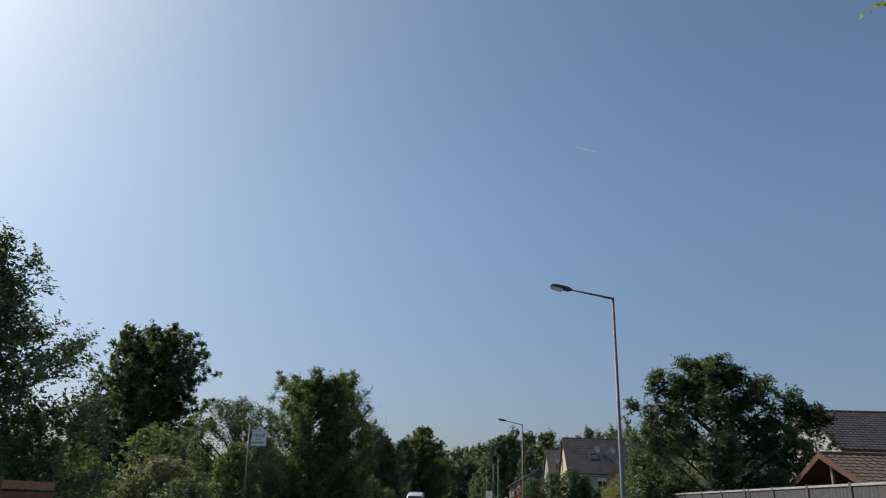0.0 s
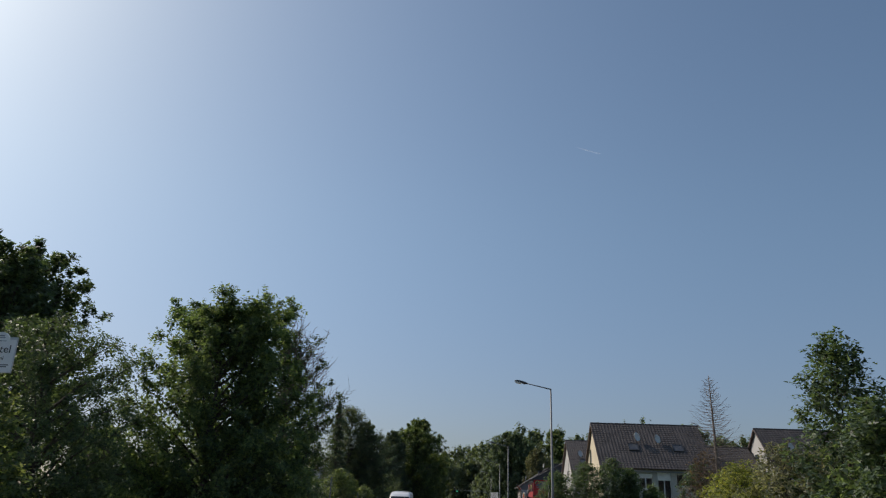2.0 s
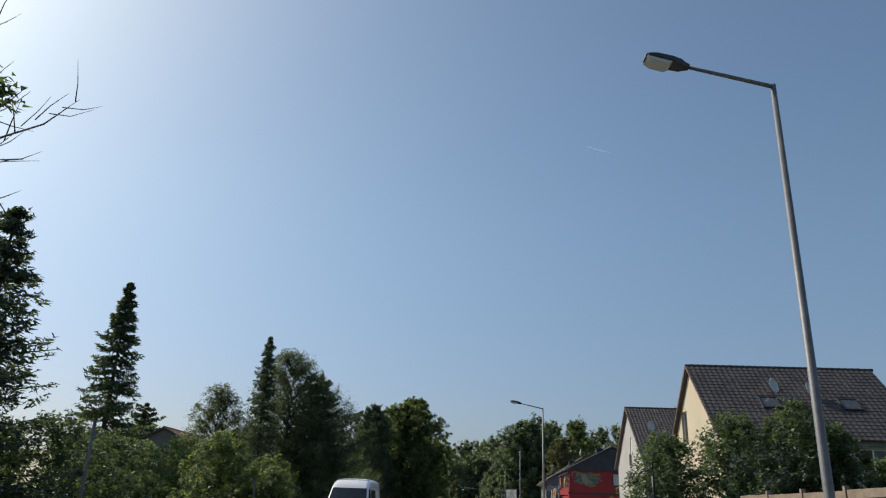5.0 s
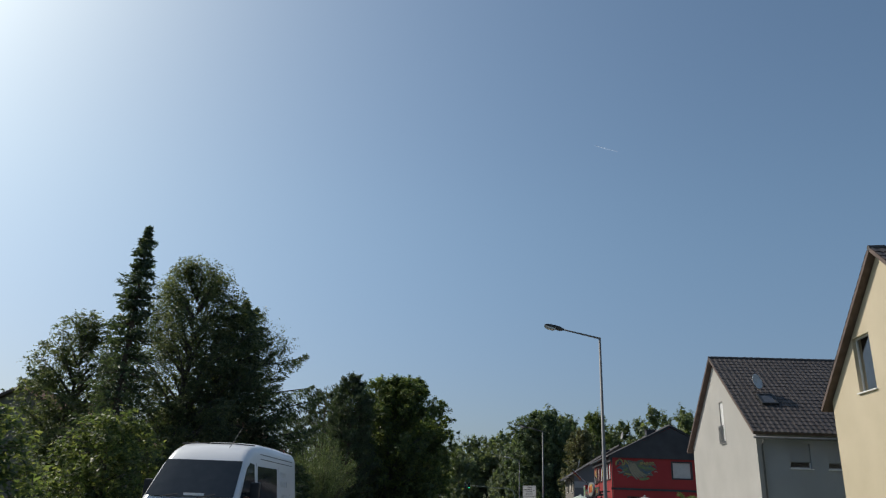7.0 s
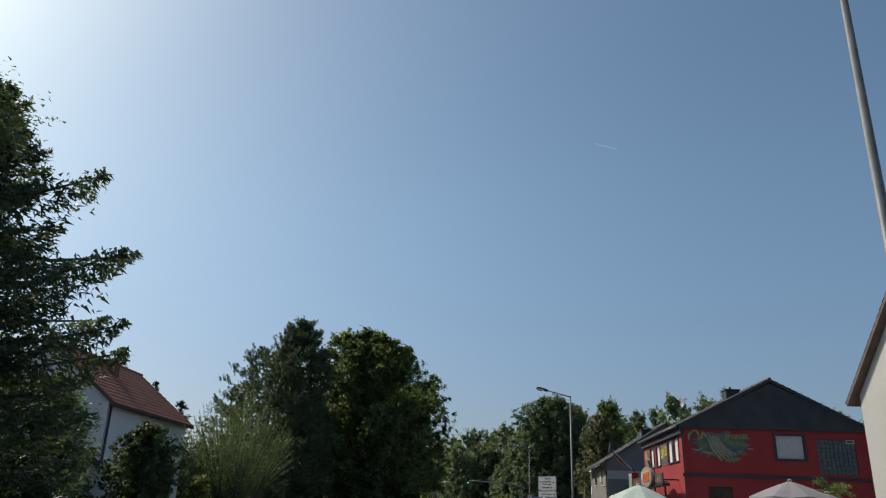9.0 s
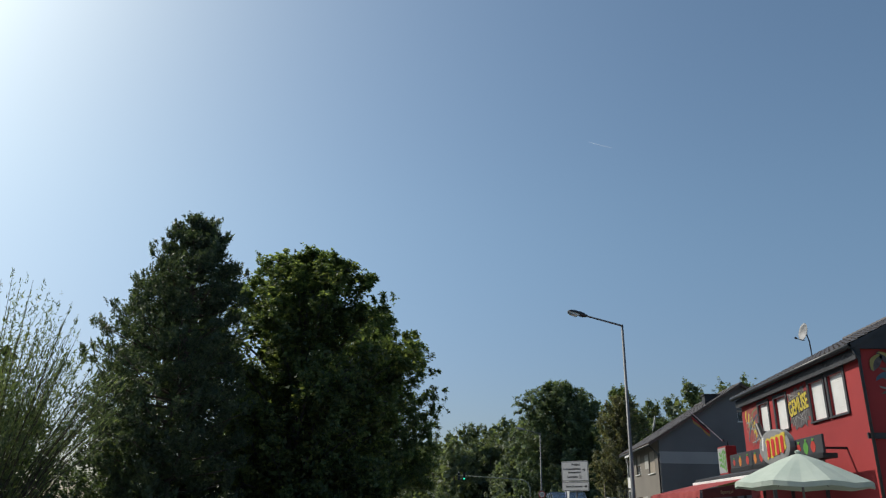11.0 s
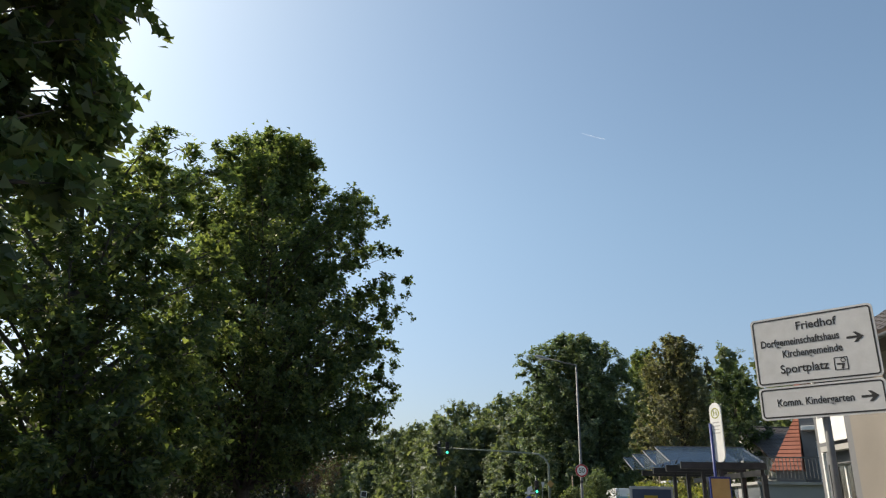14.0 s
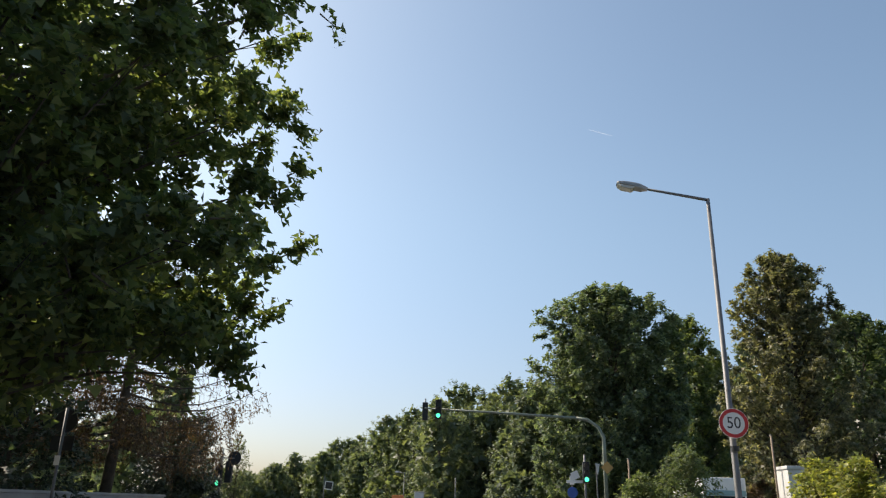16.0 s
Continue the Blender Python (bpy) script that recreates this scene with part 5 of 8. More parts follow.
conifer("spruce", -13.6, 100, 1.9, 0.5, 11.8, 15, label="slender dark spruce standing above its neighbours", whorls=44, arms=8, per=46, size=0.2, power=0.75, ragged=0.5, tip=0.08, fan=0.3)
broadleaf("birch_tree", -12.9, 104.3, 3.4, 2.8, 2.0, 11.8, 16, LEAF_BIRCH, "loose grey-green birch with hanging sprays", blobs=48, shape="tall", tufts=3900, per=22, size=0.105, reach=0.9, rise=-0.5, bark=BARK_PALE, extra=((4.3, -1.0, 8.0), (4.5, -1.1, 7.4), (3.9, -1.2, 8.7)))
broadleaf("birch_tree", -18.0, 104.5, 2.2, 2.0, 2.0, 9.2, 46, LEAF_BIRCH, "small loose birch with hanging sprays", blobs=26, tufts=1300, per=20, size=0.13, reach=0.8, rise=-0.4, bark=BARK_PALE)
conifer("spruce", -11.2, 105.9, 3.6, 0.3, 10.2, 47, label="broad dark spruce with long drooping arms", whorls=26, arms=9, per=210, size=0.19, power=0.54, ragged=0.22, droop=0.2, rise=0.16, fan=0.26, trunk_r=0.22,
        boughs=((-12, 5.5, 4.45), (2, 4.35, 4.05), (14, 3.95, 3.9), (-35, 5.0, 3.9), (30, 6.4, 3.7), (-60, 6.2, 3.6), (60, 5.2, 3.8), (-5, 7.5, 3.3), (150, 5.5, 3.8), (-120, 4.8, 3.8), (-80, 4.2, 3.8)))
conifer("cedar_tree", -33.0, 126, 4.0, 1.0, 10.4, 48, label="wide dark cedar far behind the gardens", whorls=14, arms=9, per=80, size=0.36, power=0.6, droop=0.05, rise=0.1)
bush("yew_bush", -12.8, 109.5, 2.0, 1.8, 5.0, 59, LEAF_DARK, "dark yew bush under the broad spruce", 900, size=0.12)
bush("yew_bush", -10.9, 110.2, 1.3, 1.3, 4.2, 64, LEAF_DARK, "dark yew bush beside the broad spruce", 800, size=0.12)
broadleaf("box_bush", -10.5, 115.2, 1.45, 1.4, 0.0, 3.6, 49, LEAF_DARK, "clipped round dark green bush", shape=((0, 1.1), (0.8, 1.38), (1.8, 1.45), (2.6, 1.25), (3.1, 0.95), (3.45, 0.55), (3.6, 0.2)), blobs=80, tufts=1050, per=24, size=0.095, reach=0.1, core=0.4, trunk_r=0.07, branches=5, category="bush")
bush("elder_bush", -12.7, 114.2, 1.15, 1.0, 4.6, 50, LEAF_MID, "loose elder shrub in front of the white house", 520, reach=0.8)
conifer("spruce", -22.6, 136.0, 3.4, 0.5, 10.35, 66, label="slender spruce behind the red-roofed house", whorls=24, arms=8, per=36, size=0.22, power=0.8, ragged=0.5)
conifer("spruce", -20.75, 137.5, 2.4, 0.5, 8.5, 67, label="small spruce behind the red-roofed house", whorls=20, arms=7, per=30, size=0.2, power=0.9, ragged=0.4)
conifer("spruce", -18.5, 136.5, 2.4, 0.5, 7.2, 68, label="small spruce behind the red-roofed house", whorls=18, arms=7, per=30, size=0.2, power=0.8, ragged=0.4)
broadleaf("apple_tree", -24, 137, 3.5, 3.5, 1.5, 8.6, 51, LEAF_DARK, "dark garden tree behind the white house", blobs=18, tufts=700, per=22, size=0.2)


def willow(x, y, r, z1, seed):
    """A shrub of many upright wands with narrow leaves."""
    g = np.random.default_rng(seed)
    ob = thing("willow_bush", x, y, 0, 0, "grey-green willow shrub with fine upright wands", "bush")
    pts, ways = [], []
    for i in range(420):
        a, q = g.uniform(0, 6.283), math.sqrt(g.uniform(0, 1))
        h = z1 * (1.04 - 0.42 * q * q) * (g.uniform(0.6, 1.0) if i % 4 else g.uniform(0.95, 1.07))
        e = np.array([math.cos(a) * r * q, math.sin(a) * r * q, h])
        b = np.array([math.cos(a) * 0.5 * q, math.sin(a) * 0.5 * q, 0.0])
        s = g.uniform(0.12, 1.0, (95, 1))
        curve = b * (1 - s) + e * s + np.array([0, 0, 0.5]) * np.sin(s * math.pi) * q
        pts.append(curve + g.normal(size=(95, 3)) * 0.04 * (1.3 - 0.8 * s))
        ways.append(np.repeat((e - b)[None] / h, 95, axis=0))
        if i % 3 == 0:
            part("stem", tube([tuple(b), tuple(b * 0.5 + e * 0.5 + np.array([0, 0, 0.5 * q])), tuple(e)], [0.018, 0.012, 0.004], 4), BARK, ob)
    quads("crown", leaf_corners(g, np.concatenate(pts), 0.13, 0.028, 0.3, np.concatenate(ways)), LEAF_WILLOW, ob)
    return ob


willow(-11.3, 126, 2.8, 6.1, 52)
bush("forsythia_bush", -11.45, 122.6, 0.7, 0.6, 2.35, 53, LEAF_YELLOW, "small bright yellow bush before the willow", 350)

pine("pine_tree", -11.25, 135.83, ((0.8, 2.5), (4.3, 2.9), (7, 2.9), (8.7, 2.6), (9.8, 2.1), (10.8, 1.4), (11.6, 0.75), (12.1, 0.3), (12.35, 0.1)), 18, "tall dark pine with tufted boughs", 140, 13)
pine("pine_tree", -19.0, 148.5, ((0.8, 2.6), (5, 2.8), (7.6, 2.4), (9.2, 1.5), (10.2, 0.4)), 54, "dark pine behind the taller pine", 60, 9)
pine("pine_tree", -14.9, 142.5, ((0.8, 3.2), (5, 3.5), (8.6, 3.2), (10.4, 2.5), (11.6, 1.5), (12.2, 0.5)), 55, "dark pine crowding the taller pine", 90, 11)
broadleaf("plane_tree", -8.6, 143.0, 5.6, 4.8, 1.2, 13.3, 17, LEAF_PLANE, "large spreading plane tree beside the street", shape=((1.2, 3.9), (3.5, 5.0), (6.5, 5.5), (8.2, 5.5), (9.4, 5.2), (10.5, 4.5), (11.6, 3.8), (12.3, 3.0), (12.9, 2.0), (13.3, 1.0)), sides=3, blobs=100, tufts=7300, per=20, size=0.16, wide=0.95, trunk_r=0.3, bark=BARK_PALE, reach=0.5, core=0.16, extra=((5.2, 2.6, 9.6), (5.2, 1.6, 8.7), (4.8, 0.2, 7.0), (3.9, 3.8, 7.5), (3.8, 3.8, 6.6), (3.8, 3.8, 5.8), (3.1, 3.9, 7.2), (3.1, 3.9, 6.2), (2.4, 3.9, 6.9), (2.4, 3.9, 5.7), (4.6, 2.5, 6.5), (4.5, 2.5, 5.6), (3.4, 2.6, 6.0), (3.6, 3.6, 8.3), (2.8, 3.8, 8.2), (4.3, 3.0, 7.4), (4.4, 2.8, 8.4)))
broadleaf("plane_tree", -9.5, 169.5, 6.5, 6.0, 2.9, 17.8, 19, LEAF_PLANE, "large spreading plane tree beside the street", shape=((2.9, 5.2), (4.2, 5.9), (6.4, 6.2), (8, 6.2), (10.3, 6.4), (11.5, 6.2), (12.6, 5.9), (14.4, 5.1), (15.6, 4.2), (16.8, 2.8), (17.8, 1.0)), sides=3, blobs=130, tufts=9400, per=20, size=0.14, wide=0.95, trunk_r=0.24, bark=BARK, reach=0.52, core=0.16, extra=((5.7, 2.4, 7.2), (5.7, 1.2, 6.4), (5.7, 2.4, 8.3), (5.4, 3.2, 5.8), (5.6, -0.4, 10.2), (5.0, 3.6, 4.5), (5.2, -2.0, 4.6)))
broadleaf("plane_tree", -12.0, 159, 5.0, 4.4, 0.8, 12.4, 56, LEAF_PLANE, "plane tree behind the footway trees", shape=((0.8, 3.8), (4, 4.6), (8, 4.9), (10.6, 4.4), (12.4, 2.6)), blobs=46, core=0.15, tufts=2400, per=20, size=0.22, trunk_r=0.35, bark=BARK_PALE)
bush("yew_bush", -11.6, 141.2, 1.9, 1.7, 4.4, 62, LEAF_DARK, "dark yew bush under the pines", 700, size=0.12)
bush("yew_bush", -13.0, 136.5, 2.6, 2.2, 4.6, 57, LEAF_DARK, "dark yew bush under the pines", 900, size=0.12)
bush("yew_bush", -17.5, 137.0, 3.0, 2.2, 4.8, 58, LEAF_DARK, "dark yew bush under the pines", 900, size=0.12)
# these bushes carry the deep shade below the crowns in their leaf colour
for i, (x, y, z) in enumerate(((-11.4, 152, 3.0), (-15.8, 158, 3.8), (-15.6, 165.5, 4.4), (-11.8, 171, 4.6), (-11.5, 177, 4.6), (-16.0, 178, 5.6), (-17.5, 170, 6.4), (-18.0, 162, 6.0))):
    bush("hedge_bush", x, y, 2.0, 3.4, z, 60 + i, LEAF_SHADED, "dark green hedge bush under the plane trees", 600, size=0.13, group="hedge under the plane trees")
dying_spruce(-11.4, 182.0, 9.6, 3.8, 70, "dying spruce with bare sweeping arms and rust-brown needles")
conifer("dying_spruce", -16.4, 180.0, 4.4, 0.4, 10.0, 71, LEAF_RUST, "spruce with rust-brown dying needles", whorls=24, arms=12, per=120, size=0.2, power=0.55, ragged=0.4, droop=0.2, fan=0.3)
bush("laurel_bush", -12.2, 189.0, 2.3, 1.8, 3.2, 63, LEAF_SHADED, "dark laurel bush behind the dying spruce", 900)
broadleaf("cherry_tree", -14.7, 196, 1.9, 1.9, 0.4, 5.2, 72, LEAF_SHADED, "dark leafy tree beside the traffic light", blobs=20, tufts=900, per=22, size=0.14)
bush("birch_sapling", -12.35, 197.2, 0.75, 0.7, 4.4, 65, LEAF_BIRCH, "thin birch sapling behind the traffic light", 90, size=0.1, reach=0.6)
broadleaf("ash_tree", -22.0, 188, 5.0, 5.0, 1.0, 12.5, 73, LEAF_SHADED, "dark leafy tree behind the dying spruces", blobs=26, tufts=1000, per=20, size=0.31, core=0.4)

# ---- the right side: trees and shrubs ----
broadleaf("walnut_tree", 9.9, 29.8, 3.9, 2.5, 0.8, 7.2, 20, LEAF_DARK, "dark walnut tree behind the fence", shape=((0.8, 3.7), (3.4, 3.7), (4.4, 3.2), (5.7, 2.6), (6.5, 1.9), (7.1, 0.8)), blobs=32, tufts=2600, per=20, size=0.18, wide=0.42, reach=0.5, extra=((-2.5, 0.2, 6.0), (-2.4, 0.2, 6.5), (-1.0, 0, 6.7), (1.0, 0, 6.6), (2.2, 0, 6.2), (3.6, 0.2, 5.2), (4.2, 0.1, 4.4), (4.4, -0.2, 3.6), (3.2, 0.2, 5.8), (4.3, 0.3, 5.0), (4.0, 0.0, 5.5), (4.6, 0.2, 4.6), (-3.4, -0.2, 5.0)))
broadleaf("ash_tree", 11.5, 6.0, 4.0, 3.6, 4.0, 11.0, 74, LEAF_FRESH, "light green ash tree overhanging the footway", blobs=14, tufts=700, per=20, size=0.13, reach=0.9, rise=-0.2, extra=((-5.0, 3.9, 9.15), (-4.8, 4.0, 8.8)))
bush("lilac_bush", 10.4, 42, 1.7, 1.8, 6.3, 75, LEAF_DARK, "tall dark lilac behind the fence", 900, reach=0.7)
bush("lilac_bush", 8.9, 37.5, 1.4, 1.8, 3.8, 76, LEAF_DARK, "leafy green shrub with pale leaf tips", 700, reach=0.6)
bush("rowan_bush", 11.9, 46.5, 1.7, 1.8, 3.6, 77, LEAF_BROWN, "browning rowan shrub in the hedge", 700)
for i, (x, y, z) in enumerate(((9.3, 43.5, 3.3), (9.6, 48.0, 3.1), (12.5, 45.5, 4.2), (10.3, 51.0, 3.0), (14.5, 47, 4.6))):
    bush("hornbeam_hedge", x, y, 1.6, 2.3, z, 80 + i, LEAF_YELLOW if i % 2 else LEAF_BROWN, "yellow-green garden hedge along the footway", 700, size=0.09, group="garden hedge")
bare_conifer("dead_larch", 11.8, 57.2, 7.75, 2.4, 86, "dead bare larch with thin twigs")
bush("plum_bush", 11.6, 58.4, 1.6, 1.5, 4.3, 87, LEAF_RUST, "thin reddish plum shrub around the dead larch", 320, size=0.09)
for i, (x, y, r, z, lf) in enumerate(((7.1, 80.5, 1.9, 4.3, LEAF_DARK), (9.2, 79.5, 2.2, 4.9, LEAF_DARK), (10.9, 78.5, 1.9, 5.2, LEAF_DARK), (12.3, 78.8, 1.5, 4.5, LEAF_DARK), (14.0, 79.0, 1.2, 3.4, LEAF_MID), (15.9, 73.5, 1.7, 4.7, LEAF_DARK), (17.4, 73.0, 1.6, 4.3, LEAF_BROWN))):
    bush("garden_shrub", x, y, r, r, z, 90 + i, lf, "leafy garden shrub in front of the cream house", 950, reach=0.8, group="garden shrubs")
for i, x in enumerate((17.3, 19.2, 21.0)):
    bush("boxwood_bush", x, 70 + i, 1.3, 1.2, 2.9, 96 + i, LEAF_DARK, "dark clipped hedge bush behind the fence", 450, size=0.08, group="hedge behind the fence")
broadleaf("linden_tree", 16.6, 199, 4.3, 3.8, 0.4, 15.2, 21, LEAF_BROWN, "conical linden tree with browning leaves", blobs=110, shape=((0.4, 4.2), (4.8, 4.4), (7.1, 4.0), (11.5, 2.9), (12.8, 2.6), (14.4, 1.7), (15.2, 0.5)), tufts=3700, per=20, size=0.19, reach=0.32, rise=0.2, core=0.3, branches=6)
broadleaf("linden_tree", 22.2, 203, 3.4, 3.2, 0.6, 12.8, 100, LEAF_DARK, "dark rounded tree beside the browning linden", blobs=34, tufts=1700, per=20, size=0.22)
broadleaf("maple_tree", 12.2, 228, 7.5, 6.5, 2.0, 21.6, 22, LEAF_MAPLE_HAZED, "tall dense maple beyond the junction", rise=1.0, blobs=110, shape=((2, 6.8), (12, 7.5), (16, 7.4), (18.4, 6.9), (20.2, 4.6), (21.6, 1.6)), tufts=4000, per=20, size=0.38, reach=1.0, trunk_r=0.3, core=0.24)
broadleaf("ash_tree", 26.5, 252, 5.0, 4.5, 3.0, 25.0, 101, LEAF_FRESH, "tall light green ash at the wood's edge", blobs=34, tufts=1300, per=20, size=0.4, reach=1.0)
for i, (x, y, r, z, lf) in enumerate(((8.5, 191.2, 1.5, 3.9, LEAF_WILLOW), (6.9, 192.5, 1.2, 2.8, LEAF_FRESH), (13.75, 197.5, 0.9, 2.9, LEAF_RUST))):
    bush("verge_shrub", x, y, r, r, z, 104 + i, lf, "loose pale green shrub on the verge of the junction" if i == 0 else "loose shrub on the verge of the junction", 620, size=0.16, wide=0.34, reach=0.7, rise=1.0, group="verge shrubs")
for i in range(6):
    bush("beech_hedge", 8.9 + 0.25 * (i % 2), 167.5 + i * 2.6, 1.1, 1.7, 2.15 + 0.12 * i, 110 + i, LEAF_YELLOW, "yellow-green garden hedge behind the bus shelter", 520, size=0.12, reach=0.55, rise=0.9, group="yellow hedge")


# ---- far woods ----
def woodland(name, label, spots, leaf, seed, size=0.44, per_tree=3300, limbs=36):
    """Many crowns of a far wood in one mesh, on the ground."""
    g = np.random.default_rng(seed)
    out, bm = [], bmesh.new()
    for x, y, z, r in spots:
        _, _, rows = branching(g, envelope(((0.3, r * 0.8), (z * 0.35, r), (z * 0.62, r * 0.98), (z * 0.8, r * 0.78), (z * 0.92, r * 0.48), (z, r * 0.18)), r, 0.3, z), r, r * 0.8, 0.3, z, limbs, per_tree, size, 1.2, 0.3, 0.26, (), 1.0, 4, 8, x, 3.3)
        rows[:, :2] += (x, y)
        out.append(leaves(g, rows, size, size * 0.62))
        tube([(x, y, -0.2), (x, y, z * 0.5), (x, y, z * 0.8)], [0.3, 0.22, 0.05], 5, bm)
    ob = quads(name, np.concatenate(out), leaf, kind="stuff")
    part("trunks", bm, BARK, ob)
    return tagged(ob, label, "wood")


g = np.random.default_rng(5)
spots = []
for i in range(30):
    x = 18 + i * 3.0 + g.normal() * 1.2
    spots.append((x, 278 + g.normal() * 9, 29.0 + g.normal() * 1.8 - max(0, x - 60) * 0.06, 5.4 + g.uniform(0, 2.2)))
for i in range(22):
    spots.append((24 + i * 4.0 + g.normal(), 260 + g.normal() * 6, 19 + g.normal() * 3.5, 5.0 + g.uniform(0, 1.5)))
woodland("wood_right", "green mixed wood behind the houses", spots, LEAF_HAZED, 120)
spots = []
for i in range(18):
    x = -17.5 + i * 2.6
    h = float(np.interp(x, [-18, -6.4, 0, 10.5], [16.4, 22.4, 24.8, 26.5]))
    spots.append((x + g.normal() * 0.5, 310 + g.normal() * 9, h + g.normal() * 1.0, 5.2 + g.uniform(0, 2)))
for i in range(12):
    spots.append((6 + i * 2.0 + g.normal() * 0.6, 262 + i * 3.2 + g.normal() * 3, 13 + g.normal() * 2.5, 4.4))
for i in range(8):
    spots.append((4.5 + i * 1.6 + g.normal() * 0.4, 236 + i * 3.0 + g.normal() * 2, 8.5 + g.normal() * 1.6, 3.6))
for i in range(15):
    spots.append((-9 + i * 1.8 + g.normal() * 0.5, 286 + g.normal() * 7, 16 + g.normal() * 2.4 + i * 0.25, 4.6 + g.uniform(0, 1)))
woodland("wood_ahead", "green mixed wood at the end of the street", spots, LEAF_HAZED, 121)
spots = []
for i in range(26):
    x = -78 + i * 2.7
    h = float(np.interp(x, [-80, -64, -46, -28, -14, 0], [8.0, 12.0, 18.4, 25.4, 28.5, 28.0]))
    spots.append((x + g.normal() * 0.8, 396 + g.normal() * 9, h + g.normal() * 0.8, 5.6 + g.uniform(0, 2)))
for i in range(14):
    x = -34 + i * 2.6
    spots.append((x + g.normal(), 350 + g.normal() * 9, 15 + g.normal() * 2.4 + x * 0.1, 5.0))
woodland("wood_left", "green mixed wood on the left beyond the junction", spots, LEAF_HAZED, 122, 0.5, 2700)
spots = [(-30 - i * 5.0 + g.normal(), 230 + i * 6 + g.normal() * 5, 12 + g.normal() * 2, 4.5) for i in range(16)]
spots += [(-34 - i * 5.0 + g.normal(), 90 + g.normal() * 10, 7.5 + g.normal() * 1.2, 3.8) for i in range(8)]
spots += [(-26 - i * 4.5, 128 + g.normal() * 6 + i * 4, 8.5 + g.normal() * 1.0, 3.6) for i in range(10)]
woodland("wood_behind_gardens", "dark trees behind the gardens", spots, LEAF_HAZED, 123, 1.0, 700, 14)
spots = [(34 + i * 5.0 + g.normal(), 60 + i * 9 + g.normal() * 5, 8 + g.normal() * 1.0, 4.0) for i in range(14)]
woodland("wood_behind_houses", "garden trees behind the houses", spots, LEAF_HAZED, 124, 1.0, 700, 14)


# ---- fences, hut and houses on the edges ----
def panel_fence(x, y0, y1, h, label, mat, panel=2.0, group="garden fence"):
    """Closed panels of upright boards between posts, with a capping rail."""
    n = round((y1 - y0) / panel)
    for i in range(n):
        a = y0 + i * panel
        ob = thing("fence_panel", x, a, 0, 0, label, "fence", group)
        part("post", boxes((-0.05, 0.05, 0.0, 0.09, 0, h + 0.03), bevel=0.006), mat, ob)
        part("top_rail", boxes((-0.045, 0.045, 0.092, panel - 0.002, h - 0.05, h), bevel=0.006), CONCRETE if mat is CONCRETE_GREY else mat, ob)
        k = int((panel - 0.1) / 0.155)
        for j in range(k):
            c = 0.1 + j * (panel - 0.1) / k
            part("board", boxes((-0.014, 0.014, c, c + (panel - 0.1) / k - 0.012, 0.08, h - 0.052)), mat, ob)


CONCRETE_GREY = surface("grey_fence_board", (0.06, 0.062, 0.064), (0.1, 0.1, 0.1), 0.85, scale=4, fine=40, bump=0.3)
panel_fence(8.0, 12.0, 30.0, 1.88, "tall grey boarded garden fence panel", CONCRETE_GREY)


def slat_fence(x, y0, y1, h, label, mat, panel=2.0, slats=9, top=None, group="wooden slat fence"):
    n = round((y1 - y0) / panel)
    for i in range(n):
        ob = thing("fence_panel", x, y0 + i * panel, 0, 0, label, "fence", group)
        part("post", boxes((-0.05, 0.05, 0.0, 0.1, 0, h + 0.02), bevel=0.008), mat, ob)
        for j in range(slats):
            z = 0.1 + j * (h - 0.12) / slats
            sag = 0.012 * math.sin(i * 2.1 + j)
            part("slat", boxes((-0.02, 0.02, 0.102, panel - 0.004, z + sag, z + (h - 0.12) / slats * 0.8 + sag), bevel=0.004), top if top and j == slats - 1 else mat, ob)


slat_fence(7.4, 60.0, 74.0, 1.94, "weathered wooden slat fence panel by the garden", WOOD)
slat_fence(-8.7, 6.0, 16.0, 1.5, "red-brown wooden slat fence panel", WOOD_RED, slats=7, top=surface("orange_board", (0.4, 0.17, 0.07), (0.5, 0.23, 0.1), 0.7), group="red-brown fence")
TILE_MOSS = surface("mossy_brown_tile", (0.075, 0.052, 0.04), (0.15, 0.1, 0.07), 0.85, scale=2.5, fine=25, bump=0.4)
WOOD_HUT = surface("dark_red_brown_wood", (0.085, 0.04, 0.028), (0.15, 0.07, 0.045), 0.75, scale=3, fine=40, bump=0.4)
hut = gable_house("garden_hut", "small open-fronted hut with a brown pantile roof", 11.9, 17.2, 22.7, 27.5, 2.12, 3.0, "x", {"e": WOOD_RED, "s": WOOD_RED, "n": WOOD_RED}, TILE_MOSS, over=0.35, side=0.3,
                  openings={"s": [(12.4, 17.2, 0.3, 1.9)]}, fascia=WOOD_HUT, tw=0.26, wall_t=0.12)
for x, lab in ((11.58, "red-brown verge board"), (11.95, "red-brown inner rafter pair")):
    placed(hut, "verge_board", prism([(22.3, 1.9), (25.1, 3.0), (27.9, 1.9), (27.9, 2.08), (25.1, 3.2), (22.3, 2.08)], "x", x, x + 0.05), WOOD_HUT, label=lab)
placed(hut, "tie_beam", boxes((11.92, 12, 22.75, 27.45, 2.0, 2.12), bevel=0.006), WOOD_RED)
placed(hut, "king_post", boxes((11.92, 12, 25.04, 25.16, 2.122, 2.95)), WOOD)
for y, e in ((22.8, 23.5), (27.4, 26.7)):
    placed(hut, "corner_post", boxes((11.9, 12.02, y - 0.06, y + 0.06, 0, 1.998)), WOOD_RED)
    placed(hut, "brace", tube([(11.96, y, 1.4), (11.96, e, 1.98)], 0.035, 6), WOOD)

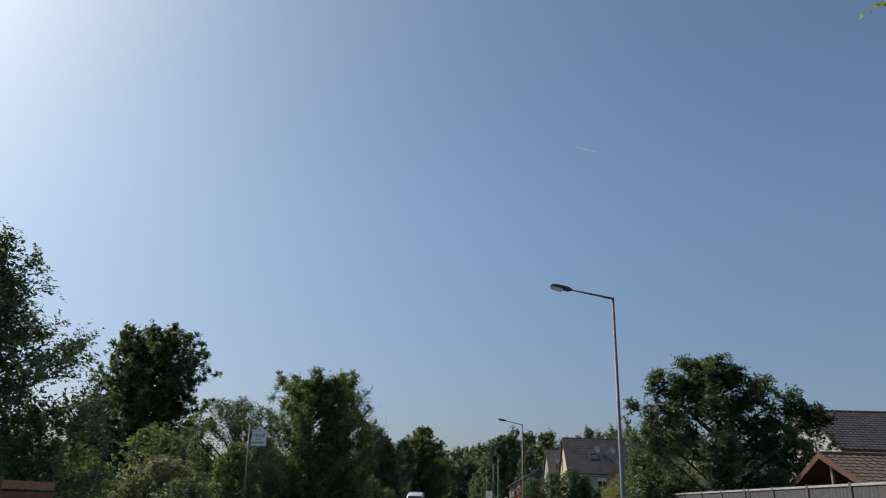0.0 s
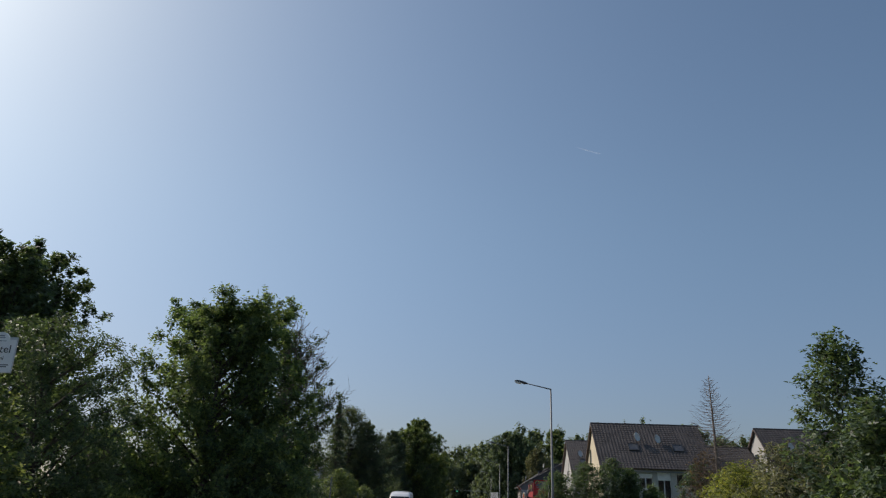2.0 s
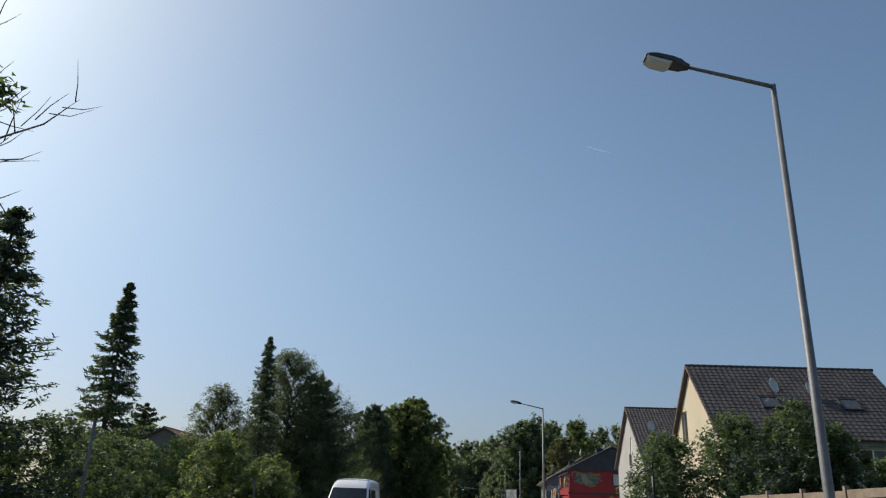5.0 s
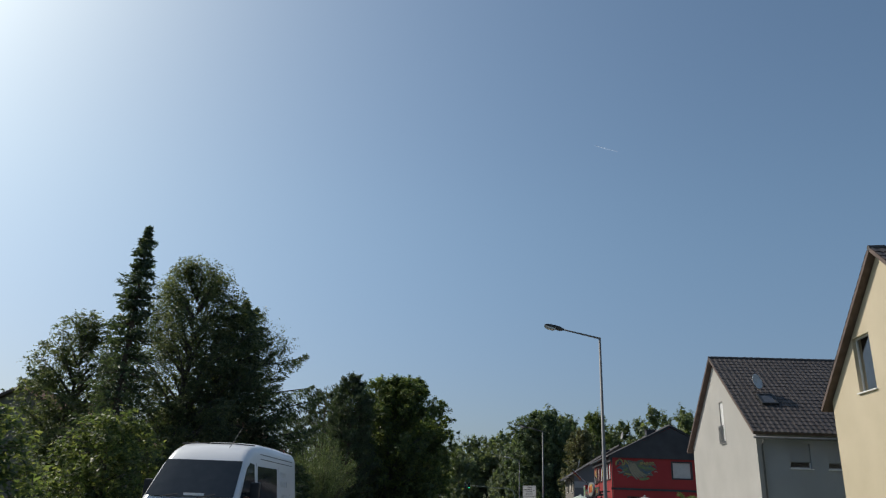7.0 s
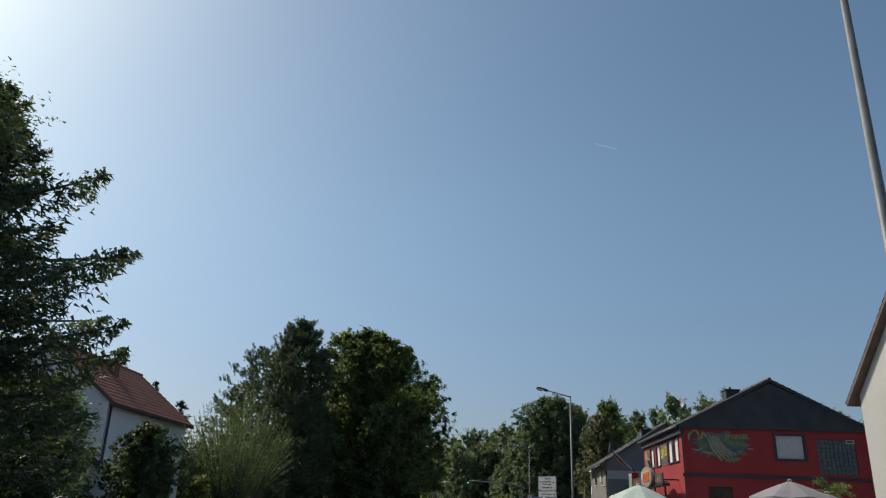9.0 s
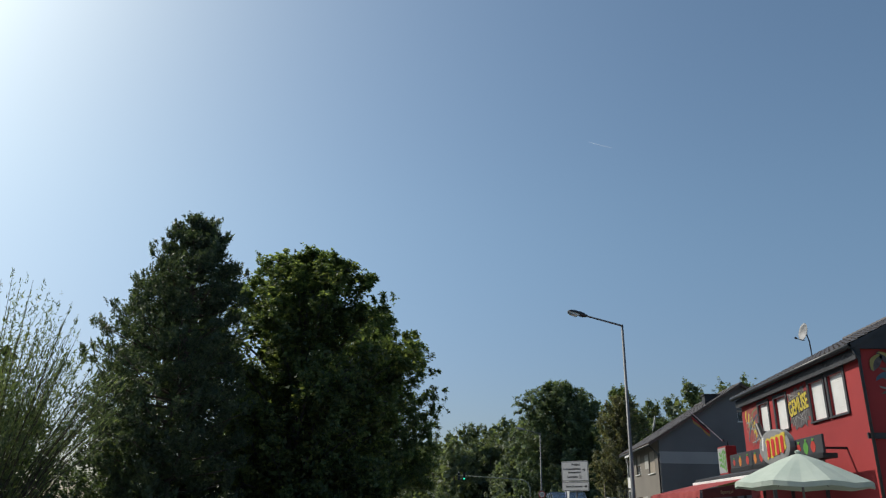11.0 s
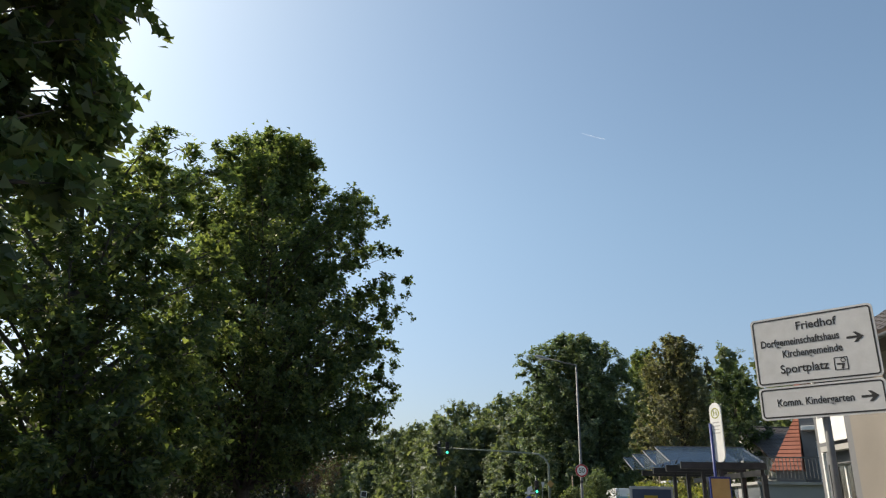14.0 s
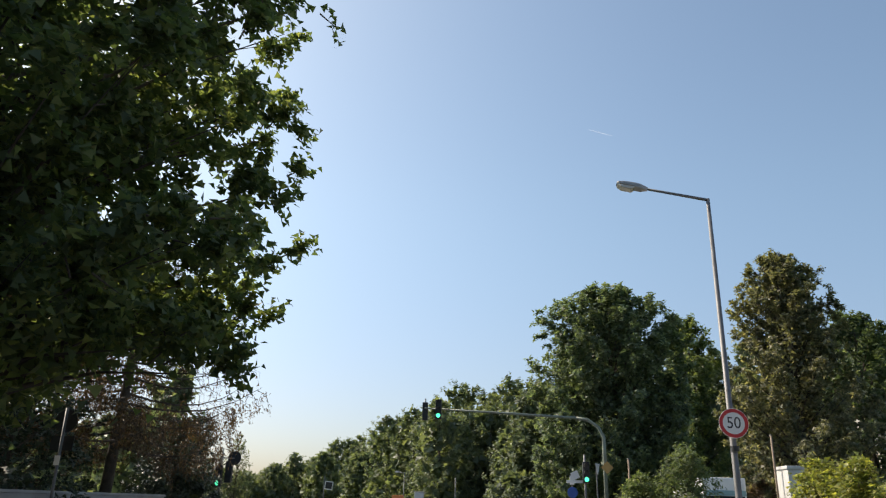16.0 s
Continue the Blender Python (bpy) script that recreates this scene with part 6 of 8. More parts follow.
wh = gable_house("red_roofed_house", "white rendered house with a red tiled roof", -20.5, -14.8, 120.6, 128.6, 4.95, 7.2, "y", {"w": RENDER_COOL, "e": RENDER_COOL, "s": RENDER_COOL, "n": RENDER_COOL}, TILE_RED, over=0.25, side=0.15,
                 openings={"e": [(122.8, 123.8, 2.9, 4.1), (126.0, 127.0, 2.9, 4.1)]})
for a in (122.8, 126.0):
    window(wh, "x", -14.8, a, a + 1.0, 2.9, 4.1, 1, bars=1)
placed(wh, "chimney", boxes((-16.9, -16.45, 123.75, 124.2, 5.6, 7.0), (-16.94, -16.41, 123.71, 124.24, 7.0, 7.08)), surface("chimney_brick", (0.15, 0.06, 0.045), (0.22, 0.1, 0.08), 0.9))
placed(wh, "downpipe", tube([(-14.72, 120.7, 4.9), (-14.72, 120.7, 0)], 0.05, 8), DARK_METAL)
gutter(wh, (-14.5, 120.4, 4.78), (-14.5, 128.8, 4.78), None, DARK_METAL)
gable_house("garage", "small white garage with a flat-pitched roof", -15.5, -12.2, 111.6, 117.0, 1.95, 2.5, "x", {"w": RENDER_COOL, "e": RENDER_COOL, "s": RENDER_COOL, "n": RENDER_COOL}, TILE_BROWN, over=0.1, side=0.1)
gable_house("brown_roofed_house", "house with a weathered brown roof behind the birches", -29.5, -19.0, 110.5, 119.0, 3.9, 6.5, "y", {"w": RENDER_TAUPE, "e": RENDER_TAUPE, "s": RENDER_TAUPE, "n": RENDER_TAUPE}, TILE_BROWN)
h15 = gable_house("white_gabled_house", "white gabled house with a dark roof behind the linden", 23.4, 33.0, 198.0, 212.0, 4.75, 8.1, "x", {"w": RENDER_WHITE, "e": RENDER_WHITE, "s": RENDER_WHITE, "n": RENDER_WHITE}, TILE_DARK, openings={"w": [(199.4, 200.8, 2.4, 3.6)]})
window(h15, "x", 23.4, 199.4, 200.8, 2.4, 3.6, -1, bars=1, shutter=1.0, shutter_mat=RENDER_TAUPE)
gh2 = gable_house("dark_grey_annexe", "dark grey house annexe with a low dark roof", 9.75, 14.6, 157.95, 160.4, 4.7, 5.6, "y", {"w": RENDER_GREY, "e": RENDER_GREY, "s": RENDER_GREY, "n": RENDER_GREY}, TILE_DARK, over=0.15, side=0.1,
                  openings={"w": [(158.6, 159.9, 1.1, 2.5)]})
window(gh2, "x", 9.75, 158.6, 159.9, 1.1, 2.5, -1, bars=1)


def hip_roof(ob, x0, x1, y0, y1, z0, z1, inset_w, inset_s, mat, courses=13):
    """A hipped roof laid in stepped courses; it leans back by inset_w from the west and inset_s from the south and the north, upright on the east."""
    bm = bmesh.new()
    levels = []
    for i in range(courses):
        q = max(0.0, (i - 0.12) / courses)
        levels += [(q, z0 + (z1 - z0) * i / courses), (q, z0 + (z1 - z0) * i / courses + 0.035)]
    levels.append((1.0, z1))
    rings = [[bm.verts.new(p) for p in ((x0 + inset_w * q, y0 + inset_s * q, z), (x1, y0 + inset_s * q, z), (x1, y1 - inset_s * q, z), (x0 + inset_w * q, y1 - inset_s * q, z))] for q, z in levels]
    for lo, hi in zip(rings, rings[1:]):
        for k in range(4):
            bm.faces.new((lo[k], lo[(k + 1) % 4], hi[(k + 1) % 4], hi[k]))
    bm.faces.new(rings[0][::-1])
    bm.faces.new(rings[-1])
    bmesh.ops.recalc_face_normals(bm, faces=bm.faces[:])
    return placed(ob, "roof", bm, mat)


th = thing("terrace_house", 13.0, 170.0, 0, -27, "dark grey house with red hipped roofs above a terrace", "house")
placed(th, "wall", wall_strips("y", 170.0, 0.3, 13.0, 21.0, 0, [(13.0, 5.8), (21.0, 5.8)], [(13.5, 14.2, 2.35, 4.3), (16.4, 17.6, 3.2, 4.5)]), RENDER_GREY)
placed(th, "wall", boxes((13.0, 13.3, 170.3, 174.7, 0, 5.8)), RENDER_GREY)
placed(th, "wall", boxes((20.7, 21.0, 170.3, 174.7, 0, 5.8)), RENDER_GREY)
placed(th, "wall", boxes((13.0, 21.0, 174.7, 175.0, 0, 5.8)), RENDER_GREY)
placed(th, "eaves", boxes((12.7, 21.3, 169.7, 175.3, 5.802, 5.95)), SLATE)
hip_roof(th, 12.65, 21.3, 169.65, 175.3, 5.955, 8.3, 1.2, 2.3, TILE_RED)
hip_roof(th, 11.75, 12.95, 169.0, 173.5, 3.1, 5.3, 1.05, 1.6, TILE_RED)
placed(th, "wing", boxes((11.95, 12.98, 169.2, 173.2, 0, 3.09)), RENDER_GREY)
window(th, "y", 170.0, 13.5, 14.2, 2.35, 4.3, -1, bars=0, shutter=1.0, sill=False)
window(th, "y", 170.0, 16.4, 17.6, 3.2, 4.5, -1, bars=1)
placed(th, "awning_box", boxes((13.05, 15.6, 169.72, 169.98, 4.72, 4.9), bevel=0.02), WHITE_PAINT, label="white closed awning box")
th.matrix_basis = pose(13.45, 170.0, -0.28, 0, 0, -27)
te = thing("terrace", 11.4, 167.0, 0, 0, "pale grey flat-roofed terrace block with a slab edge", "terrace")
placed(te, "block", boxes((9.9, 12.9, 165.6, 168.2, 0, 2.148)), RENDER_PALE_GREY)
placed(te, "slab", boxes((9.8, 13.0, 165.5, 168.3, 2.15, 2.25), bevel=0.01), CONCRETE)


def balcony(x, y):
    ob = thing("balcony", x, y, 2.95, 0, "white balcony with a small pitched roof on posts", "balcony")
    part("slab", boxes((-0.9, 0.45, 0, 1.9, -0.14, 0.0)), CONCRETE, ob)
    part("front_panel", boxes((-0.9, -0.85, 0, 1.9, 0.1, 0.75)), WHITE_PAINT, ob)
    part("side_panel", boxes((-0.848, -0.3, 0.0, 0.05, 0.1, 0.75)), WHITE_PAINT, ob)
    for yy in (0.02, 1.8):
        part("post", boxes((-0.9, -0.84, yy, yy + 0.06, 0.752, 2.0)), WHITE_PAINT, ob)
        part("leg", boxes((-0.9, -0.82, yy, yy + 0.08, -2.95, -0.142)), WHITE_PAINT, ob)
    part("roof", prism([(-1.0, 1.98), (-0.3, 2.3), (-0.3, 2.4), (-1.0, 2.08)], "y", -0.1, 2.0), WHITE_PAINT, ob)


balcony(10.38, 157.75)


def railing(x0, x1, y, z, h=0.9):
    ob = thing("terrace_railing", x0, y, z, 0, "grey steel terrace railing with upright bars", "railing")
    part("handrail", boxes((0, x1 - x0, -0.025, 0.025, h, h + 0.04)), STEEL, ob)
    part("bottom_rail", boxes((0, x1 - x0, -0.02, 0.02, 0.08, 0.11)), STEEL, ob)
    for i in range(int((x1 - x0) / 0.13)):
        part("bar", boxes((i * 0.13, i * 0.13 + 0.018, -0.009, 0.009, 0.112 if i % 9 else 0.0, h - 0.002)), STEEL, ob)


railing(9.85, 12.9, 165.55, 2.25, 0.8)


# ---- the restaurant's front ----
PAINTS = [surface("mural_yellow", (0.26, 0.22, 0.07), (0.36, 0.3, 0.1), 0.7), surface("mural_green", (0.1, 0.16, 0.06), (0.16, 0.22, 0.1), 0.7),
          surface("mural_grey", (0.2, 0.21, 0.2), (0.3, 0.3, 0.28), 0.7), surface("mural_blue", (0.05, 0.09, 0.13), (0.08, 0.13, 0.18), 0.7)]


def strokes(ob, at, name, lines, mats, seed, label):
    """Curved painted strokes; at maps (u, z) to the wall, lines are (u0, z0, u1, z1, width, mat)."""
    g = np.random.default_rng(seed)
    for u0, z0, u1, z1, w, k in lines:
        bm = bmesh.new()
        n, left, right = 8, [], []
        bow = g.normal() * 0.08
        du, dz = u1 - u0, z1 - z0
        L = math.hypot(du, dz) or 1.0
        for i in range(n + 1):
            s = i / n
            u, z = u0 + du * s - dz / L * bow * math.sin(s * math.pi), z0 + dz * s + du / L * bow * math.sin(s * math.pi)
            ww = w * (0.4 + 0.6 * math.sin(math.pi * (0.12 + 0.76 * s)))
            left.append(bm.verts.new(at(u - dz / L * ww / 2, z + du / L * ww / 2, k)))
            right.append(bm.verts.new(at(u + dz / L * ww / 2, z - du / L * ww / 2, k)))
        for i in range(n):
            bm.faces.new((left[i], left[i + 1], right[i + 1], right[i]))
        bmesh.ops.recalc_face_normals(bm, faces=bm.faces[:])
        placed(ob, name, bm, mats[k % len(mats)], label=label)


def splash(ob, at, c, size, mat, seed, layer, label):
    """A ragged painted patch on a wall."""
    g = np.random.default_rng(seed)
    n = 44
    bm = bmesh.new()
    v = []
    for i in range(n):
        a = i * 2 * math.pi / n
        q = g.uniform(0.78, 1.0) * (1.18 if i % 5 == 0 else 1.0)
        v.append(bm.verts.new(at(c[0] + size[0] * q * math.copysign(abs(math.cos(a)) ** 0.7, math.cos(a)), c[1] + size[1] * q * math.copysign(abs(math.sin(a)) ** 0.7, math.sin(a)), layer)))
    bm.faces.new(v)
    placed(ob, "mural_ground", bm, mat, label=label)


def painted_word(ob, text, m, size, fill, line, squeeze=0.9):
    """Fat painted letters with a dark outline, in the place's own coordinates."""
    back = Matrix.Translation(-ob.location) @ m
    lettering("mural_lettering", text, size, line, ob, back, squeeze=squeeze, bold=size * 0.075)
    lettering("mural_lettering", text, size, fill, ob, back @ pose(0, 0, 0.003), squeeze=squeeze, bold=size * 0.025)


STALK = surface("mural_stalk", (0.2, 0.19, 0.13), (0.33, 0.31, 0.22), 0.8, scale=9, fine=40)
MURAL_DARK = surface("mural_dark", (0.05, 0.045, 0.05), (0.14, 0.12, 0.12), 0.8, scale=9, fine=40)
MURAL_TEAL = surface("mural_teal", (0.075, 0.1, 0.085), (0.15, 0.16, 0.12), 0.8, scale=5, fine=30)
MURAL_RED = surface("mural_red", (0.2, 0.03, 0.03), (0.36, 0.1, 0.08), 0.8, scale=8, fine=40)
YELLOW = surface("mural_bright_yellow", (0.5, 0.38, 0.03), (0.62, 0.5, 0.08), 0.7, scale=8)
g = np.random.default_rng(9)
on_south = lambda u, z, k: (u, 127.99 - 0.002 * k, z)
on_west = lambda u, z, k: (9.44 - 0.002 * k, u, z)
splash(red, on_south, (11.15, 4.62), (1.25, 0.62), MURAL_TEAL, 5, 0, "dull green and grey painted ground")
lines = [(9.75 + 0.3 * i, 4.6 + 0.14 * (i % 3), 10.2 + 0.32 * i, 4.5 + 0.15 * (i % 2), 0.16, 1 if i % 2 else 3) for i in range(8)]
lines += [(9.8, 4.42, 10.3, 4.45, 0.06, 2), (12.0, 4.72, 12.55, 4.76, 0.12, 3), (12.35, 4.47, 12.65, 4.45, 0.05, 2), (11.3, 3.93, 12.0, 4.02, 0.18, 1), (10.3, 4.3, 10.9, 4.22, 0.09, 0), (11.9, 4.4, 12.1, 4.38, 0.05, 2)]
strokes(red, lambda u, z, k: (u, 127.984 - 0.001 * k, z), "mural_stroke", lines, PAINTS, 3, "painted mural stroke")
for i in range(5):
    u0, u1, z1 = 10.56 + 0.11 * i, 11.14 + 0.165 * i, 3.92 + 0.065 * i
    strokes(red, lambda u, z, k: (u, 127.978, z), "painted_stalk_shade", [(u0 - 0.012, 5.16 - 0.03 * i, u1 - 0.012, z1 - 0.02, 0.16, 0)], [MURAL_DARK], 8, "dark outline of an asparagus stalk")
    strokes(red, lambda u, z, k: (u, 127.975, z), "painted_stalk", [(u0 + 0.012, 5.15 - 0.03 * i, u1 + 0.012, z1, 0.115, 0)], [STALK], 8, "pale painted asparagus stalk")
painted_word(red, "SPARGEL", pose(11.93, 127.97, 5.0) @ TOWARD @ pose(0, 0, 0, 0, 0, 2), 0.31, PAINTS[0], MURAL_DARK)
for k, (u, z, q) in enumerate(((9.8, 5.02, 0.2), (10.02, 5.1, -0.18), (10.2, 5.0, 0.16), (10.42, 5.08, -0.12))):
    strokes(red, lambda a, b, n: (a, 127.972 - 0.003 * n, b), "mural_scrawl", [(u - 0.13, z - q, u + 0.15, z + q, 0.17, 0), (u - 0.11, z - q, u + 0.13, z + q, 0.1, 1)], [MURAL_DARK, PAINTS[0]], 20 + k, "outlined painted scrawl")
splash(red, on_west, (131.98, 4.45), (0.8, 0.62), MURAL_DARK, 6, 0, "dark grey painted ground")
lines = [(131.3 + g.uniform(0, 1.4), 3.85 + g.uniform(0, 1.1), 131.3 + g.uniform(0, 1.4), 3.85 + g.uniform(0, 1.1), 0.03, 2) for i in range(14)]
strokes(red, lambda u, z, k: (9.434 - 0.001 * k, u, z), "mural_stroke", lines, PAINTS, 4, "pale painted scratch")
painted_word(red, "GEMÜSE", pose(9.43, 131.98, 4.5) @ pose(0, 0, 0, 90, 0, -90) @ pose(0, 0, 0, 0, 0, 6), 0.62, YELLOW, SIGN_INK, 0.62)
splash(red, on_west, (135.85, 4.35), (0.72, 0.72), MURAL_RED, 7, 0, "dull red and grey painted ground")
lines = [(136.5 - 0.22 * i, 4.55 - 0.16 * i, 136.4 - 0.22 * i, 4.95 - 0.14 * i, 0.1, 0) for i in range(6)]
lines += [(136.5 - 0.3 * i, 4.5 - 0.16 * i, 136.2 - 0.3 * i, 4.4 - 0.16 * i, 0.07, 2) for i in range(4)]
lines += [(135.1 + g.uniform(0, 1.4), 3.7 + g.uniform(0, 1.3), 135.1 + g.uniform(0, 1.4), 3.7 + g.uniform(0, 1.3), 0.05, int(g.integers(1, 4))) for i in range(16)]
strokes(red, lambda u, z, k: (9.434 - 0.001 * k, u, z), "mural_stroke", lines, [YELLOW] + PAINTS[1:], 4, "painted mural stroke")
placed(red, "chimney", boxes((12.7, 13.4, 131.3, 131.9, 6.6, 7.74), (12.66, 13.44, 131.26, 131.94, 7.74, 7.8), (12.95, 13.05, 131.5, 131.6, 7.8, 7.93)), SLATE)
dish(11.68, 136.0, 7.74, -84, r=0.33, label="grey satellite dish on a tall roof mast", back=(0, 0.2, -0.98), mat=surface("darker_dish_grey", (0.2, 0.205, 0.21), (0.3, 0.305, 0.31), 0.6))

fb = thing("fascia_board", 8.55, 132.6, 2.78, 0, "dark restaurant fascia board painted with fruit", "sign")
part("board", boxes((-0.03, 0.03, -3.9, 3.3, 0.1, 0.56), bevel=0.01), SLATE, fb)
part("cornice", boxes((-0.06, 0.3, -3.9, 3.3, -0.02, 0.098)), BLACK, fb)
FRUIT = {"red": surface("fruit_red", (0.38, 0.03, 0.025), (0.5, 0.06, 0.04), 0.5), "orange": surface("fruit_orange", (0.5, 0.16, 0.03), (0.6, 0.22, 0.05), 0.6), "green": surface("fruit_green", (0.06, 0.22, 0.03), (0.12, 0.34, 0.06), 0.6)}
for yy, r, c in ((2.9, 0.1, "red"), (2.3, 0.12, "orange"), (1.6, 0.13, "red"), (0.9, 0.12, "orange"), (0.38, 0.13, "red"), (-2.9, 0.15, "green"), (-3.35, 0.14, "red"), (-2.45, 0.13, "red")):
    f = pose(-0.031, yy, 0.29) @ pose(0, 0, 0, 90, 0, -90)
    pts = [(r * (0.94 + 0.1 * math.cos(2 * a)) * math.cos(a), r * (1.05 - 0.14 * abs(math.cos(a)) ** 6) * math.sin(a) * (1.25 if c == "orange" else 1.0)) for a in [k * math.pi / 10 for k in range(20)]]
    fruit = part("painted_fruit", faced(prism(pts, "z", 0, 0.006), f), FRUIT[c], fb)
    part("painted_leaf", faced(prism([(0, r * 0.95), (0.05, r * 1.1), (0.15, r * 1.5), (0.06, r * 1.4), (-0.02, r * 1.55), (-0.03, r * 1.1)], "z", 0.0065, 0.009), f), FRUIT["green"], fruit)
for yy in (-3.2, -1.0, 1.2, 3.0):
    part("bracket", boxes((0.03, 0.9, yy, yy + 0.06, 0.25, 0.31)), BLACK, fb)
    part("bracket_post", boxes((0.2, 0.28, yy, yy + 0.06, -2.6, -0.022)), BLACK, fb)
part("canopy_roof", prism([(-1.15, -0.32), (-0.05, -0.08), (-0.05, -0.03), (-1.15, -0.26)], "y", -3.6, 3.75), SLATE, fb, "dark flat canopy roof")
cab = thing("sign_column", 8.85, 137.0, 2.76, 0, "red sign column with a green leaf picture", "sign")
part("column", boxes((-0.25, 0.12, -0.5, 0.45, 0.0, 0.97), bevel=0.015), RED_WALL, cab)
part("panel", boxes((-0.262, -0.252, -0.46, 0.41, 0.06, 0.91)), RENDER_PALE_GREY, cab, "pale picture panel")
for k in range(14):
    part("leaf_picture", faced(lathe([(0.02, 0.0), (0.07, 0.002), (0.02, 0.005)], 10, sx=0.8, sy=1.8), pose(-0.264, -0.22 + 0.18 * ((k * 5) % 4 - 0.8), 0.2 + 0.045 * k) @ pose(0, 0, 0, 90, 0, -90) @ pose(0, 0, 0, 0, 0, 37 * k)), FRUIT["green"], cab)
part("finial", tube([(0, 0, 1.0), (0, 0, 1.16)], [0.03, 0.01], 8), BLACK, cab)
part("stand", boxes((-0.1, 0.1, -0.1, 0.1, -2.83, -0.002)), BLACK, cab)

ov = thing("oval_sign", 8.36, 131.25, 3.22, 0, "grey oval restaurant sign with red and yellow mark", "sign")
f = pose(0, 0, 0, 90, 0, -86)
part("body", faced(lathe([(0.45, -0.09), (0.495, -0.075), (0.495, 0.075), (0.45, 0.09)], 40, sx=1.95, sy=1.0), f), surface("oval_grey", (0.2, 0.205, 0.2), (0.26, 0.265, 0.26), 0.6), ov)
for i in range(4):
    g0, lean = -0.42 + i * 0.29, f @ pose(0, 0, 0, 0, 0, 4)
    blot = [(g0 - 0.05, -0.3 + 0.04 * i), (g0 + 0.12, -0.24), (g0 + 0.34, -0.3 + 0.06 * i), (g0 + 0.3, -0.02), (g0 + 0.36, 0.24 + 0.02 * i), (g0 + 0.1, 0.3), (g0 - 0.04, 0.22), (g0 + 0.02, 0.0)]
    mark = part("mark_ground", faced(prism(blot, "z", 0.09 + 0.001 * i, 0.1 + 0.001 * i), lean), YELLOW, ov, "yellow painted blot")
    stem = [(g0 + 0.03, -0.22), (g0 + 0.14, -0.25), (g0 + 0.2, -0.2), (g0 + 0.25, 0.19), (g0 + 0.17, 0.24), (g0 + 0.07, 0.22)]
    part("mark", faced(prism(stem, "z", 0.11, 0.114), lean), SIGN_RED, mark, "red painted shape")
part("small_print", faced(boxes((-0.72, -0.63, -0.2, 0.18, 0.09, 0.096)), f @ pose(0, 0, 0, 0, 0, -12)), WHITE_SIGN, ov)
part("mount", boxes((0.05, 0.3, -0.3, -0.22, -0.04, 0.04)), BLACK, ov)
part("mount", boxes((0.05, 0.3, 0.22, 0.3, -0.04, 0.04)), BLACK, ov)
wl = thing("wall_floodlight", 9.2, 134.6, 4.0, 0, "dark tilted floodlight on the red wall", "lamp")
part("housing", tube([(0.0, 0.2, 0.26), (0.0, -0.2, -0.26)], [0.09, 0.11], 14), BLACK, wl)
part("bracket", boxes((0.02, 0.248, -0.02, 0.02, -0.03, 0.03)), DARK_METAL, wl)


def parasol(x, y, r, top, cloth, label, sides=8, drop=0.55):
    ob = thing("parasol", x, y, 0.1, 0, label, "parasol", "parasols on the forecourt")
    h = top - 0.1
    part("pole", tube([(0, 0, 0), (0, 0, h - 0.05)], 0.025, 10), STEEL, ob)
    part("base", boxes((-0.3, 0.3, -0.3, 0.3, 0.0, 0.07), bevel=0.02), CONCRETE, ob)
    bm = bmesh.new()
    rings = []
    for k, q in enumerate((0.02, 0.3, 0.6, 0.85, 1.0)):
        ring_v = []
        for i in range(sides * 4):
            a = i * 2 * math.pi / (sides * 4)
            sag = 0.05 * q * (1 - abs(((i % 4) / 2) - 1))
            ring_v.append(bm.verts.new((math.cos(a) * r * q * (1 - sag * 0.6), math.sin(a) * r * q * (1 - sag * 0.6), h - drop * q ** 1.15 - sag * 0.9)))
        rings.append(ring_v)
    rings.append([bm.verts.new((v.co.x, v.co.y, v.co.z - 0.1)) for v in rings[-1]])
    n = sides * 4
    for a, b in zip(rings, rings[1:]):
        for i in range(n):
            bm.faces.new((a[i], a[(i + 1) % n], b[(i + 1) % n], b[i]))
    canopy = part("canopy", bm, cloth, ob)
    for i in range(sides):
        a = i * 2 * math.pi / sides
        part("rib", tube([(0, 0, h - 0.05), (math.cos(a) * r * 0.97, math.sin(a) * r * 0.97, h - drop - 0.03)], 0.01, 5), STEEL, canopy)
    part("finial", lathe([(0.06, h - 0.01), (0.07, h + 0.03), (0.02, h + 0.06)], 12), cloth, ob)


parasol(8.78, 114.4, 1.15, 2.4, CLOTH_PALE, "pale pinkish parasol open on the forecourt", drop=0.44)
parasol(6.9, 126.3, 1.4, 2.66, CLOTH_GREEN, "pale green parasol open by the restaurant", drop=0.62)
parasol(10.9, 117.0, 1.1, 2.2, CLOTH_PALE, "cream parasol open on the forecourt")

aw = thing("red_awning", 7.3, 133.4, 2.23, 0, "dark red scalloped awning before the restaurant", "awning")
bm = bmesh.new()
top_row, mid_row, low_row = [], [], []
for i in range(61):
    yy = -3.0 + i * 0.1
    top_row.append(bm.verts.new((0.0, yy, 0.12)))
    mid_row.append(bm.verts.new((-1.45, yy, -0.24 + 0.015 * math.sin(i * 0.7))))
    low_row.append(bm.verts.new((-1.47 + 0.02 * math.sin(i * 0.9), yy, -0.4 - 0.06 * abs(math.sin(i * math.pi / 3)))))
for a, b in ((top_row, mid_row), (mid_row, low_row)):
    for i in range(60):
        bm.faces.new((a[i], a[i + 1], b[i + 1], b[i]))
part("cloth", bm, CLOTH_RED, aw)
part("cassette", boxes((0.0, 0.12, -4.4, 3.0, 0.1, 0.2), bevel=0.02), WHITE_PAINT, aw, "white awning box")
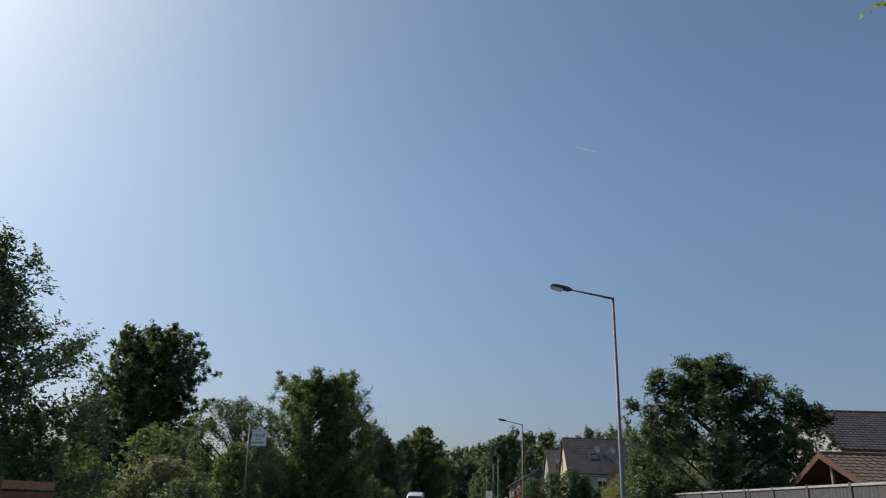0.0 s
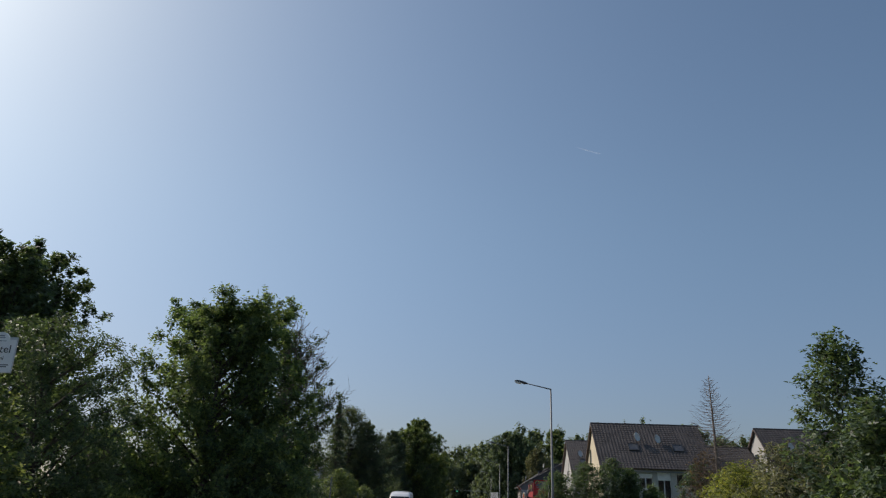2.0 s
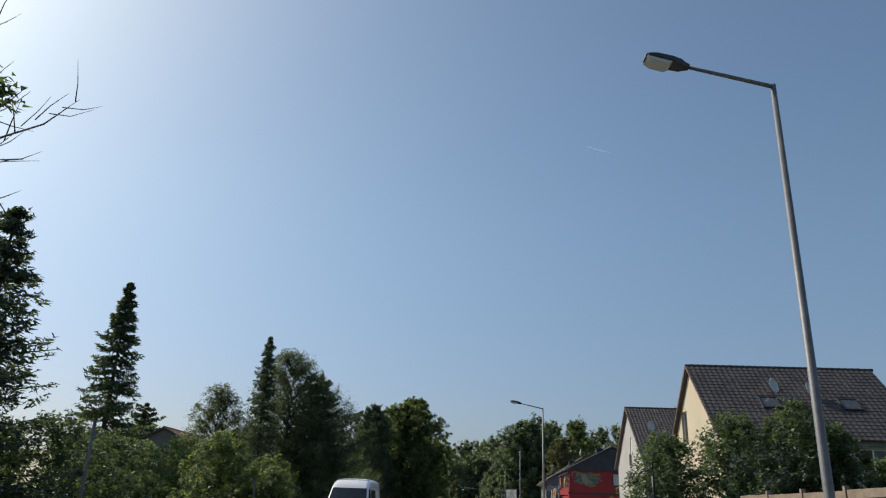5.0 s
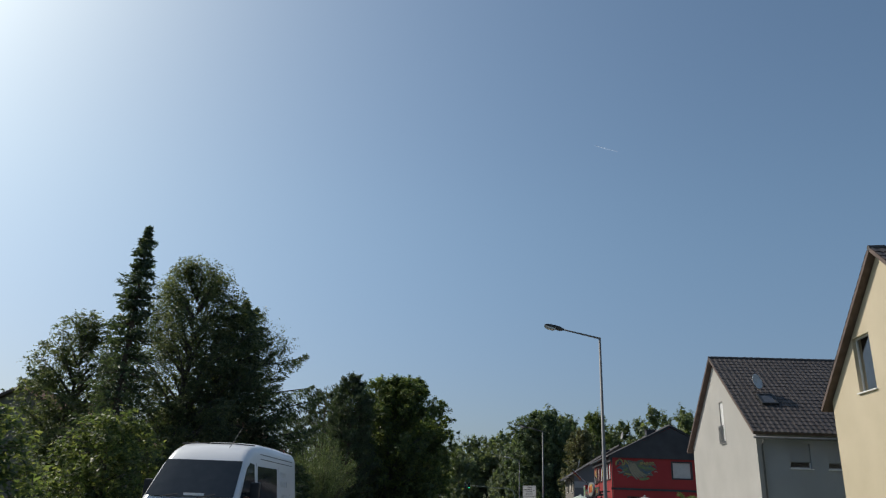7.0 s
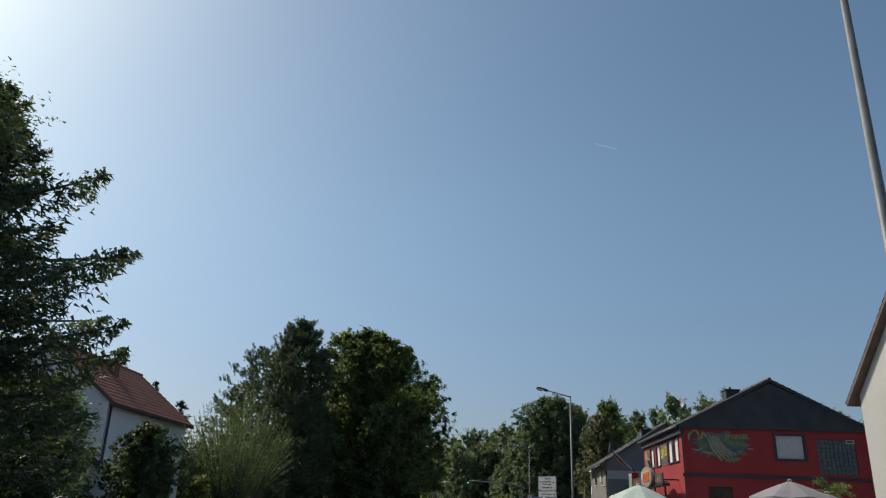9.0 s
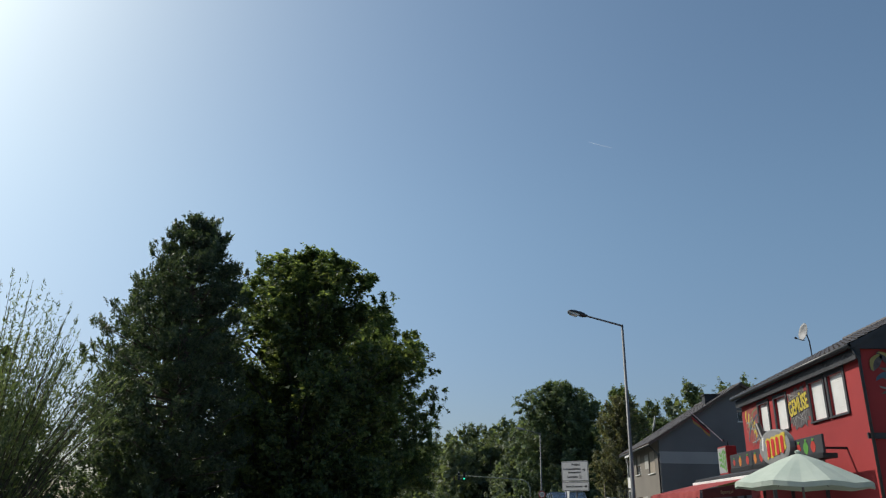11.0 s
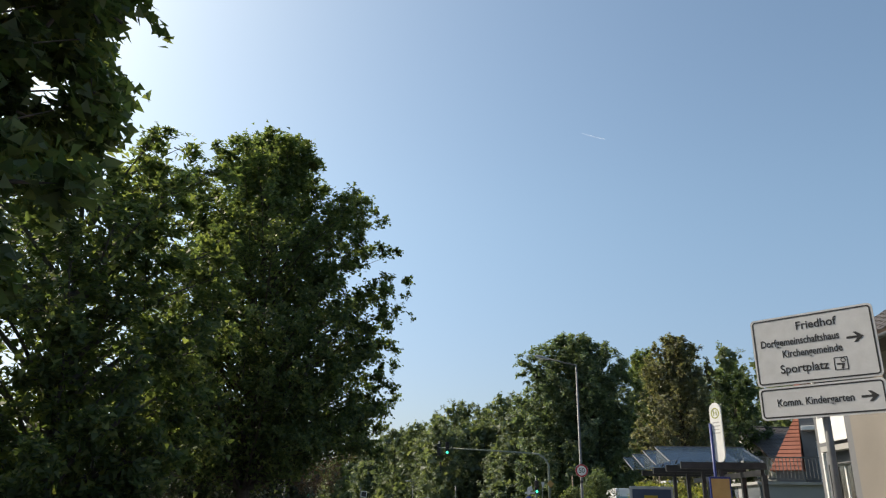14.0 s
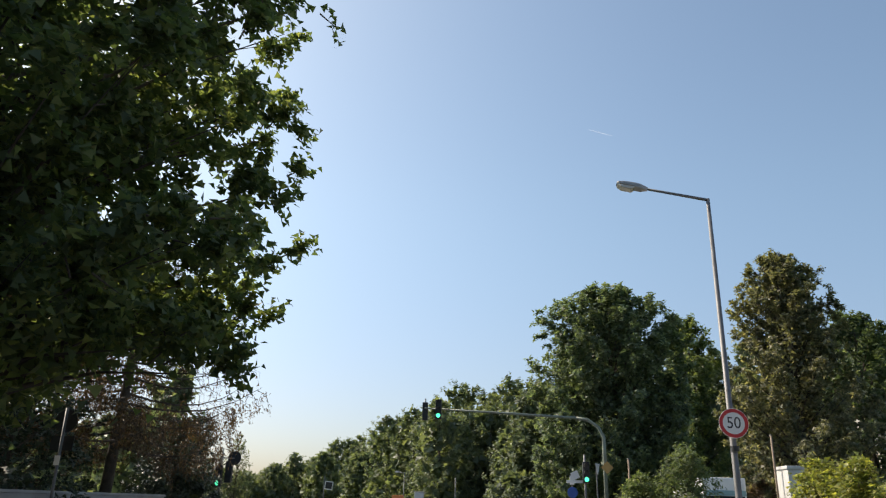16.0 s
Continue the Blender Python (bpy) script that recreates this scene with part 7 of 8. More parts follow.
part("valance", boxes((-0.05, -0.03, -4.4, 3.0, -0.02, 0.098)), surface("valance_green", (0.16, 0.2, 0.05), (0.3, 0.28, 0.07), 0.8, scale=2), aw, "faded yellow and green valance")
for yy in (-2.9, 0.0, 2.9):
    part("arm", tube([(0.02, yy, 0.02), (-1.4, yy, -0.28)], 0.02, 6), WHITE_PAINT, aw)
for yy in (-4.3, -1.0, 2.8):
    part("post", boxes((0.02, 0.1, yy, yy + 0.08, -2.2, 0.098)), DARK_METAL, aw)
part("side_cloth", prism([(-1.4, -0.46), (-0.1, -0.34), (-0.1, 0.0), (-1.4, -0.24)], "y", -3.04, -3.02), surface("dark_red_cloth", (0.07, 0.012, 0.012), (0.11, 0.022, 0.02), 0.9), aw, "dark red side curtain")
lettering("lettering", "Spargel", 0.12, surface("faded_print", (0.3, 0.2, 0.12), (0.38, 0.26, 0.16), 0.8), aw, pose(-0.75, -3.042, -0.27) @ TOWARD @ pose(0, 0, 0, 0, 0, 4))


def palm(x, y, h, seed):
    g = np.random.default_rng(seed)
    ob = thing("potted_palm", x, y, 0.1, 0, "potted palm with arching fan leaves", "plant")
    part("pot", lathe([(0.2, 0.0), (0.28, 0.4), (0.31, 0.42), (0.29, 0.45)], 18), TILE_BROWN, ob)
    part("trunk", tube([(0, 0, 0.4), (0.03, 0, h * 0.62)], [0.09, 0.06], 9), BARK, ob)
    for i in range(17):
        a, el = i * 2.399, g.uniform(-0.1, 1.2)
        d = np.array([math.cos(a) * math.cos(el), math.sin(a) * math.cos(el), math.sin(el)])
        s = np.linspace(0, 1, 26)[:, None]
        L = g.uniform(0.75, 1.05)
        p = np.array([0.03, 0, h * 0.62]) + d * s * L - np.array([0, 0, 0.4]) * s ** 2
        side = np.cross(d, [0, 0, 1.0])
        side = side / np.linalg.norm(side)
        pts = np.concatenate([p[6:] + side * 0.09, p[6:] - side * 0.09])
        way = np.concatenate([np.repeat((d * 0.6 + side)[None], 20, 0), np.repeat((d * 0.6 - side)[None], 20, 0)])
        quads("frond", leaf_corners(g, pts, 0.26, 0.035, 0.6, way), LEAF_FRESH, ob)


palm(12.4, 120.3, 3.6, 7)

fl = thing("flag", 8.8, 137.3, 3.93, 0, "small striped flag on a slanting pole", "flag")
part("pole", tube([(0.0, 0.0, 0.0), (-1.12, -0.1, 1.05)], [0.02, 0.014], 7), WHITE_PAINT, fl)
part("holder", lathe([(0.05, 0.0), (0.04, 0.08)], 10), DARK_METAL, fl)
for k, mat in enumerate((SIGN_INK, CLOTH_RED, PAINTS[0])):
    bm = bmesh.new()
    rows = []
    for i in range(9):
        s = 0.12 + i * 0.1
        c = Vector((-1.12, -0.1, 1.05)) * (0.35 + 0.65 * s)
        rows.append([bm.verts.new(c + Vector((0.03 * math.sin(i * 1.3 + k), 0.03 * math.cos(i * 1.1), -0.02 - 0.09 * (k + q)))) for q in (0, 1)])
    for a, b in zip(rows, rows[1:]):
        bm.faces.new((a[0], b[0], b[1], a[1]))
    part("stripe", bm, mat, fl)


# ---- the bus stop ----
OLIVE = surface("sign_olive", (0.3, 0.32, 0.05), (0.38, 0.4, 0.08), 0.5)


def bus_sign(x, y):
    ob = thing("bus_stop_sign", x, y, 0.1, 0, "white rounded bus stop board on a blue post", "sign")
    part("post", tube([(-0.115, 0.09, 0), (-0.115, 0.09, 2.85)], 0.03, 10), BUS_BLUE, ob, smooth=True)
    f = pose(0, 0, 2.67, 0, 0, -60) @ TOWARD
    board = part("board", faced(rounded(0.29, 1.18, 0.143, 0.03, 8), f), WHITE_SIGN, ob)
    part("ring", faced(ring(0.085, 0.108, 0.0335, 28), f @ pose(0, 0.38, 0)), OLIVE, board)
    lettering("letter", "H", 0.15, OLIVE, board, f @ pose(0, 0.38, 0.033))
    for k, w in enumerate((0.17, 0.2, 0.15, 0.18)):
        part("text_line", faced(boxes((-w / 2, w / 2, 0.18 - k * 0.07, 0.205 - k * 0.07, 0.03, 0.033)), f), surface("pale_print", (0.45, 0.45, 0.43), (0.5, 0.5, 0.48), 0.6), board, "unreadable print")
    case = part("timetable_case", boxes((-0.28, 0.14, -0.03, 0.02, 1.2, 1.8), bevel=0.01), BUS_BLUE, ob)
    part("timetable", boxes((-0.25, 0.11, -0.036, -0.031, 1.24, 1.76)), surface("timetable_orange", (0.45, 0.26, 0.09), (0.55, 0.33, 0.13), 0.6), case)


bus_sign(4.95, 154.05)


def bus_shelter():
    ob = thing("bus_shelter", 4.9, 157.2, 0.1, 0, "steel bus shelter with a sawtooth glass roof", "bus shelter")
    ROOF = thin_glass("shelter_glass", (0.66, 0.69, 0.72), 0.14)
    for i in range(4):
        yy = -2.15 + i * 1.27
        bm = bmesh.new()
        v = [bm.verts.new(p) for p in ((-0.72, yy, 2.16), (1.28, yy, 2.16), (1.28, yy + 1.2, 2.54), (-0.72, yy + 1.2, 2.54))]
        w = [bm.verts.new(p.co + Vector((0, -0.004, 0.012))) for p in v]
        bm.faces.new(v[::-1])
        bm.faces.new(w)
        for k in range(4):
            bm.faces.new((v[k], v[(k + 1) % 4], w[(k + 1) % 4], w[k]))
        pane = part("roof_pane", bm, ROOF, ob)
        pane.visible_shadow = False
        for xx in (-0.72, 1.27):
            cheek = part("side_pane", prism([(yy + 0.02, 2.15), (yy + 1.18, 2.52), (yy + 1.18, 2.15)], "x", xx, xx + 0.01), ROOF, pane)
            cheek.visible_shadow = False
            part("rafter", tube([(xx, yy, 2.14), (xx, yy + 1.2, 2.52)], 0.016, 6), STEEL, pane)
        part("cross_bar", tube([(-0.74, yy + 1.2, 2.545), (1.3, yy + 1.2, 2.545)], 0.018, 6), STEEL, pane)
        for xx in (-0.1, 0.62):
            part("truss", tube([(xx - 0.22, yy + 1.1, 2.16), (xx, yy + 1.15, 2.5), (xx + 0.22, yy + 1.1, 2.16)], 0.012, 5), DARK_METAL, pane)
        part("beam", boxes((-0.5, 1.3, yy - 0.05, yy + 0.05, 2.0, 2.14), bevel=0.006), DARK_METAL, ob)
    part("beam", boxes((1.2, 1.28, -2.1, 2.95, 1.88, 1.998), bevel=0.006), DARK_METAL, ob)
    for yy in (-2.15, -0.88, 0.39, 1.66):
        part("post", boxes((1.19, 1.29, yy - 0.05, yy + 0.05, 0, 1.878)), DARK_METAL, ob)
        part("post", boxes((0.3, 0.38, yy - 0.04, yy + 0.04, 0, 1.998)), DARK_METAL, ob)
    for i, yy in enumerate((-2.5, -0.9, 0.7)):
        p = part("back_pane", boxes((1.23, 1.245, yy + 0.45, yy + 1.55, 0.3, 1.7)), ROOF, ob)
        p.visible_shadow = False
    part("bench", boxes((0.5, 0.9, -2.2, 1.8, 0.42, 0.46), bevel=0.01), WOOD, ob)
    return ob


bus_shelter()
box = thing("notice_case", 5.07, 160.9, -0.05, 0, "grey framed notice case with a blue poster", "notice board")
part("frame", boxes((-0.62, 0.62, -0.05, 0.05, 0.9, 1.95), bevel=0.015), GREY_SIGN, box)
part("poster", boxes((-0.55, 0.55, -0.058, -0.052, 0.98, 1.87)), surface("poster_slate", (0.05, 0.08, 0.14), (0.08, 0.12, 0.2), 0.4), box)
part("label_plate", boxes((-0.22, 0.16, -0.066, -0.06, 1.38, 1.7)), surface("poster_yellow", (0.5, 0.36, 0.03), (0.6, 0.44, 0.06), 0.5), box)
for xx in (-0.55, 0.5):
    part("post", boxes((xx, xx + 0.05, -0.02, 0.03, 0.05, 0.898)), STEEL, box)


# ---- the junction ----
GREEN_LIGHT = glowing("green_signal", (0.03, 0.75, 0.42), 1.3)
LAMP_OFF = surface("dark_signal_lens", (0.02, 0.015, 0.012), (0.03, 0.02, 0.018), 0.3, bump=0)


def signal(ob, x, y, z, face=-1, s=1.0, lit=True):
    """Three lamps one above the other; z is the housing's foot."""
    w, h = 0.15 * s, 0.95 * s
    body = part("signal_head", boxes((x - w, x + w, y - 0.11, y + 0.11, z, z + h), bevel=0.025), BLACK, ob)
    for k in range(3):
        m = pose(x, y + face * 0.111, z + h * (0.17 + 0.33 * k)) @ pose(0, 0, 0, 90 if face < 0 else -90, 0, 0)
        part("lens", faced(disc(0.1 * s, 0.012, 20), m), GREEN_LIGHT if lit and k == 0 else LAMP_OFF, body)
        bm = bmesh.new()
        n = 14
        a = [bm.verts.new((0.115 * s * math.cos(math.pi * (i / n * 1.3 - 0.15)), 0.115 * s * math.sin(math.pi * (i / n * 1.3 - 0.15)), 0.0)) for i in range(n + 1)]
        b = [bm.verts.new((v.co.x, v.co.y, 0.16 * s)) for v in a]
        for i in range(n):
            bm.faces.new((a[i], a[i + 1], b[i + 1], b[i]))
        part("visor", faced(bm, m), BLACK, body)
    return body


mast = thing("traffic_light_mast", 5.1, 191.0, 0.0, 0, "green-grey traffic light mast with a long arm", "traffic light")
MAST_PAINT = surface("mast_paint", (0.16, 0.19, 0.15), (0.22, 0.25, 0.2), 0.5)
part("mast", tube([(0, 0, 0), (0, 0, 3.6), (0, 0, 4.1), (-0.2, 0.02, 4.5), (-0.62, 0.05, 4.8), (-1.1, 0.08, 4.88)], [0.085, 0.08, 0.075, 0.07, 0.065, 0.06], 12), MAST_PAINT, mast, smooth=True)
part("arm", tube([(-1.1, 0.08, 4.88), (-4.2, 0.3, 5.05), (-7.62, 0.5, 5.22)], [0.06, 0.05, 0.035], 10), MAST_PAINT, mast, smooth=True)
signal(mast, -7.0, 0.3, 4.74, s=0.88)
signal(mast, -7.6, 0.62, 4.72, face=1, s=0.8, lit=False)
part("detector", tube([(-7.6, 0.62, 5.45), (-7.6, 0.62, 5.66)], [0.05, 0.03], 8), GREY_SIGN, mast)
part("priority_sign", faced(rounded(0.36, 0.36, 0.03, 0.01), pose(0.07, -0.12, 2.87) @ TOWARD @ pose(0, 0, 0, 0, 0, 45)), surface("faded_orange", (0.42, 0.24, 0.07), (0.5, 0.3, 0.1), 0.5), mast, "faded orange diamond sign")

post = thing("traffic_light", 4.12, 190.0, 0.0, 0, "traffic light on a post with small signs", "traffic light")
part("post", tube([(0, 0, 0), (0, 0, 3.3)], [0.055, 0.04], 10), STEEL, post, smooth=True)
signal(post, 0.03, -0.12, 2.2, s=0.86)
part("name_plate", boxes((-0.75, -0.1, -0.03, -0.01, 2.2, 2.31)), WHITE_SIGN, post, "white plate")
part("plate", faced(rounded(0.3, 0.3, 0.03, 0.01), pose(-0.4, -0.03, 2.5) @ TOWARD @ pose(0, 0, 0, 0, 0, 25)), WHITE_SIGN, post)
gw_back = thing("give_way_sign", 4.5, 189.2, 0.0, 62, "pale back of a triangular road sign on a thin post", "road sign")
part("post", tube([(0, 0.04, 0), (0, 0.04, 2.95)], 0.025, 8), STEEL, gw_back)
part("plate", faced(prism([(0, -0.24), (0.27, 0.2), (-0.27, 0.2)], "z", 0, 0.01), pose(0, 0, 2.72) @ TOWARD), GREY_SIGN, gw_back)
sg = thing("blue_sign", 3.65, 190.4, 0.0, 0, "round blue road sign on a thin post", "road sign")
part("post", tube([(0, 0.03, 0), (0, 0.03, 2.4)], 0.03, 8), STEEL, sg)
part("plate", faced(disc(0.21, 0.01, 28), pose(0, -0.01, 1.85) @ TOWARD), surface("sign_blue", (0.02, 0.08, 0.33), (0.03, 0.1, 0.38), 0.4), sg)
part("upper_plate", boxes((-0.1, 0.08, -0.02, 0.0, 2.15, 2.5)), WHITE_SIGN, sg)

lt = thing("traffic_light", -11.95, 193.6, -0.02, 0, "traffic light showing green with a round sign back", "traffic light")
part("post", tube([(0, 0, 0), (0, 0, 3.5)], [0.06, 0.045], 10), STEEL, lt, smooth=True)
signal(lt, -0.03, -0.12, 1.8)
signal(lt, 0.32, 0.2, 2.0, face=1, lit=False)
part("back_sign", faced(disc(0.31, 0.012, 28), pose(0.55, 0.1, 3.08) @ TOWARD), SIGN_BACK, lt, "dark back of a round sign")
part("sign_arm", boxes((0.0, 0.55, 0.06, 0.09, 3.05, 3.1)), STEEL, lt)
part("box", boxes((-0.1, 0.1, -0.16, -0.07, 1.25, 1.5), bevel=0.01), WHITE_SIGN, lt)

bs = thing("road_sign", -9.12, 175.0, 0.1, 0, "backs of a round and a square road sign", "road sign")
part("post", tube([(0.02, -0.05, 0), (0.0, -0.05, 2.95)], 0.032, 10), STEEL, bs, smooth=True)
part("round_plate", faced(disc(0.25, 0.012, 30), pose(0, 0.0, 2.68) @ TOWARD), SIGN_BACK, bs)
part("square_plate", boxes((-0.26, 0.24, 0.0, 0.012, 2.06, 2.36)), SIGN_BACK, bs)
part("sticker", boxes((-0.06, 0.06, -0.09, -0.083, 1.75, 1.95)), WHITE_SIGN, bs)
bo = thing("bus_stop_sign", -10.95, 160.0, 0.1, 0, "grey back of a rounded bus stop board", "sign")
part("post", tube([(-0.1, 0.03, 0), (-0.1, 0.03, 2.6)], 0.03, 10), STEEL, bo, smooth=True)
part("board", faced(rounded(0.34, 1.22, 0.168, 0.03, 8), pose(0, 0.06, 2.44) @ TOWARD), GREY_SIGN, bo)
part("ring", faced(ring(0.09, 0.115, 0.0335, 24), pose(0, 0.06, 2.86) @ TOWARD), SIGN_BACK, bo)
for k, w in enumerate((0.2, 0.22, 0.18)):
    part("text_line", faced(boxes((-w / 2, w / 2, 0.16 - k * 0.07, 0.185 - k * 0.07, 0.03, 0.033)), pose(0, 0.06, 2.44) @ TOWARD), SIGN_BACK, bo, "unreadable print")

ls = thing("bus_shelter", -12.5, 161.8, 0.1, 0, "dark steel bus shelter with a sloping glass roof", "bus shelter")
LEFT_GLASS = thin_glass("dusty_shelter_glass", (0.42, 0.45, 0.46), 0.1)
for k in range(3):
    y0 = -1.7 + k * 1.15
    pane = part("roof_pane", prism([(y0, 1.86), (y0 + 1.1, 2.22), (y0 + 1.1, 2.235), (y0, 1.875)], "x", -1.3, 1.25), LEFT_GLASS, ls)
    pane.visible_shadow = False
    part("cross_bar", tube([(-1.32, y0 + 1.1, 2.24), (1.27, y0 + 1.1, 2.24)], 0.018, 6), STEEL, pane)
    part("beam", boxes((-1.3, 1.25, y0 - 0.05, y0 + 0.05, 1.72, 1.855), bevel=0.006), DARK_METAL, ls)
    for xx in (-1.25, 0.1, 1.15):
        part("post", boxes((xx, xx + 0.09, y0 - 0.045, y0 + 0.045, 0, 1.718)), DARK_METAL, ls)
    back = part("back_pane", boxes((-1.2, -1.185, y0 + 0.06, y0 + 1.04, 0.3, 1.65)), LEFT_GLASS, ls)
    back.visible_shadow = False
part("beam", boxes((-1.25, -1.17, -1.64, 1.7, 1.6, 1.715)), DARK_METAL, ls)
part("bench", boxes((-1.0, -0.6, -1.4, 1.4, 0.42, 0.46), bevel=0.01), WOOD, ls)
part("bench_leg", boxes((-0.85, -0.75, -1.2, -1.1, 0, 0.418)), DARK_METAL, ls)
part("bench_leg", boxes((-0.85, -0.75, 1.1, 1.2, 0, 0.418)), DARK_METAL, ls)

qs = thing("square_sign", -11.3, 214.3, 0.0, 0, "dark square sign with a pale rim on a thin post", "road sign")
part("post", tube([(0, 0.03, 0), (0, 0.03, 3.05)], 0.035, 8), STEEL, qs)
plate = part("plate", faced(rounded(0.6, 0.6, 0.04, 0.014), pose(0.36, 0, 2.38) @ TOWARD @ pose(0, 0, 0, 0, 0, -6)), GREY_SIGN, qs)
part("face", faced(rounded(0.48, 0.46, 0.03, 0.0165), pose(0.36, 0, 2.38) @ TOWARD @ pose(0, 0, 0, 0, 0, -6)), SIGN_INK, plate, "dark sign face")
bb = thing("striped_board", 2.4, 236.5, 0.0, 0, "tall pale board with dark cross stripes", "road sign")
part("post", tube([(0, 0.05, 0), (0, 0.05, 3.7)], 0.05, 8), STEEL, bb)
board = part("board", boxes((-0.28, 0.28, -0.02, 0.02, 1.6, 3.75)), GREY_SIGN, bb)
for k in range(6):
    part("stripe", boxes((-0.25, 0.25, -0.026, -0.022, 1.7 + k * 0.34, 1.86 + k * 0.34)), SIGN_BACK, board, "dark stripe")
street_lamp(-8.9, 250.0, 4.75, reach=1.1, rise=0.12, head=HEAD_GREY, label="small pale street lamp beyond the junction")
uc = thing("utility_cabinet", -5.16, 225.0, 0, 0, "grey utility cabinet beyond the junction", "cabinet")
part("body", boxes((-0.4, 0.4, -0.25, 0.25, 0.0, 2.2), bevel=0.03), GREY_SIGN, uc)
part("lid", boxes((-0.44, 0.44, -0.29, 0.29, 2.202, 2.28), bevel=0.015), CONCRETE, uc)
barrier = thing("barrier_board", -7.0, 225.0, 0, 0, "orange barrier board on two feet", "barrier")
part("board", boxes((-0.5, 0.5, -0.03, 0.03, 1.5, 1.95), bevel=0.01), surface("barrier_orange", (0.55, 0.16, 0.05), (0.65, 0.22, 0.08), 0.6), barrier)
for xx in (-0.4, 0.34):
    part("foot", boxes((xx, xx + 0.06, -0.03, 0.03, 0.0, 1.498)), STEEL, barrier)

lw = thing("garden_wall", -10.4, 180.0, 0, 0, "low pale rendered garden wall", "wall")
part("wall", boxes((-0.12, 0.12, -9.0, 3.6, 0, 1.28)), CONCRETE, lw)
part("coping", boxes((-0.17, 0.17, -9.0, 3.6, 1.282, 1.35), bevel=0.01), CONCRETE, lw)
for x, y, h, lab in ((-8.4, 69.2, 2.85, "thin grey steel post beside the footway"), (-8.6, 83.0, 2.2, "short grey steel post beside the footway"), (6.4, 79.8, 3.1, "dark slim post among the shrubs"), (7.85, 200.0, 3.8, "thin wooden post on the verge"), (13.55, 195.0, 4.7, "thin wooden post on the verge"), (-2.27, 232.0, 3.75, "thin steel post beyond the junction")):
    p = thing("post", x, y, 0, 0, lab, "post")
    part("shaft", tube([(0, 0, 0), (0, 0, h)], 0.035 if h < 3 else 0.05, 9), STEEL if "steel" in lab else (DARK_METAL if "dark" in lab else WOOD), p, smooth=True)
    part("cap", lathe([(0.06, h), (0.05, h + 0.03)], 9), STEEL, p)


# ---- vehicles ----
CAR_GLASS = surface("car_glass", (0.02, 0.025, 0.03), (0.03, 0.035, 0.04), 0.06, bump=0)
RUBBER = surface("tyre_rubber", (0.015, 0.015, 0.015), (0.025, 0.025, 0.025), 0.85)
RIM = surface("wheel_rim", (0.3, 0.3, 0.31), (0.4, 0.4, 0.41), 0.35, 0.7, bump=0)


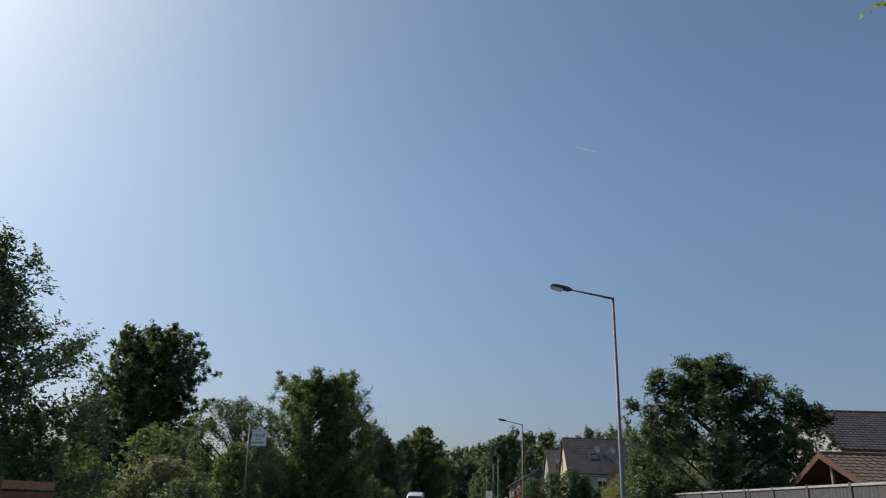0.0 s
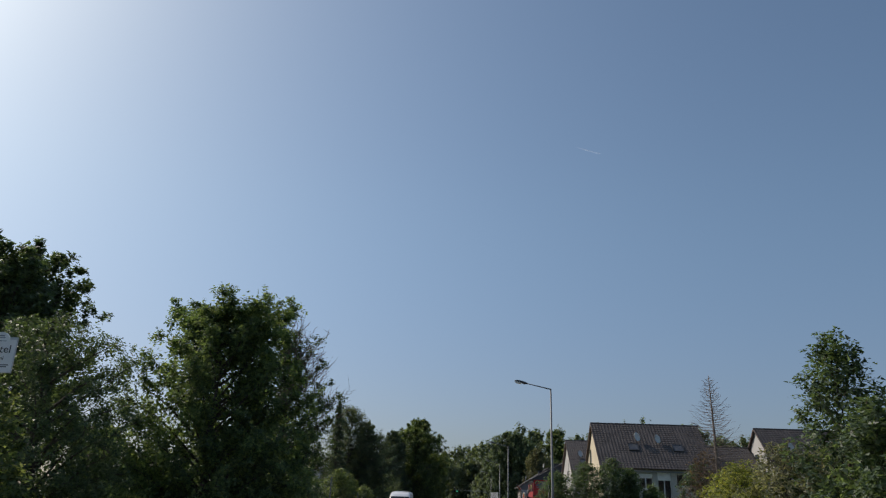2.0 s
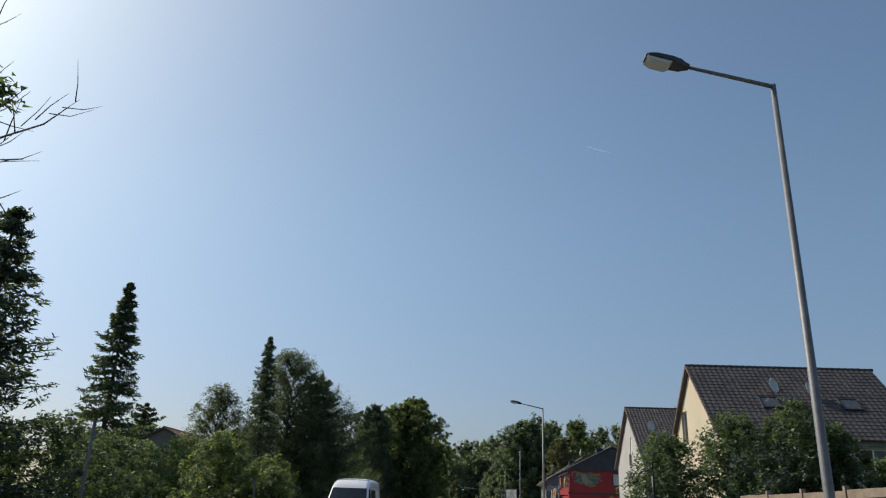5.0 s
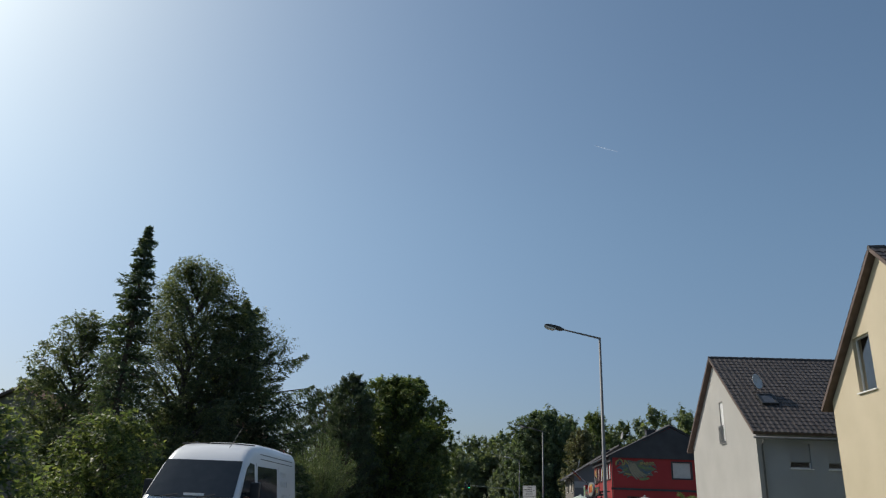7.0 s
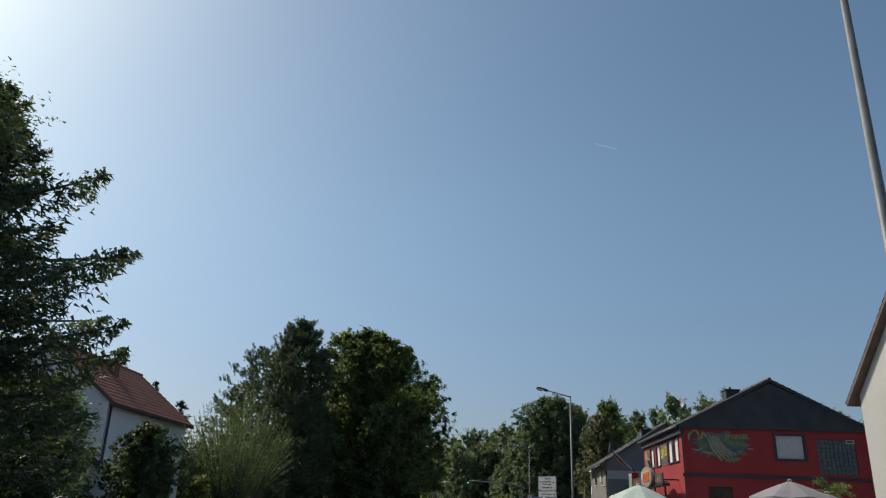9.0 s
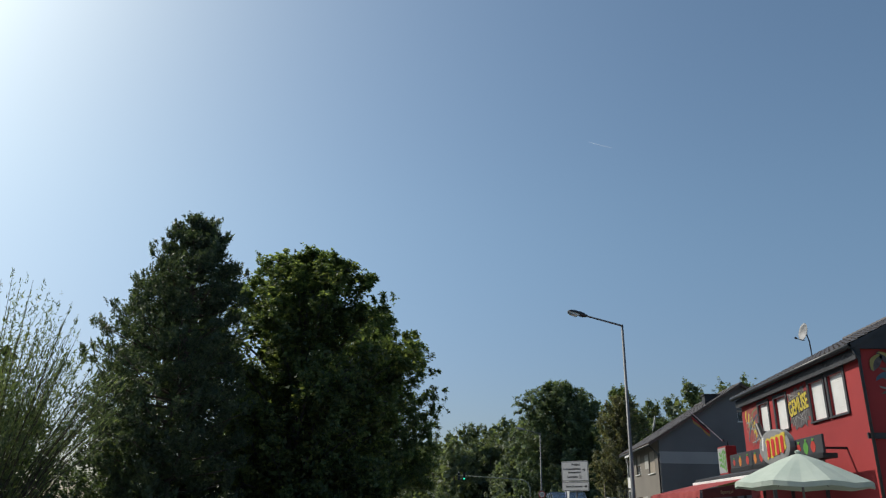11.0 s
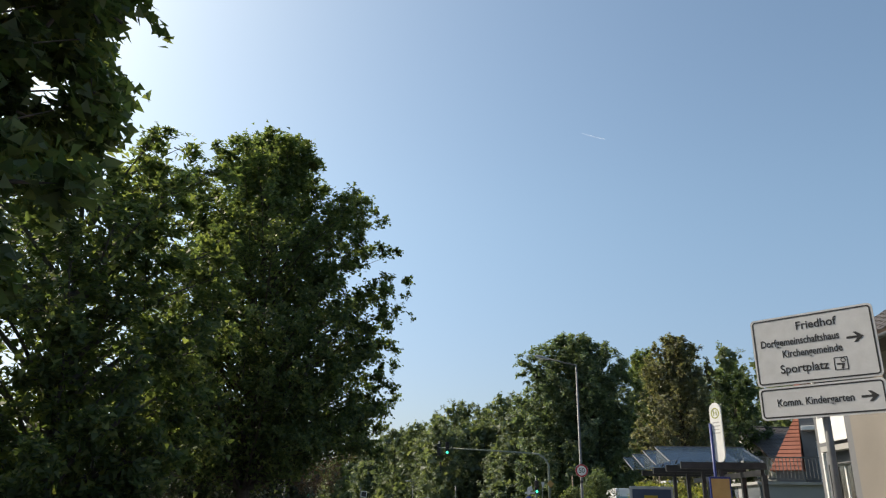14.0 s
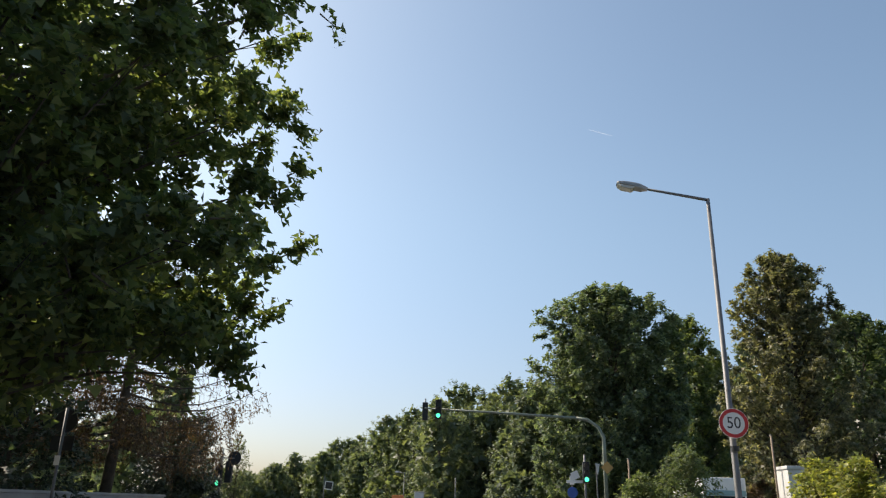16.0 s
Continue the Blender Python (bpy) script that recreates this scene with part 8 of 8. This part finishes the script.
def van(x, y, label):
    """A long, tall delivery van with rounded corners; its front faces -y."""
    ob = thing("van", x, y, 0, 0, label, "van")
    stations = ((0.0, 0.80, 0.84), (0.06, 0.97, 0.92), (0.35, 1.12, 0.965), (0.8, 1.22, 0.985), (1.0, 1.29, 0.99), (1.35, 1.72, 0.99), (1.65, 2.07, 0.99), (1.8, 2.2, 0.99), (2.0, 2.34, 0.99), (2.3, 2.45, 0.99), (2.9, 2.53, 0.99), (4.2, 2.55, 0.99), (5.8, 2.53, 0.99), (5.95, 2.49, 0.975), (6.02, 2.42, 0.94))

    def half(w, z):
        return w - 0.115 * max(0.0, z - 1.15)

    bm = bmesh.new()
    rings = []
    for yy, top, w in stations:
        r = min(0.2, 0.3 * (top - 0.36))
        side = [(half(w, z), z) for z in (0.36, 0.5, 0.75)] + [(half(w, z), z) for z in (0.75 + (top - r - 0.75) * q for q in (0.35, 0.7, 1.0))]
        hw = half(w, top - r)
        side += [(hw - r * (1 - math.cos(a)), top - r + r * math.sin(a)) for a in (radians(22), radians(45), radians(68), radians(90))]
        pts = side + [(side[-1][0] * q, top + 0.025 * (1 - q * q)) for q in (0.5, 0.0, -0.5)] + [(-u, z) for u, z in side[::-1]]
        rings.append([bm.verts.new((u, yy, z)) for u, z in pts])
    for a, b in zip(rings, rings[1:]):
        n = len(a)
        for i in range(n):
            bm.faces.new((a[i], a[(i + 1) % n], b[(i + 1) % n], b[i]))
    bm.faces.new(rings[0])
    bm.faces.new(rings[-1][::-1])
    bmesh.ops.recalc_face_normals(bm, faces=bm.faces[:])
    part("body", bm, VAN_WHITE, ob, smooth=True)

    def skin(name, pts, sx, mat, lift=0.006, label=""):
        """A thin plate on the van's side, from (y, z) corners."""
        plate = bmesh.new()
        outer = [plate.verts.new((sx * (half(0.99, z) + lift), yy, z)) for yy, z in pts]
        inner = [plate.verts.new((sx * (half(0.99, z) - 0.02), yy, z)) for yy, z in pts]
        plate.faces.new(outer)
        plate.faces.new(inner[::-1])
        for i in range(len(pts)):
            plate.faces.new((outer[i], inner[i], inner[(i + 1) % len(pts)], outer[(i + 1) % len(pts)]))
        bmesh.ops.recalc_face_normals(plate, faces=plate.faces[:])
        return part(name, plate, mat, ob, label)

    def strip(name, pts, sx, mat, w=0.012, lift=0.004):
        skin(name, pts, sx, mat, lift)

    # windscreen: a curved sheet before the sloping front
    bm = bmesh.new()
    rows = []
    for q in (0.0, 0.33, 0.67, 1.0):
        z, yy, w = 1.34 + 0.74 * q, 1.03 + 0.63 * q, 0.9 - 0.09 * q
        rows.append([bm.verts.new((w * u, yy - 0.03 + 0.05 * u * u * u * u - 0.012, z + 0.012)) for u in (-1, -0.75, -0.4, 0, 0.4, 0.75, 1)])
    for a, b in zip(rows, rows[1:]):
        for i in range(6):
            bm.faces.new((a[i], a[i + 1], b[i + 1], b[i]))
    part("windscreen", bm, CAR_GLASS, ob, smooth=True)
    for i in range(2):
        bm = tube([(-0.55 + 0.75 * i, 0.93, 1.33), (-0.2 + 0.75 * i, 0.98, 1.4)], 0.011, 5)
        part("wiper", bm, BLACK, ob)
    part("paper", boxes((-0.1, 0.32, 1.0, 1.004, 1.37, 1.42)), WHITE_SIGN, ob, "white slip behind the windscreen")
    for sx in (-1, 1):
        skin("side_window", [(1.25, 1.3), (2.3, 1.34), (2.24, 2.06), (1.95, 2.08), (1.72, 1.95)], sx, CAR_GLASS)
        skin("side_window", [(2.5, 1.28), (4.08, 1.28), (4.08, 2.06), (2.5, 2.04)], sx, CAR_GLASS)
        for y0, y1, z0, z1 in ((4.45, 5.05, 1.9, 2.02), (4.45, 5.2, 1.66, 1.8), (4.5, 5.6, 1.4, 1.5)):
            n = int((y1 - y0) / 0.11)
            for i in range(n):
                skin("side_print", [(y0 + i * 0.11, z0), (y0 + i * 0.11 + 0.075, z0), (y0 + i * 0.11 + 0.075, z1), (y0 + i * 0.11, z1)], sx, GREY_SIGN, 0.004, "unreadable grey print")
        for z in (2.2, 2.3):
            strip("moulding", [(2.7, z), (5.6, z), (5.6, z + 0.015), (2.7, z + 0.015)], sx, SIGN_BACK)
        for yy in (2.4, 4.2):
            strip("door_gap", [(yy, 0.6), (yy + 0.012, 0.6), (yy + 0.012, 2.1), (yy, 2.1)], sx, SIGN_BACK)
        skin("rub_strip", [(0.9, 0.8), (5.8, 0.8), (5.8, 0.93), (0.9, 0.93)], sx, BLACK, 0.015)
        part("headlight", boxes((sx * 0.68 - 0.18, sx * 0.68 + 0.18, 0.03, 0.3, 0.82, 1.06), bevel=0.05), LENS, ob)
        m = part("mirror", boxes((sx * 1.13 - 0.1, sx * 1.13 + 0.1, 1.62, 1.76, 1.32, 1.68), bevel=0.04), BLACK, ob)
        part("mirror_arm", boxes((min(sx * 0.95, sx * 1.05), max(sx * 0.95, sx * 1.05), 1.66, 1.72, 1.4, 1.48)), BLACK, m)
        for yy in (1.0, 4.9):
            bm = lathe([(0.22, -0.1), (0.34, -0.1), (0.35, -0.06), (0.35, 0.06), (0.34, 0.1), (0.22, 0.1)], 24)
            bm.transform(pose(sx * 0.9, yy, 0.35, 0, 90, 0))
            wheel = part("wheel", bm, RUBBER, ob)
            bm = lathe([(0.05, -0.105), (0.215, -0.102), (0.215, 0.102), (0.05, 0.105)], 20)
            bm.transform(pose(sx * 0.9, yy, 0.35, 0, 90, 0))
            part("rim", bm, RIM, wheel)
    part("bumper", boxes((-0.93, 0.93, -0.1, 0.2, 0.3, 0.66), bevel=0.06), BLACK, ob)
    part("grille", boxes((-0.42, 0.42, -0.03, 0.06, 0.7, 0.86), bevel=0.02), BLACK, ob)
    part("aerial", tube([(0.35, 2.05, 2.37), (0.5, 2.35, 2.85)], 0.007, 5), BLACK, ob)
    bm = bmesh.new()
    tube([(-0.82, 2.32, 2.46), (-0.4, 2.3, 2.485), (0.4, 2.3, 2.485), (0.82, 2.32, 2.46)], 0.012, 5, bm)
    part("roof_seam", bm, SIGN_BACK, ob)


van(-5.7, 87.0, "white delivery van with a dark windscreen on the street")


def truck(x, y):
    ob = thing("box_truck", x, y, 0, 0, "white box truck parked beyond the junction", "truck")
    part("box", boxes((-1.02, 1.02, 0.0, 4.2, 0.85, 2.8), bevel=0.06), VAN_WHITE, ob)
    part("rear_frame", boxes((-0.98, 0.98, -0.03, -0.002, 1.98, 2.22), bevel=0.008), surface("teal_trim", (0.2, 0.35, 0.4), (0.26, 0.42, 0.46), 0.5), ob)
    part("rear_door", boxes((-0.9, 0.9, -0.02, -0.002, 0.95, 1.96)), CAR_GLASS, ob)
    part("cab", boxes((-0.95, 0.95, 4.3, 5.9, 0.5, 2.3), bevel=0.12), VAN_WHITE, ob)
    part("chassis", boxes((-0.85, 0.85, 0.1, 5.7, 0.55, 0.84)), BLACK, ob)
    for sx in (-1, 1):
        for yy in (1.1, 5.1):
            bm = lathe([(0.25, -0.13), (0.44, -0.13), (0.45, 0.0), (0.44, 0.13), (0.25, 0.13)], 22)
            bm.transform(pose(sx * 0.86, yy, 0.45, 0, 90, 0))
            wheel = part("wheel", bm, RUBBER, ob)
            bm = lathe([(0.06, -0.132), (0.245, -0.13), (0.245, 0.13), (0.06, 0.132)], 18)
            bm.transform(pose(sx * 0.86, yy, 0.45, 0, 90, 0))
            part("rim", bm, RIM, wheel)


truck(11.55, 196.2)
tank = thing("white_cabin", 14.2, 194.2, 0, 0, "tall white cabin on the verge", "cabin")
part("body", boxes((-0.4, 0.4, 0, 1.4, -0.05, 3.15), bevel=0.05), GREY_SIGN, tank)
part("roof", boxes((-0.45, 0.45, -0.06, 1.46, 3.152, 3.3), bevel=0.03), GREY_SIGN, tank)

# ---- a short vapour trail high in the sky ----
TRAIL = bpy.data.materials.new("vapour_trail")
TRAIL.use_nodes = True
nt = TRAIL.node_tree
mixer, clear, white = nt.nodes.new("ShaderNodeMixShader"), nt.nodes.new("ShaderNodeBsdfTransparent"), nt.nodes.new("ShaderNodeBsdfTranslucent")
white.inputs["Color"].default_value = (0.9, 0.9, 0.9, 1)
mixer.inputs[0].default_value = 0.07
nt.links.new(clear.outputs[0], mixer.inputs[1])
nt.links.new(white.outputs[0], mixer.inputs[2])
nt.links.new(mixer.outputs[0], nt.nodes["Material Output"].inputs["Surface"])
trail = thing("vapour_trail", 590, 3290, 1708, 0, "faint white vapour trail of a far aircraft", "vapour trail")
part("streak", tube([(-70, 0, 8), (-20, 20, 3), (50, 40, -5)], [1.0, 2.6, 1.5], 8), TRAIL, trail)
